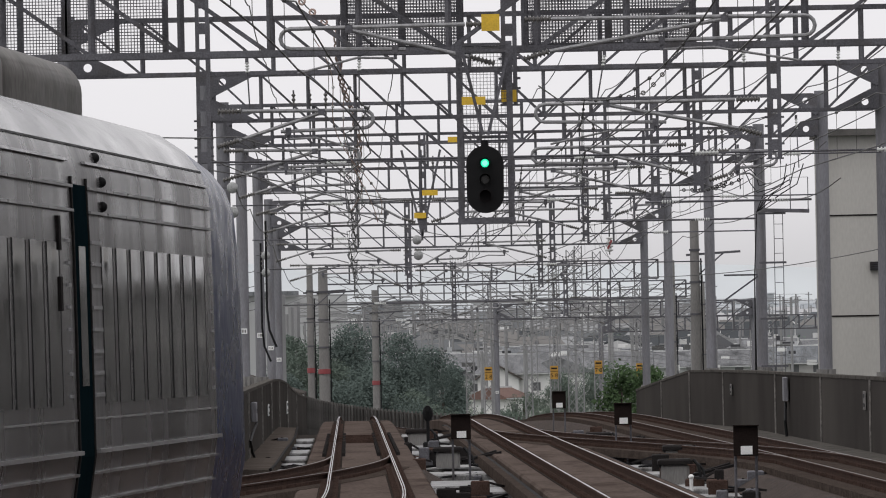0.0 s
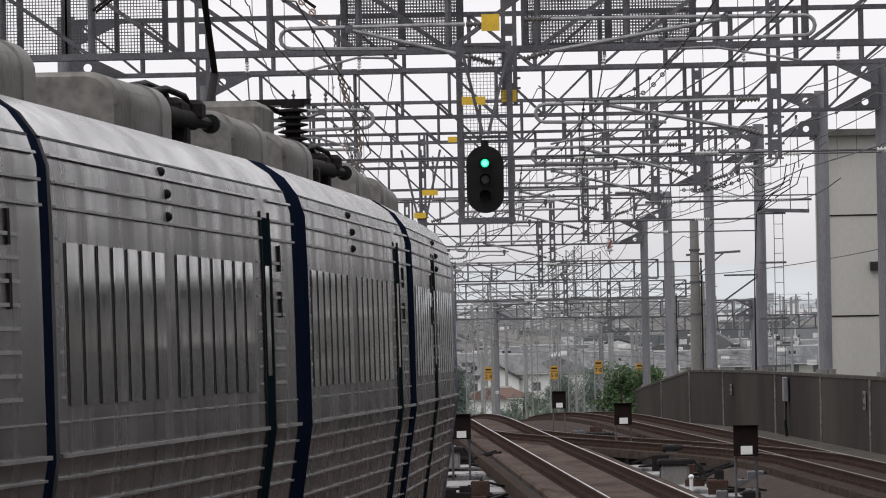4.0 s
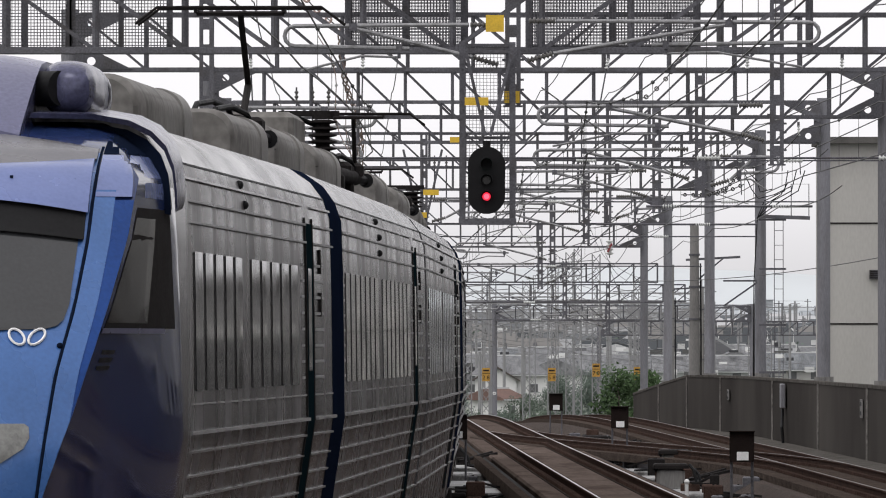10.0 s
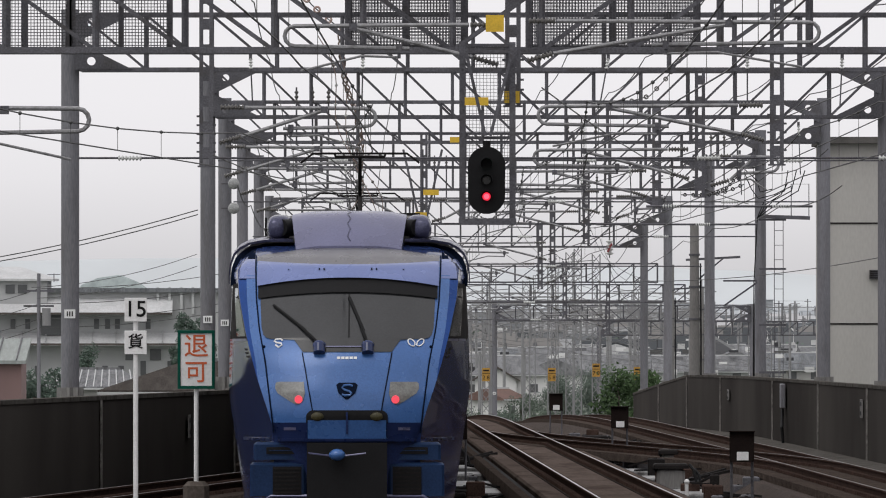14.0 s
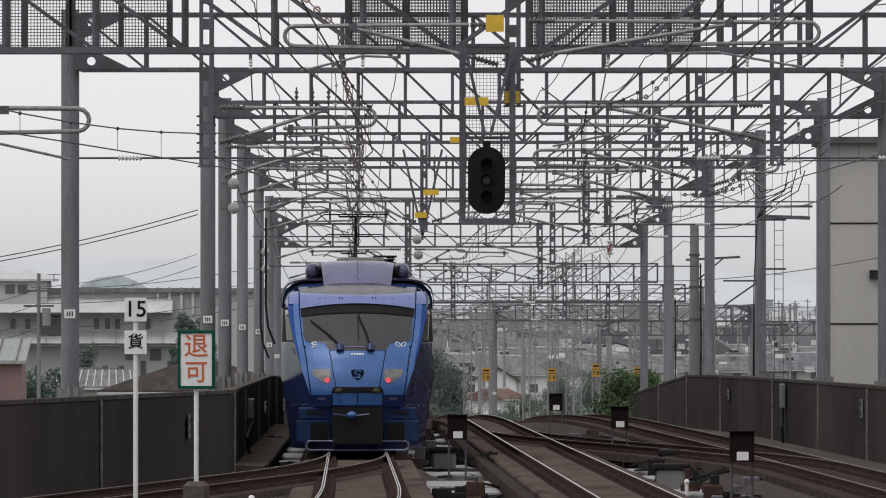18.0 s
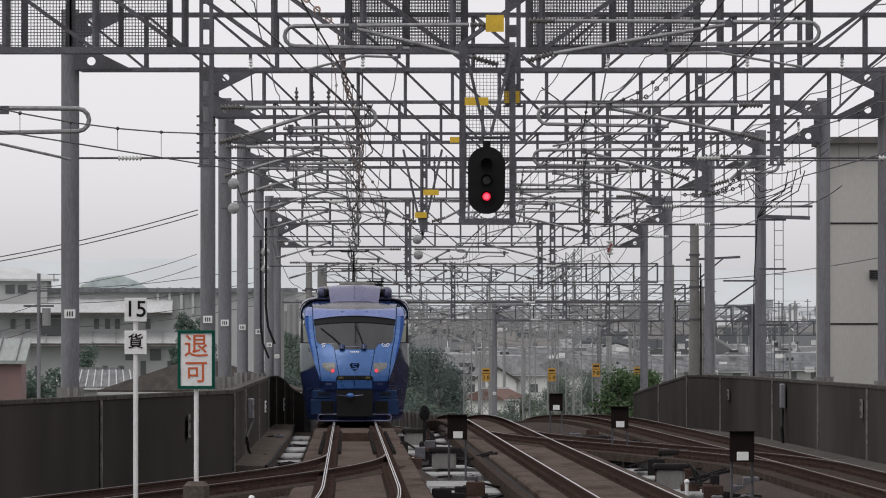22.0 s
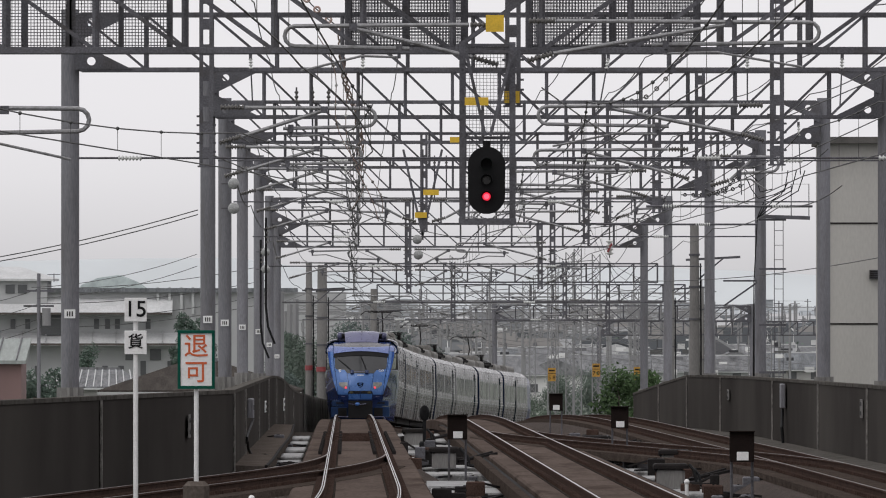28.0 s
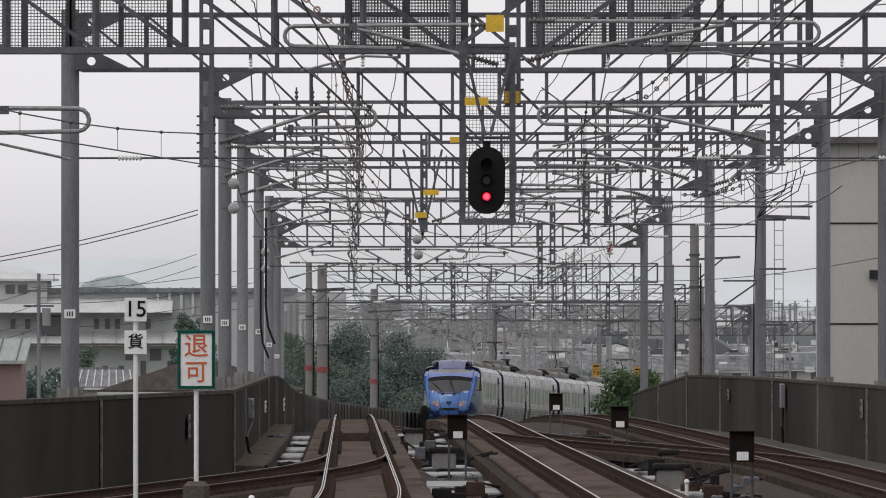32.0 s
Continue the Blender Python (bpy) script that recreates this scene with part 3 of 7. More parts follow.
TIP = ((0.0, 0.3), (0.9, 0.08), (1.2, 0.0), (1.5, 0.03), (1.95, 0.22), (2.2, 0.42), (2.8, 1.0), (2.95, 1.16), (3.1, 1.38), (3.22, 1.68), (3.32, 2.1), (3.4, 2.6))
CREASE = ((0.0, 0.9), (0.93, 0.92), (1.15, 0.95), (1.69, 1.13), (2.05, 1.23), (2.3, 1.29), (2.7, 1.37), (3.05, 1.4), (3.2, 1.3), (3.32, 1.15), (3.4, 0.95))
FLANK = ((0.0, 1.32), (0.9, 1.45), (1.5, 1.54), (1.6, 1.54), (2.2, 1.525), (2.75, 1.5), (3.05, 1.48), (3.2, 1.4), (3.32, 1.28), (3.4, 1.1))
SEAM = ((0.9, 0.9), (1.15, 0.925), (1.9, 1.02), (2.3, 1.1), (2.7, 1.145), (3.25, 1.165))
CAB_END = 3.0


def nose_y(x, z):
    """Depth of the nose: a bowed face as far as the crease, then a flat cheek back to the cab's end."""
    x, c, w = abs(x), along(CREASE, z), along(FLANK, z)
    if x <= c:
        return along(TIP, z) + 0.3 * (x / 1.2) ** 2.4
    a = along(TIP, z) + 0.3 * (c / 1.2) ** 2.4
    return a + (CAB_END - a) * min((x - c) / max(w - c, 0.01), 1.0)


def nose_patch(left, right, z0, z1, out, nx=8, nz=8, t=0.04, bow=(0.0, 0.0), levels=None):
    """A panel lying on the nose between two edges (functions of height)."""
    front, back = [], []
    zs = levels or steps(z0, z1, nz)
    nz = len(zs) - 1
    for z in zs:
        i = (z - zs[0]) / (zs[-1] - zs[0])
        for j in range(nx + 1):
            x = left(z) + (right(z) - left(z)) * j / nx
            zz = z - (bow[0] + (bow[1] - bow[0]) * i) * x * x
            front.append((x, nose_y(x, zz) - out, zz))
            back.append((x, nose_y(x, zz) - out + t, zz))
    n, w = len(front), nx + 1
    f = []
    for i in range(nz):
        for j in range(nx):
            a = i * w + j
            f.append((a, a + 1, a + w + 1, a + w))
            f.append((n + a, n + a + w, n + a + w + 1, n + a + 1))
    rim = list(range(w)) + [i * w + nx for i in range(1, nz + 1)] + [nz * w + j for j in range(nx - 1, -1, -1)] + [i * w for i in range(nz - 1, 0, -1)]
    for a, b in zip(rim, rim[1:] + rim[:1]):
        f.append((b, a, n + a, n + b))
    return Shape().add(front + back, f)


def sided(sg, inner, outer, *more, **named):
    """A patch between two distances from the middle line, on one side."""
    if sg > 0:
        return nose_patch(inner, outer, *more, **named)
    return nose_patch(lambda z: -outer(z), lambda z: -inner(z), *more, **named)


HOOD_ARC = ((0.0, 3.45), (0.72, 3.445), (1.08, 3.44), (1.28, 3.405), (1.4, 3.345), (1.48, 3.26), (1.525, 3.14), (1.54, 3.0), (1.542, 2.9))


def blue_nose(put):
    """Everything in front of the cab's end on the blue driving coach."""
    zs = [0.05, 0.5, 0.9, 0.93, 1.15, 1.35, 1.55, 1.69, 1.9, 2.05, 2.3, 2.5, 2.7, 2.9, 3.05, 3.13, 3.2, 3.26, 3.32, 3.4]
    shell = Shape()
    for sg in (-1, 1):
        rows = []
        for z in zs:
            c, w = along(CREASE, z), along(FLANK, z)
            xs = [c * k for k in steps(0, 1, 8)] + [c + (w - c) * k for k in (0.002, 0.25, 0.5, 0.75, 1)]
            rows.append([(sg * x, nose_y(x, z), z) for x in xs] + [(sg * w, CAB_END + 0.4, z)])
        shell.loft(rows, False, False)
    face = put("shell", shell, SIDEBLUE, label="glossy deep blue shell")
    put("face_panel", nose_patch(lambda z: -along(SEAM, z), lambda z: along(SEAM, z), 1.13, 3.2, 0.02, 16, 16), BLUE, face, "bright blue face panel")
    for sg in (-1, 1):
        edge = lambda z: along(SEAM, z)
        rim = lambda z: along(CREASE, z)
        put("seam", sided(sg, edge, lambda z: edge(z) + 0.014, 1.0, 3.24, 0.03, 1, 20), NAVY, face)
        put("pillar", sided(sg, lambda z: edge(z) + 0.018, lambda z: max(min(edge(z) + 0.13, rim(z)), edge(z) + 0.022), 1.13, 2.98, 0.024, 2, 18), BLUE, face)
        # outer part of the pillar, coloured darker than the blue face
        put("pillar_flank", sided(sg, lambda z: min(edge(z) + 0.13, rim(z) - 0.002), rim, 1.2, 2.92, 0.02, 3, 18), DEEPBLUE, face, "deep blue pillar beside the windscreen")
        put("shoulder", sided(sg, lambda z: edge(z) + 0.02, lambda z: along(FLANK, z) - 0.012, 2.94, 3.19, 0.022, 6, 6), VISOR, face, "pale blue shoulder under the hood")
        # navy patch that also darkens the shoulder as the hood's shade would
        put("shoulder_recess", sided(sg, lambda z: min(edge(z) + 0.02, along(FLANK, z) - 0.06), lambda z: along(FLANK, z) - 0.008, 3.195, 3.39, 0.016, 5, 5), NAVY, face)
        # quarter light on the cheek, its ledge and the slots below
        put("quarter_frame", sided(sg, lambda z: rim(z) + 0.012, lambda z: along(FLANK, z) - 0.004, 2.18, 2.88, 0.012, 4, 8), UNDER, face)
        put("quarter_light", sided(sg, lambda z: rim(z) + 0.016, lambda z: rim(z) + (along(FLANK, z) - rim(z)) * 0.6, 2.21, 2.82, 0.022, 3, 8), GLASS, face, "quarter window beside the windscreen")
        put("ledge", sided(sg, lambda z: rim(z) + 0.01, lambda z: rim(z) + (along(FLANK, z) - rim(z)) * 0.85, 2.15, 2.18, 0.06, 3, 1), LILAC, face)
        for z in (1.94, 1.985, 2.03):
            put("side_slot", sided(sg, lambda zz: rim(zz) + 0.03, lambda zz: rim(zz) + 0.075, z, z + 0.026, 0.014, 1, 1), BLACK, face)
        put("stud", Shape().ball((sg * 1.045, nose_y(1.045, 2.08) - 0.03, 2.08), 0.018, 8, 5), NAVY, face)
        # lower band beside the hatch with its small lettering
        put("lower_band", sided(sg, lambda z: 0.5, lambda z: 0.94, 0.93, 1.13, 0.02, 5, 3), MIDNIGHT, face, "dark blue band with small lettering")
        put("lettering_bar", sided(sg, lambda z: 0.64, lambda z: 0.79, 1.035, 1.07, 0.026, 2, 1), LILAC, face)
        lamp = sided(sg, lambda z: along(((1.36, 0.6), (1.4, 0.55), (1.5, 0.525), (1.64, 0.54)), z), lambda z: along(((1.36, 0.64), (1.4, 0.72), (1.5, 0.87), (1.56, 0.9), (1.62, 0.895), (1.64, 0.87)), z),
                     1.36, 1.64, 0.028, 6, 8, levels=[1.36, 1.38, 1.4, 1.45, 1.5, 1.53, 1.56, 1.59, 1.62, 1.64])
        put("headlight", lamp, LENS, face, "clear trapezoid headlight lens")
        c = Vector((sg * 0.605, nose_y(0.605, 1.42) - 0.03, 1.42))
        put("tail_light", Shape().disc(c, (0, 1, 0.1), 0.05, 0.03, 18), TAIL, face, "glowing red tail light")
        # wipers on domed bases
        px = -0.35 if sg < 0 else 0.26
        put("wiper_base", Shape().ball((px, nose_y(px, 2.1) - 0.1, 2.1), 0.085, 12, 8, (1, 0.8, 0.75)).tube([(px, nose_y(px, 2.02) - 0.09, 2.0), (px, nose_y(px, 2.1) - 0.1, 2.1)], 0.075, 12), SIDEBLUE, face)
        tips = ((-0.62, 2.36), (-0.93, 2.6)) if sg < 0 else ((0.16, 2.38), (0.02, 2.7))
        arm = [(px, nose_y(px, 2.1) - 0.1, 2.12)] + [(x, nose_y(x, z) - 0.07, z) for x, z in tips]
        put("wiper_arm", Shape().tube(arm[:2], 0.017, 6), BLACK, face)
        blade = [(tips[0][0] + (tips[1][0] - tips[0][0]) * k, tips[0][1] + (tips[1][1] - tips[0][1]) * k) for k in steps(-0.3, 1, 6)]
        put("wiper_blade", Shape().tube([(x, nose_y(x, z) - 0.06, z) for x, z in blade], 0.02, 6), BLACK, face)
        # hood over the shoulder: a thin curved rim; a navy panel beneath paints its shade
        rings = []
        for i, (x, z) in enumerate(HOOD_ARC):
            y = 2.3 + 0.55 * (x / 1.542) ** 3
            rings.append([(sg * x, y, z), (sg * x, 3.5, z + 0.05), (sg * (x - 0.012), 3.5, z + 0.0), (sg * (x - 0.012), y + 0.01, z - 0.03)])
        put("hood", Shape().loft(rings[1:]), PODM, face, "thin violet hood curving over the cab")
        lining = [[(sg * (x - 0.03), y0, z - 0.05) for x, z in HOOD_ARC] for y0 in (2.75, 2.78)]
        lining = [r + [(sg * 1.3, r[0][1], 2.9), (0, r[0][1], 3.0)] for r in lining]
        put("hood_recess", Shape().loft(lining), NAVY, face, "dark recess under the hood")
        # air duct beside the hump: a closed snout outside, a dark mouth inside
        prof = ((2.72, 0.05, 0.94), (2.75, 0.1, 0.93), (2.85, 0.145, 0.905), (3.05, 0.165, 0.885), (3.6, 0.17, 0.88), (4.1, 0.165, 0.875), (4.14, 0.155, 0.87), (4.7, 0.15, 0.86), (4.8, 0.09, 0.86))
        pod = put("roof_pod", Shape().loft([[(sg * (cx + r * math.copysign(abs(math.cos(q)) ** 0.75, math.cos(q))), y, 3.6 + r * 1.03 * math.copysign(abs(math.sin(q)) ** 0.75, math.sin(q))) for q in (2 * math.pi * k / 20 for k in range(20))] for y, r, cx in prof]), PODM, face, "glossy violet air duct on the roof")
        put("pod_mouth", Shape().tube([(sg * 0.72, 2.9, 3.6), (sg * 0.86, 2.77, 3.6)], 0.105, 16), BLACK, pod)
        put("pod_ring", Shape().tube([(sg * 0.87, 4.08, 3.6), (sg * 0.87, 4.16, 3.6)], 0.178, 20), GALV, pod)
        # skirt: an upper block with a slot, a lower one with a grille
        a, b = 0.5, 1.17
        yf = nose_y(0.9, 0.6) - 0.1
        sk = put("skirt_block", Shape().bevel_box(sg * (a + b) / 2, yf + 0.2, 0.775, b - a, 0.4, 0.22, 0.03), SKIRT, face, "blue skirt block")
        put("slot", Shape().bevel_box(sg * 0.83, yf - 0.004, 0.78, 0.36, 0.02, 0.085, 0.008), BLACK, sk)
        put("slot_bar", Shape().box(sg * 0.83, yf - 0.02, 0.78, 0.3, 0.01, 0.012), SKIRT, sk)
        lw = put("skirt_block", Shape().bevel_box(sg * 0.865, yf + 0.19, 0.42, 0.7, 0.4, 0.42, 0.03), SKIRT, face, "blue skirt block")
        put("grille", Shape().box(sg * 0.75, yf - 0.014, 0.4, 0.36, 0.016, 0.36), BLACK, lw)
        for k in range(7):
            put("grille_bar", Shape().box(sg * 0.75, yf - 0.028, 0.25 + k * 0.05, 0.34, 0.012, 0.014), UNDER, lw)
        put("fog_lamp", Shape().ball((sg * 0.37, nose_y(0.37, 1.2) - 0.05, 1.205), 0.07, 12, 8, (1.15, 0.5, 0.8)), FOGLAMP, face, "dim amber lamp in the coupler hatch")
        put("step_wire", Shape().tube([(sg * 0.1 - 0.12, -0.16, 0.72), (sg * 0.36 - 0.12, -0.16, 0.75)], 0.012, 5), LILAC, face)
    glass_edge = lambda z: along(((2.015, 0.555), (2.17, 0.665), (2.174, 0.7), (2.19, 0.96), (2.21, 1.02), (2.25, 1.055), (2.35, 1.08), (2.85, 1.105)), z)
    glass_rows = [2.015, 2.1, 2.17, 2.174, 2.19, 2.21, 2.25, 2.35, 2.45, 2.55, 2.65, 2.75, 2.83]
    screen = put("windscreen", nose_patch(lambda z: -glass_edge(z), glass_edge, 2.0, 2.83, 0.034, 16, levels=glass_rows, bow=(0.0, 0.07)), SCREEN, face, "tinted windscreen")
    put("screen_pillar", nose_patch(lambda z: 0.012, lambda z: 0.03, 2.2, 2.78, 0.042, 1, 6), BLACK, screen)
    put("lower_sill", nose_patch(lambda z: -0.27, lambda z: 0.2, 2.075, 2.09, 0.045, 4, 1), LILAC, screen)
    put("windscreen_lip", nose_patch(lambda z: -1.13, lambda z: 1.13, 2.765, 2.96, 0.06, 14, 4, bow=(0.06, 0.085)), BLACK, face)
    put("visor", nose_patch(lambda z: -1.145, lambda z: 1.145, 2.95, 3.12, 0.1, 16, 6, t=0.1, bow=(0.08, -0.035)), VISOR, face, "pale blue visor over the windscreen")
    put("brow", nose_patch(lambda z: -1.155, lambda z: 1.155, 3.115, 3.345, 0.06, 16, 8, bow=(-0.035, 0.09)), GREYBAND, face, "matt grey brow panel")
    for x in (-1.05, -0.75, -0.36, -0.3, 0.3, 0.36, 0.7, 1.05):
        put("fixing", Shape().box(x, nose_y(x, 3.06) - 0.115, 3.06 - 0.03 * x * x, 0.018, 0.02, 0.03), NAVY, face)
    put("nose_panel", nose_patch(lambda z: -0.42 - (z - 1.28) * 0.18, lambda z: 0.42 + (z - 1.28) * 0.18, 1.285, 2.005, 0.03, 8, 8), BLUE, face)
    for sg in (-1, 1):
        put("seam", sided(sg, lambda z: 0.424 + (z - 1.28) * 0.18, lambda z: 0.438 + (z - 1.28) * 0.18, 1.285, 2.005, 0.028, 1, 8), NAVY, face)
        if sg > 0:
            for k in (-1, 1):
                pts = [(0.86 + k * 0.055 + 0.045 * math.cos(q), 2.13 + 0.04 * math.sin(q) + 0.02 * math.cos(q) * k) for q in steps(0, 2 * math.pi, 14)]
                put("round_mark", Shape().tube([(x, nose_y(x, z) - 0.032, z) for x, z in pts], 0.008, 5), WHITE, face)
        else:
            pts = [(-0.86 + a, 2.12 + b) for a, b in ((0.05, 0.035), (0.02, 0.055), (-0.04, 0.05), (-0.055, 0.03), (-0.03, 0.01), (0.03, 0.0), (0.04, -0.02), (0.0, -0.05), (-0.04, -0.02))]
            put("curl_mark", Shape().tube([(x, nose_y(x, z) - 0.03, z) for x, z in pts], 0.012, 5), WHITE, face)
    badge = put("emblem", nose_patch(lambda z: -along(((1.42, 0.015), (1.5, 0.105), (1.6, 0.135), (1.63, 0.1)), z), lambda z: along(((1.42, 0.015), (1.5, 0.105), (1.6, 0.135), (1.63, 0.1)), z), 1.42, 1.63, 0.04, 4, levels=[1.42, 1.46, 1.5, 1.55, 1.6, 1.63]), NAVY, face, "dark blue shield emblem")
    swirl = ((0.075, 1.585), (0.03, 1.6), (-0.04, 1.592), (-0.062, 1.567), (-0.03, 1.54), (0.03, 1.522), (0.058, 1.496), (0.035, 1.472), (-0.03, 1.468), (-0.065, 1.482))
    put("emblem_swirl", Shape().tube([(x, nose_y(x, z) - 0.044, z) for x, z in swirl], 0.015, 6), BLUE, badge)
    for k in range(5):
        put("lettering_bar", nose_patch(lambda z: -0.125 + k * 0.052, lambda z: -0.085 + k * 0.052, 1.925, 1.955, 0.036, 1, 1), WHITE, face)
    hatch_half = lambda z: along(((1.12, 0.51), (1.22, 0.51), (1.26, 0.49), (1.285, 0.44)), z)
    put("coupler_hatch", nose_patch(lambda z: -hatch_half(z), hatch_half, 1.12, 1.285, 0.04, 8, levels=[1.12, 1.17, 1.22, 1.25, 1.27, 1.285]), BLACK, face, "black rounded coupler hatch")
    put("lower_lip", nose_patch(lambda z: -0.49, lambda z: 0.49, 0.93, 1.16, 0.06, 8, 4), BLUE, face)
    put("hatch_bar", nose_patch(lambda z: -0.012, lambda z: 0.012, 0.99, 1.26, 0.075, 1, 3), SIDEBLUE, face)
    put("bumper", nose_patch(lambda z: -1.34, lambda z: 1.34, 0.895, 0.93, 0.07, 16, 1, t=0.12), MIDNIGHT, face)
    put("coupler_opening", Shape().box(0, 0.22, 0.52, 1.0, 0.5, 0.72), BLACK, face)
    put("coupler", Shape().ball((-0.12, -0.16, 0.73), 0.1, 12, 8, (1.05, 1, 0.75)), BLUE, face)
    loop = [(sx * x, nose_y(0.9, 0.2) - 0.2 - 0.1 * (1 - abs(x)), z) for sx, x, z in ((-1, 0.95, 0.03), (1, 0.95, 0.03), (1, 1.0, 0.06), (1, 1.02, 0.12), (1, 1.0, 0.18), (1, 0.95, 0.21), (-1, 0.95, 0.21), (-1, 1.0, 0.18), (-1, 1.02, 0.12), (-1, 1.0, 0.06), (-1, 0.95, 0.03))]
    put("deflector", Shape().tube(loop, 0.022, 8), LILAC, face, "pale tube guard under the nose")
    # hump behind the brow, its front leaning back
    rings = []
    for y, zt in ((2.12, 3.36), (2.2, 3.42), (2.45, 3.58), (2.7, 3.71), (2.85, 3.77), (3.0, 3.8), (3.3, 3.82), (4.8, 3.83), (5.1, 3.7)):
        top = 0.67 + 0.06 * min((zt - 3.36) / 0.42, 1)
        crown = [(top * k, zt - 0.05 * abs(k) ** 4) for k in steps(1, -1, 12)]
        rings.append([(0.67, y, 3.28)] + [(x, y, z) for x, z in crown] + [(-0.67, y, 3.28)])
    hump = put("roof_hump", Shape().loft(rings), LILAC, face, "pale violet roof hump")
    put("hump_seam", Shape().tube([(0.02 * (-1) ** i, y, z + 0.004) for i, (y, z) in enumerate(((2.2, 3.42), (2.3, 3.485), (2.45, 3.58), (2.58, 3.645), (2.7, 3.71), (2.85, 3.77), (3.0, 3.8), (3.3, 3.82)))], 0.009, 5), PODM, hump)
    return face


def driving_coach(lead=False):
    """The end coach; the leading one shows only its steel body, its door amidships."""
    t = thing("driving_coach", "stainless steel leading coach of the train" if lead else "bright blue rounded driving coach with red tail lights", "train coach", "coaches of the train")
    base = -PITCH / 2 - (2.3 if lead else 0.5)

    def put(name, shape, mat, parent=t, label="", smooth=True):
        shape.v = [(x, y + base, z) for x, y, z in shape.v]
        return part(name, shape, mat, parent, label, smooth)

    if lead:
        rings = []
        for y, k in ((0.0, 0.55), (0.5, 0.72), (1.2, 0.88), (2.2, 0.97), (4.6, 1.0)):
            ring = [(w * (0.6 + 0.4 * k), 0.3 + (z - 0.3) * k) for w, z in HALF]
            rings.append([(x, y, z) for x, z in ring] + [(-x, y, z) for x, z in ring[-2::-1]])
        put("shell", Shape().loft(rings), MIDNIGHT, t, "dark blue shell")
    else:
        face = blue_nose(put)
        put("end_arch", skin(CAB_END - 0.02, 4.55, 0.9, 3.5, -0.026), STEEL, face, "steel arch behind the cab")
        put("arch_lip", skin(CAB_END - 0.05, CAB_END - 0.02, 1.0, 3.3, -0.02), MIDNIGHT, face)
        for sg in (-1, 1):
            put("cab_window", one_side(sg, CAB_END + 0.12, CAB_END + 0.5, 2.1, 2.75, 0.02), GLASS, face)
            put("cab_door_edge", one_side(sg, CAB_END + 0.62, CAB_END + 0.66, 1.0, 2.95, 0.018), UNDER, face)
    y0, y1 = base + 4.5, PITCH / 2 - 0.78
    car_body(t, y0, y1, ((-4.6 if lead else -3.6, 1.2, 0.98, 0.25), (5.6, 9.4, 0.98, 0.25)), y0 + 0.6, y1 - 8.3 if lead else None)
    roof_cable_head(t, 8.2 if lead else 9.0)
    part("gangway_cover", skin(y1 - 0.02, y1 + 1.56, 0.4, 3.59, -0.004), NAVY, t, "dark blue band round the coach end", True)
    return t


tail_coach = driving_coach()
middle_a, middle_b = coach(True), coach(False)
TRAIN = [(tail_coach, 0)]
TRAIN += [(middle_b, 1), (middle_a, 2)]
for i, src in ((3, middle_b), (4, middle_a), (5, middle_b)):
    TRAIN.append((copy_thing(src, Matrix()), i))
TRAIN.append((driving_coach(True), 6))

# where the train's tail stands along the line, by the second
TAIL_T = (0, 2, 3, 6, 7, 9, 10, 11, 12, 13, 14.5, 19, 23, 28, 32)
TAIL_Y = (-79.5, -57, -44.5, -5.5, 8.8, 39.5, 55.6, 72, 89, 106.2, 132.3, 215, 295, 411, 513)


def tail_y(s):
    """Smooth run through the stations above."""
    n = len(TAIL_T)
    k = max(i for i in range(n - 1) if TAIL_T[i] <= s + 1e-9)

    def slope(i):
        a, b = max(i - 1, 0), min(i + 1, n - 1)
        return (TAIL_Y[b] - TAIL_Y[a]) / (TAIL_T[b] - TAIL_T[a])
    h = TAIL_T[k + 1] - TAIL_T[k]
    f = (s - TAIL_T[k]) / h
    return ((2 * f ** 3 - 3 * f * f + 1) * TAIL_Y[k] + (f ** 3 - 2 * f * f + f) * h * slope(k)
            + (-2 * f ** 3 + 3 * f * f) * TAIL_Y[k + 1] + (f ** 3 - f * f) * h * slope(k + 1))


def on_track(y):
    return Vector((main_x(y), y, rail_z(y)))


def coach_pose(y, back=False):
    a, b = on_track(y - 6.9), on_track(y + 6.9)
    d = (b - a).normalized()
    x = d.cross(Vector((0, 0, 1))).normalized()
    z = x.cross(d)
    m = Matrix((x, d, z)).transposed().to_4x4()
    m.translation = (a + b) / 2
    return m @ pose(0, 0, 0, 0, 0, 180) if back else m

# ---------- slabs, sleepers and beams of the deck ----------
def slab_row(track, u, ys, w=2.2):
    length = 4.985
    xs = main_x if u == 0 else (lambda y: axis_x(y) + u)
    for y in ys:
        s = Shape()
        s.loft([[(xs(q) - w / 2, q, rail_z(q) - 0.5), (xs(q) + w / 2, q, rail_z(q) - 0.5), (xs(q) + w / 2, q, rail_z(q) - 0.2),
                 (xs(q) + w / 2 - 0.04, q, rail_z(q) - 0.165), (xs(q) - w / 2 + 0.04, q, rail_z(q) - 0.165), (xs(q) - w / 2, q, rail_z(q) - 0.2)]
                for q in (y, y + length / 2, y + length)])
        part("slab", s, SLABM, track)


SLAB_YS = steps(40, 640, 120)
slab_row(track_main, 0, SLAB_YS)
slab_row(track_second, 3.83, SLAB_YS)


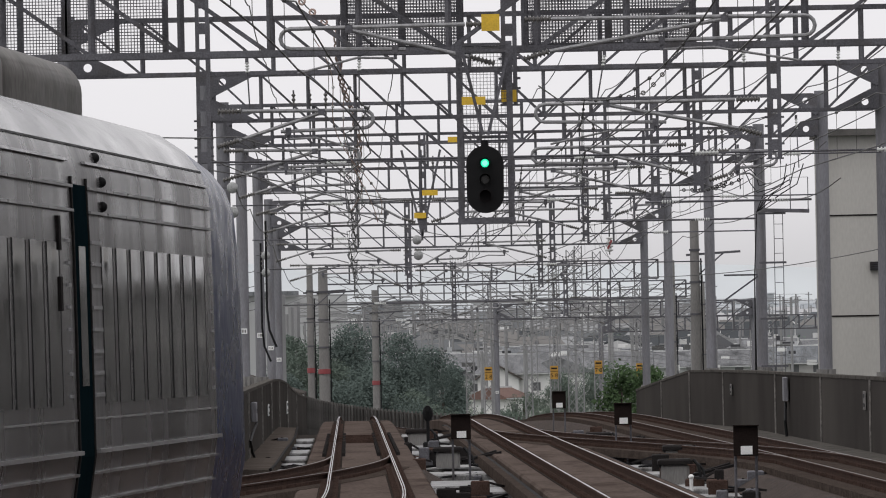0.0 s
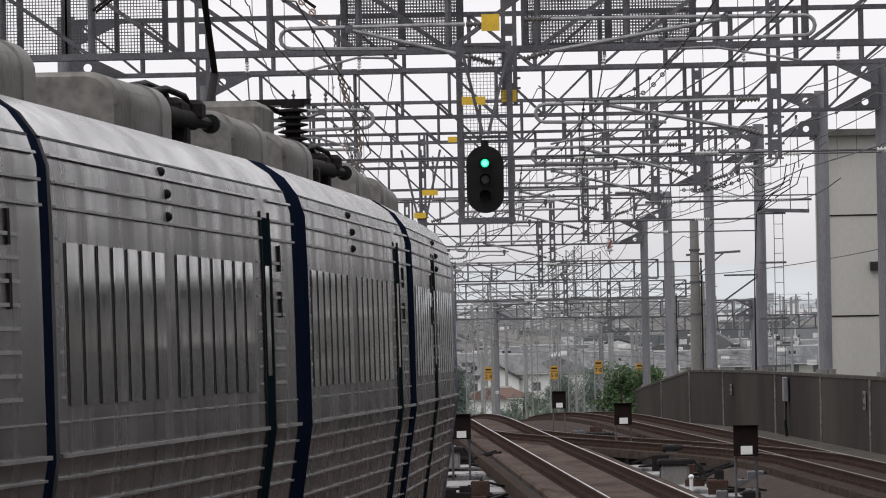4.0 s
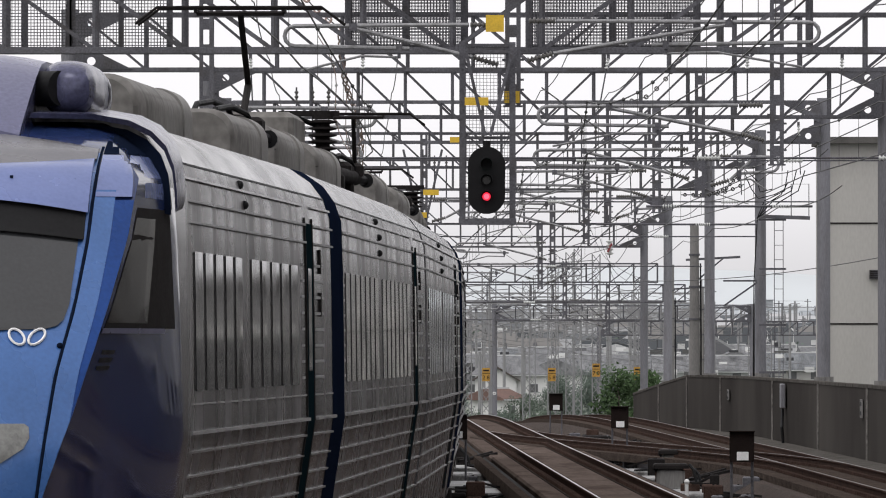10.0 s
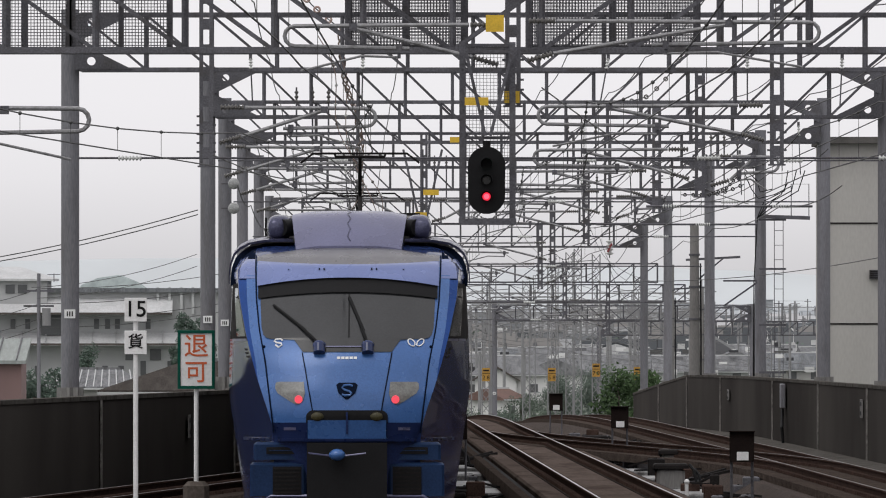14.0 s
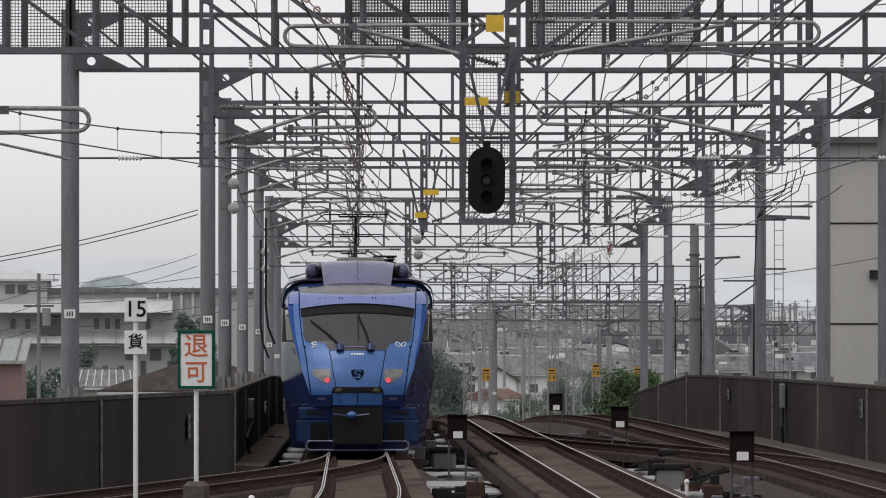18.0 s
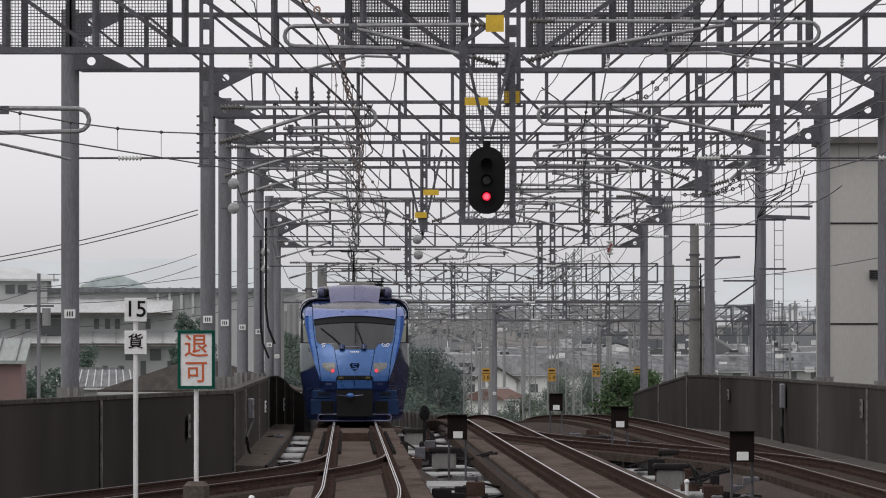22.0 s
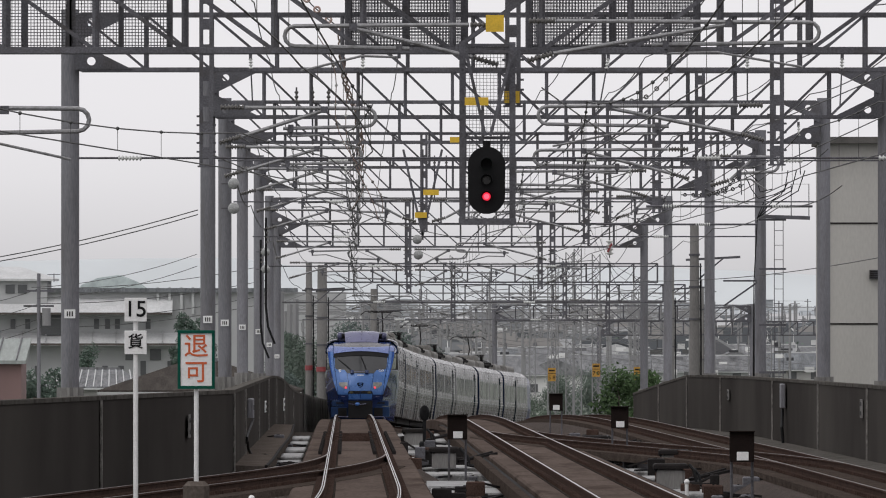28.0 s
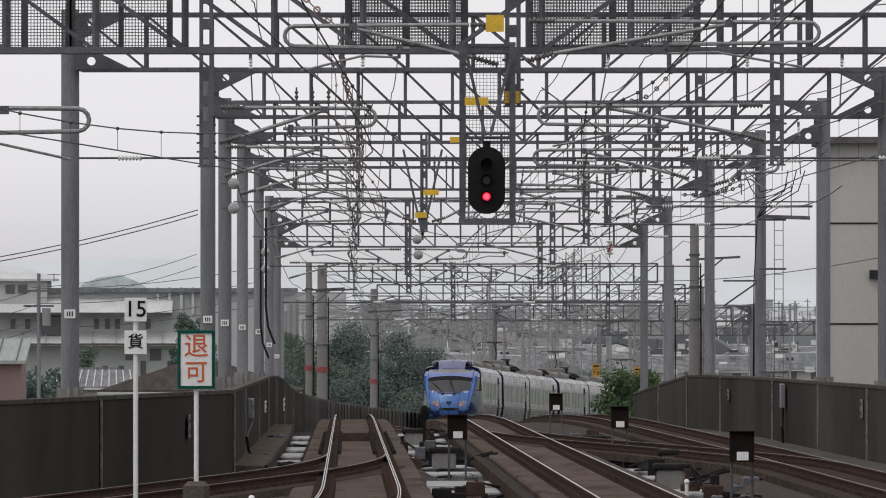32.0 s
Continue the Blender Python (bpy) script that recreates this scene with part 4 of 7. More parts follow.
def fasteners(track, xs, y0, y1, step, wide):
    s = Shape()
    n = int((y1 - y0) / step)
    for i in range(n):
        y = y0 + i * step
        for r in (-0.5665, 0.5665):
            for e in (-0.1, 0.1):
                s.box(xs(y) + r + e, y, rail_z(y) - 0.13, 0.09, 0.14, 0.07)
    tagged(part("rail_clips", s, RUST, track), kind="stuff")


fasteners(track_main, main_x, 128, 290, 0.625, 2)
fasteners(track_second, lambda y: axis_x(y) + 3.83, 128, 290, 0.625, 2)
for trk, fx, a, b in ((track_third, lambda y: axis_x(y) + 8.15 - max(y - 200, 0) * 0.004, 100, 420), (track_siding, side_x, 60, 186),
                      (track_crossover, cross_x, 180, 246)):
    s = Shape()
    for i in range(int((b - a) / 0.62)):
        y = a + i * 0.62
        s.box(fx(y), y, rail_z(y) - 0.23, 2.1, 0.24, 0.16)
    tagged(part("sleepers", s, TIE, trk), kind="stuff")
    fasteners(trk, fx, a, b, 0.62, 1)

BALLAST = material("brown_ballast", (0.058, 0.046, 0.041), 0.9, 0, 0.5, 2.0, 0.8, 45, (0.05, 0.042, 0.037), 0.5, spec=0.05)
for nm, fx, a, b in (("ballast_third", lambda y: axis_x(y) + 8.15 - max(y - 200, 0) * 0.004, -30, 420), ("ballast_siding", side_x, -30, 190)):
    rings = []
    for y in steps(a, b, 60):
        x, z = fx(y), rail_z(y)
        rings.append([(x - 1.9, y, z - 0.66), (x + 1.9, y, z - 0.66), (x + 1.25, y, z - 0.27), (x - 1.25, y, z - 0.27)])
    tagged(part(nm, Shape().loft(rings), BALLAST), "brown gravel ballast under the rails", "ballast", kind="structure")

rings = []
for y in steps(-58, 38, 24):
    a, b, z = main_x(y) + 1.55, axis_x(y) + 3.83 - 1.55, rail_z(y)
    rings.append([(a, y, z - 0.66), (b, y, z - 0.66), (b, y, z + 0.92), (a, y, z + 0.92)])
tagged(part("platform", Shape().loft(rings), CONC), "grey concrete station platform between the tracks", "platform", kind="structure")
random.seed(4)


def cross_beam(u0, u1, y, length, top=-0.42):
    s = Shape()
    a, b = at(u0, y, top), at(u1, y, top)
    s.bevel_box((a.x + b.x) / 2, y, a.z - 0.12, b.x - a.x, length, 0.24, 0.03)
    return tagged(part("concrete_cross_beam", s, PALESLAB), "pale wet concrete beam lying between the track slabs", "concrete beam", "beams between the slabs")


for y, ln in ((150, 3), (160, 2.4), (172, 4), (181, 5), (196, 3), (207, 3.2), (222, 4), (236, 4), (250, 5), (266, 5), (282, 5)):
    cross_beam(1.22, 2.6, y, ln)
for y, ln in ((205, 3), (216, 3), (229, 5), (243, 5), (258, 5), (274, 5)):
    cross_beam(-2.3, -1.22, y, ln)
for y, ln in ((150, 2.2), (161, 2.4), (171, 4), (180, 4), (190, 3), (201, 3)):
    cross_beam(5.05, 6.15, y, ln)
for y, ln in ((139, 2), (146, 2)):
    cross_beam(-2.0, -1.3, y, ln)

# bolts, chairs and rods of the switch on the first track
fit = thing("switch_fittings", "rusty chairs, bolts and rods at the switch", "switch fittings")
chair_mesh = Shape().bevel_box(0, 0, 0, 0.08, 0.12, 0.08, 0.01).mesh("rail_chair", UNDER)
for i in range(26):
    y = 205 + i * 1.9
    for s in (-1, 1):
        for e in (-0.2, 0.2):
            q = Vector((main_x(y) + s * 0.5665 + e, y, rail_z(y) - 0.09))
            part("rail_chair", chair_mesh, UNDER, fit, at=Matrix.Translation((q.x, q.y, q.z - 0.02)))
for y in (232, 238, 246):
    part("stretcher_bar", Shape().beam((main_x(y) - 0.75, y, rail_z(y) - 0.1), (main_x(y) + 0.5, y, rail_z(y) - 0.1), 0.07), RUST, fit)

# toothed cable rack along the second track
rack = Shape()
for s in (-1, 1):
    rack.loft([[at(3.83 + s * 1.2 - 0.06, y, -0.55), at(3.83 + s * 1.2 + 0.06, y, -0.55), at(3.83 + s * 1.2 + 0.06, y, -0.24), at(3.83 + s * 1.2 - 0.06, y, -0.24)] for y in steps(100, 300, 50)])
teeth = Shape()
for i in range(330):
    y = 120 + i * 0.5
    q = at(3.83 - 1.34, y, -0.3)
    teeth.box(q.x, y, q.z, 0.14, 0.2, 0.22)
rk = thing("cable_rack", "dark toothed steel cable rack along the slab", "cable rack")
part("tray", rack, UNDER, rk)
tagged(part("teeth", teeth, TIE, rk), kind="stuff")

# walkway ledge along the left parapet and kerb under the right one
WALKWAY = material("worn_brown_concrete", (0.1, 0.085, 0.075), 0.85, 0, 0.35, 1.2, 0.2, 20, (0.06, 0.05, 0.044), 0.6, spec=0.0)
led = []
for y in steps(192, 300, 90):
    w = 0.72 - 0.1 * abs(y - 245) / 50 + 0.02 * math.sin(y * 0.1)
    led.append([at(-2.4, y, -0.66), at(-2.4 + w, y, -0.66), at(-2.4 + w, y, -0.27), at(-2.4 + w - 0.03, y, -0.24), at(-2.4, y, -0.22)])
tagged(part("walkway_ledge", Shape().loft(led), WALKWAY), "worn concrete walkway ledge along the parapet", "walkway", kind="structure")
tagged(part("ledge_pipe", Shape().tube([(r[2][0], r[2][1], r[2][2] + 0.03) for r in led], 0.035, 6), UNDER), "dark pipe along the edge of the walkway", "pipe")
led = [[at(right_edge(y) - 0.75, y, -0.66), at(right_edge(y) - 0.1, y, -0.66), at(right_edge(y) - 0.1, y, -0.34), at(right_edge(y) - 0.75, y, -0.36)] for y in steps(60, 338, 50)]
tagged(part("cable_trough", Shape().loft(led), WALLCAP), "concrete cable trough along the parapet", "cable trough", kind="structure")

# posts of the parapet past the crest
FENCE = material("grey_concrete_post", (0.13, 0.125, 0.12), 0.85, 0, 0.3, 3, 0.1, per_object=0.25, spec=0.0)
fence = thing("parapet_posts", "grey concrete posts ribbing the far curving parapet", "posts", kind="structure")
slat_mesh = Shape().box(0, 0, 0, 0.09, 0.5, 1.9).mesh("post", FENCE)
for i in range(75):
    y = 412 + i * 3.0
    part("post", slat_mesh, FENCE, fence, at=Matrix.Translation(at(-2.35, y, 0.22)))


# ---------- dwarf marker boards ----------
def marker_board(u, y):
    p = at(u, y)
    t = thing("marker_board", "dark board with a white tag on two legs", "marker board", "marker boards beside the tracks", at=Matrix.Translation(p))
    part("board", Shape().bevel_box(0, 0, 0.54, 0.38, 0.1, 0.46, 0.012), DARKBOX, t)
    part("hood", Shape().box(0, -0.03, 0.78, 0.4, 0.18, 0.02), DARKBOX, t)
    part("white_tag", Shape().box(0.01, -0.062, 0.4, 0.18, 0.012, 0.13), WHITE, t)
    for sg in (-1, 1):
        part("leg", Shape().tube([(sg * 0.16, 0.06, -0.6), (sg * 0.16, 0.06, 0.6)], 0.022, 8), GALV, t)
        part("foot", Shape().box(sg * 0.16, 0.06, -0.6, 0.12, 0.12, 0.04), GALV, t)
    return t


for u, y in ((1.9, 189), (5.86, 152), (5.72, 215), (5.6, 275)):
    marker_board(u, y)


def switch_machine(u, y, turn=0):
    p = at(u, y, -0.42)
    t = thing("switch_machine", "grey switch motor box with dark cables on the deck", "switch machine", at=Matrix.Translation(p))
    part("case", Shape().bevel_box(0, 0, 0.17, 0.5, 0.7, 0.34, 0.05), CONC, t)
    part("lid", Shape().bevel_box(0, 0, 0.38, 0.62, 0.8, 0.09, 0.03), UNDER, t)
    for k, (dx, dz) in enumerate(((-0.3, 0.35), (0.34, 0.4), (0.42, 0.32))):
        part("cable", Shape().tube([(dx, 0.1, dz), (dx + 0.08, 0, dz - 0.1), (dx + 0.12, -0.1, 0.05), (dx + 0.5 * (1 if dx > 0 else -1), -0.3, 0.0)], 0.03, 6), BLACK, t)
    part("rod", Shape().beam((0.3, 0.2, 0.12), (1.1, 0.9, 0.28), 0.05), UNDER, t)
    part("rod", Shape().beam((0.3, 0.3, 0.12), (1.0, 1.1, 0.3), 0.05), UNDER, t)
    return t


switch_machine(5.55, 176)
switch_machine(1.8, 205)
switch_machine(1.5, 252)
switch_machine(6.4, 200)
switch_machine(5.6, 232)


def lineside_clutter(u, y, n, seed):
    rng = random.Random(seed)
    p = at(u, y, -0.6)
    t = thing("point_rodding", "dark steel rods, stools and cables beside the track", "point rodding", "rodding beside the tracks", at=Matrix.Translation(p))
    for i in range(n):
        x, d = rng.uniform(-0.6, 0.6), rng.uniform(-3, 3)
        h = rng.uniform(0.15, 0.5)
        part("stool", Shape().bevel_box(x, d, h / 2, rng.uniform(0.12, 0.35), rng.uniform(0.2, 0.6), h, 0.02), rng.choice((UNDER, RUST, GALV)), t)
        part("rod", Shape().beam((x, d, h), (x + rng.uniform(-0.5, 0.5), d + rng.uniform(0.8, 2.5), h * rng.uniform(0.5, 1)), 0.035), UNDER, t)
    part("cable", Shape().tube([(rng.uniform(-.6, .6), -3 + k * 0.6, 0.05 + 0.12 * rng.random()) for k in range(11)], 0.025, 5), BLACK, t)
    return t


for i, (u, y) in enumerate(((1.9, 168), (1.7, 196), (1.9, 214), (1.6, 232), (1.9, 262), (5.7, 160), (6.0, 190), (5.6, 212), (5.9, 226), (5.7, 246), (5.9, 262),
                            (-1.75, 212), (-1.8, 252), (8.1, 172), (6.3, 172))):
    lineside_clutter(u, y, 5, 30 + i)

# small dwarf signal between two tracks
p = at(1.64, 236)
dwarf = thing("dwarf_signal", "small black ground signal on a short post", "signal", at=Matrix.Translation(p))
part("post", Shape().tube([(0, 0, -0.6), (0, 0, 0.35)], 0.04, 8), BLACK, dwarf)
part("head", Shape().ball((0, 0, 0.5), 0.16, 10, 8, (0.8, 0.6, 1.2)), BLACK, dwarf)
part("hood", Shape().tube([(0, -0.18, 0.62), (0, 0, 0.62)], 0.07, 10), BLACK, dwarf)
part("base", Shape().bevel_box(0, 0, -0.4, 0.25, 0.3, 0.45, 0.03), BLACK, dwarf)


# ---------- lettered signs ----------
def letters(text, height, name, material_, parent, x, y, z, label=""):
    c = bpy.data.curves.new("lettering", "FONT")
    c.body, c.align_x, c.align_y, c.size, c.extrude, c.offset = text, "CENTER", "CENTER", height, 0.002, 0.002
    o = new("lettering", c)
    bpy.context.view_layer.update()
    me = bpy.data.meshes.new_from_object(o.evaluated_get(bpy.context.evaluated_depsgraph_get()))
    bpy.data.objects.remove(o)
    me.materials.clear()
    me.materials.append(material_)
    return part(name, me, material_, parent, label, at=pose(x, y, z, 90))


p = at(-2.73, 118)
sign = thing("speed_sign", "white speed sign with black 15 above a kanji plate", "sign", at=Matrix.Translation(p))
part("post", Shape().tube([(0, 0, -0.6), (0, 0, 2.55)], 0.03, 12), WHITE, sign, smooth=True)
for z, txt, hgt in ((2.52, "15", 0.27), (2.13, "貨", 0.19)):
    b = part("board", Shape().bevel_box(0, -0.04, z, 0.265, 0.012, 0.28, 0.004), WHITE, sign)
    letters(txt, hgt, "lettering_" + ("number" if txt == "15" else "kanji"), BLACK, b, 0, -0.05, z)
for z in (2.45, 2.6, 2.08, 2.2):
    part("clamp", Shape().box(0, -0.015, z, 0.1, 0.05, 0.02), GALV, sign)

p = at(-2.19, 130)
sign = thing("permission_sign", "white board with orange kanji in a green frame", "sign", at=Matrix.Translation(p))
part("post", Shape().tube([(0, 0, 0.2), (0, 0, 2.0)], 0.032, 12), WHITE, sign, smooth=True)
part("foot_block", Shape().bevel_box(0, 0, 0.0, 0.34, 0.4, 0.62, 0.06), WALKWAY, sign)
b = part("board", Shape().box(0, -0.05, 1.91, 0.42, 0.02, 0.7), WHITE, sign)
for dx, dz, w, h in ((0, 0.365, 0.49, 0.04), (0, -0.365, 0.49, 0.04), (-0.225, 0, 0.04, 0.69), (0.225, 0, 0.04, 0.69)):
    part("frame_bar", Shape().bevel_box(dx, -0.055, 1.91 + dz, w, 0.04, h, 0.005), GREEN, sign)
letters("退", 0.33, "lettering_upper", ORANGE, b, 0, -0.064, 2.07)
letters("可", 0.31, "lettering_lower", ORANGE, b, 0, -0.064, 1.73)


# ---------- drop posts and cantilevers of the overhead line ----------
def drop_post(u, y, top, bottom, yellow=(), w=0.25):
    """A laced channel post hanging from a gantry; heights over the rails."""
    p = at(u, y)
    t = thing("drop_post", "grey laced steel post hanging from a gantry", "hanging post", "hanging posts", at=Matrix.Translation(p))
    for sg in (-1, 1):
        part("channel", Shape().box(sg * (w / 2 - 0.035), 0, (top + bottom) / 2, 0.07, 0.14, top - bottom), GALV, t)
    n = max(int((top - bottom) / 0.42), 2)
    for i in range(n):
        z = bottom + (top - bottom) * (i + 0.5) / n
        part("batten", Shape().box(0, -0.06, z, w - 0.14, 0.02, 0.2), GALV, t)
    part("end_plate", Shape().box(0, 0, bottom - 0.015, w + 0.06, 0.2, 0.03), GALV, t)
    for i in range(5):
        for sg in (-1, 1):
            part("bolt", Shape().box(sg * (w / 2 + 0.025), 0, bottom + 0.25 + i * 0.16, 0.05, 0.04, 0.035), GALV, t)
    for z, ww, hh, dx in yellow:
        part("yellow_plate", Shape().box(dx - 0.02, -0.085, z, ww, 0.015, hh), YELLOW, t, "plain yellow plate")
    return t


def cantilever(u, y, h, reach, sign, stay=True):
    """Hinged bracket of pale tube: top tube, hooked end, lower tube, stay and insulators."""
    p = at(u, y, h)
    t = thing("cantilever", "pale galvanised tube cantilever with dark insulators", "cantilever", "overhead line cantilevers", at=Matrix.Translation(p))
    s, r = sign, 0.034
    end = reach
    hook = [(s * (end + 0.16 * math.sin(a)), 0, -0.16 + 0.16 * math.cos(a)) for a in steps(0, math.pi, 6)]
    part("top_tube", Shape().tube([(s * 0.55, 0, 0.02)] + hook + [(s * end * 0.45, 0, -0.36)], r, 8), PIPE, t, smooth=True)
    part("insulator", ribbed(Shape(), (s * 0.1, 0, 0.02), (s * 0.55, 0, 0.02), 7, 0.055), INSUL, t)
    if stay:
        part("stay_tube", Shape().tube([(s * 0.5, 0, -0.5), (s * end * 0.72, 0, -0.03)], r, 8), PIPE, t, smooth=True)
        part("insulator", ribbed(Shape(), (s * 0.08, 0, -0.62), (s * 0.5, 0, -0.5), 7, 0.055), INSUL, t)
    part("clamp", Shape().box(s * end * 0.72, 0, -0.02, 0.12, 0.1, 0.12), GALV, t)
    part("clamp", Shape().box(s * end * 0.5, 0, -0.36, 0.1, 0.1, 0.14), GALV, t)
    part("registration_arm", Shape().tube([(s * end * 0.5, 0, -0.5), (s * end * 0.68, 0, -0.48), (s * (end - 0.1), 0, -0.72)], 0.02, 6), PIPE, t)
    part("registration_drop", Shape().tube([(s * end * 0.5, 0, -0.36), (s * end * 0.5, 0, -0.52)], 0.028, 6), GALV, t)
    return t


drop_post(2.45, 158.5, 8.8, 5.95, ((7.26, 0.29, 0.27, -0.27), (6.08, 0.25, 0.19, 0.0)))
drop_post(-2.75, 178.5, 8.6, 5.35)
drop_post(7.55, 178.5, 8.6, 5.38)
cantilever(2.3, 158.5, 7.22, 3.35, -1)
cantilever(2.6, 158.5, 7.28, 4.6, 1)
cantilever(-2.6, 178.5, 6.38, 2.75, 1)
cantilever(7.4, 178.5, 6.42, 4.0, -1)
for y, top in ((214.6, 7.1), (244.6, 7.17), (290.6, 7.4), (316.6, 7.25), (368.6, 7.2), (406.6, 7.2), (478.6, 7.15), (528.6, 7.1)):
    drop_post(7.45, y, top + 1, top - 1.75, w=0.22)
    cantilever(7.3, y, top - 0.75, 3.3, -1)
    cantilever(-2.95, y, top - 0.7, 2.9, 1)
    if int(y) % 4 == 2:
        cantilever(7.6, y, top - 0.9, 1.4, 1)
for y, top in ((290.6, 7.4), (368.6, 7.2), (406.6, 7.2), (478.6, 7.15)):
    drop_post(2.05, y, top + 0.95, top - 1.9, w=0.22)
    cantilever(1.9, y, top - 1.0, 1.9, -1)
    cantilever(2.2, y, top - 1.0, 1.9, 1)

# siding bracket reaching in from outside
cantilever(-7.72, 140, 5.45, 3.7, 1)
p = at(-7.7, 140.0)
mast = thing("side_mast", "round grey steel mast beside the siding", "mast", at=Matrix.Translation(p))
part("post", Shape().tube([(0, 0, -1.2), (0, 0, 7.5)], 0.15, 14), POSTM, mast, smooth=True)
part("cap", Shape().disc((0, 0, 7.5), (0, 0, 1), 0.17, 0.04, 14), GALV, mast)


# ---------- overhead wires ----------
SUPPORTS = (20, 60, 110, 158, 178, 215, 245, 291, 317, 369, 407, 479, 529, 590, 650, 710)


def overhead(name, u, contact, messenger, sag, stagger):
    t = thing(name, "dark contact wire, sagging messenger wire and droppers over a track", "overhead wire", "overhead wires")
    cw, ms = [], []
    for i, (a, b) in enumerate(zip(SUPPORTS, SUPPORTS[1:])):
        n = max(int((b - a) / 5), 2)
        k = (b - a) / 50
        for j in range(n):
            f = j / n
            y = a + (b - a) * f
            x = u(y) + stagger * (1 if i % 2 else -1) * (1 - 2 * f)
            z = rail_z(a) * (1 - f) + rail_z(b) * f
            hm = messenger - sag * min(k * k, 1.2) * 4 * f * (1 - f)
            cw.append((x, y, z + contact))
            ms.append((x, y, z + hm))
            if j and y < 420:
                part("dropper", Shape().tube([(x, y, z + contact), (x, y, z + hm)], 0.006, 4), WIRE, t)
                part("dropper_clamp", Shape().ball((x, y, z + hm), 0.028, 6, 4), WIRE, t)
    part("contact_wire", Shape().tube(cw, 0.011, 5), WIRE, t)
    part("messenger_wire", Shape().tube(ms, 0.011, 5), WIRE, t)
    return t


overhead("overhead_wire", main_x, 5.2, 5.95, 0.45, 0.2)
overhead("overhead_wire", lambda y: axis_x(y) + 3.83, 5.15, 6.0, 0.45, -0.2)
overhead("overhead_wire", lambda y: axis_x(y) + 8.15 - max(y - 200, 0) * 0.004, 5.15, 6.0, 0.45, 0.15)
overhead("overhead_wire", side_x, 4.9, 5.5, 0.35, 0.1)


def cable(points, r=0.014, label="thin dark cable strung overhead", steps_=14, sag=0.3):
    pts = []
    for a, b in zip(points, points[1:]):
        a, b = Vector(a), Vector(b)
        for i in range(steps_):
            f = i / steps_
            q = a.lerp(b, f)
            q.z -= sag * 4 * f * (1 - f)
            pts.append(q)
    pts.append(Vector(points[-1]))
    return tagged(part("cable", Shape().tube(pts, r, 5), WIRE), label, "cable", "overhead cables")


for u, h in ((-1.9, 8.35), (0.9, 8.4), (4.6, 8.45), (6.3, 8.4), (9.4, 8.3), (10.3, 6.4), (10.6, 5.6), (9.9, 7.6), (-2.6, 5.6), (-2.2, 6.6)):
    ys = (60, 160, 180, 216, 246, 292, 318, 370, 408, 480, 530, 590)
    cable([at(u, y, h) for y in (ys[1:] if h > 7 else ys[3:])], 0.012, "feeder cable strung along the gantries", 6, 0.18)
for a, b in (((-14, 216, 2.35), (-5.35, 216, 3.9)), ((-14, 216, 2.26), (-5.35, 216, 3.8)), ((-15.4, 370, 2.3), (-9.2, 370, 3.55)), ((-15.2, 370, 1.9), (-9.2, 370, 3.1)),
             ((12.0, 246, 3.2), (6.4, 330, 2.5)),
             ((1.6, 160, 5.4), (7.6, 246, 4.3)), ((9.3, 180, 5.9), (1.4, 292, 2.7)), ((8.6, 180, 6.3), (2.0, 246, 4.4)), ((-4.2, 180, 4.6), (1.0, 318, 3.8)),
             ((-4.6, 216, 5.6), (-1.0, 246, 4.4))):
    cable([a, b], 0.012, "slack dark cable strung between gantries", 14, 0.25)

PALEROPE = material("pale_braided_rope", (0.36, 0.27, 0.24), 0.8, 0, 0.4, 30, 0, spec=0.05)
# thick hinged end of the tensioning gear over the first track
for k, (x0, z0, x1, z1, y) in enumerate(((-2.15, 6.5, -1.5, 4.2, 170), (-1.95, 6.35, -1.3, 3.4, 178), (-1.62, 5.2, -1.2, 3.6, 184), (-1.55, 5.0, -1.7, 3.7, 188))):
    t = thing("jumper_cable", "hanging jumper cable with porcelain beads", "jumper cable", "jumper cables")
    pts = [(x0 + (x1 - x0) * f + 0.12 * math.sin(f * 7 + k), y + f * 3, z0 + (z1 - z0) * f) for f in steps(0, 1, 14)]
    part("wire", Shape().tube(pts, 0.009, 5), PALEROPE, t)
    for i in range(3, 13, 2):
        part("bead", Shape().ball(pts[i], 0.03, 7, 5), WHITEPORC if i % 3 else INSUL, t)




def ring_stay(points, n, r, wire, ring_mat, label):
    """A stay or jumper wire that carries a row of ring insulators."""
    t = thing("stay_wire", label, "stay wire", "stays with ring insulators")
    part("wire", Shape().tube(points, 0.016, 5), wire, t)
    total = len(points) - 1
    for i in range(n):
        f = (i + 0.5) / n * total
        k = min(int(f), total - 1)
        c = Vector(points[k]).lerp(Vector(points[k + 1]), f - k)
        a = (Vector(points[k + 1]) - Vector(points[k])).normalized()
        side = Vector((0, 1, 0))
        up = a.cross(side)
        ringp = [c + r * (math.cos(q) * a + math.sin(q) * up) for q in (2 * math.pi * j / 10 for j in range(11))]
        part("ring", Shape().tube(ringp, r * 0.4, 5), ring_mat, t)
    return t


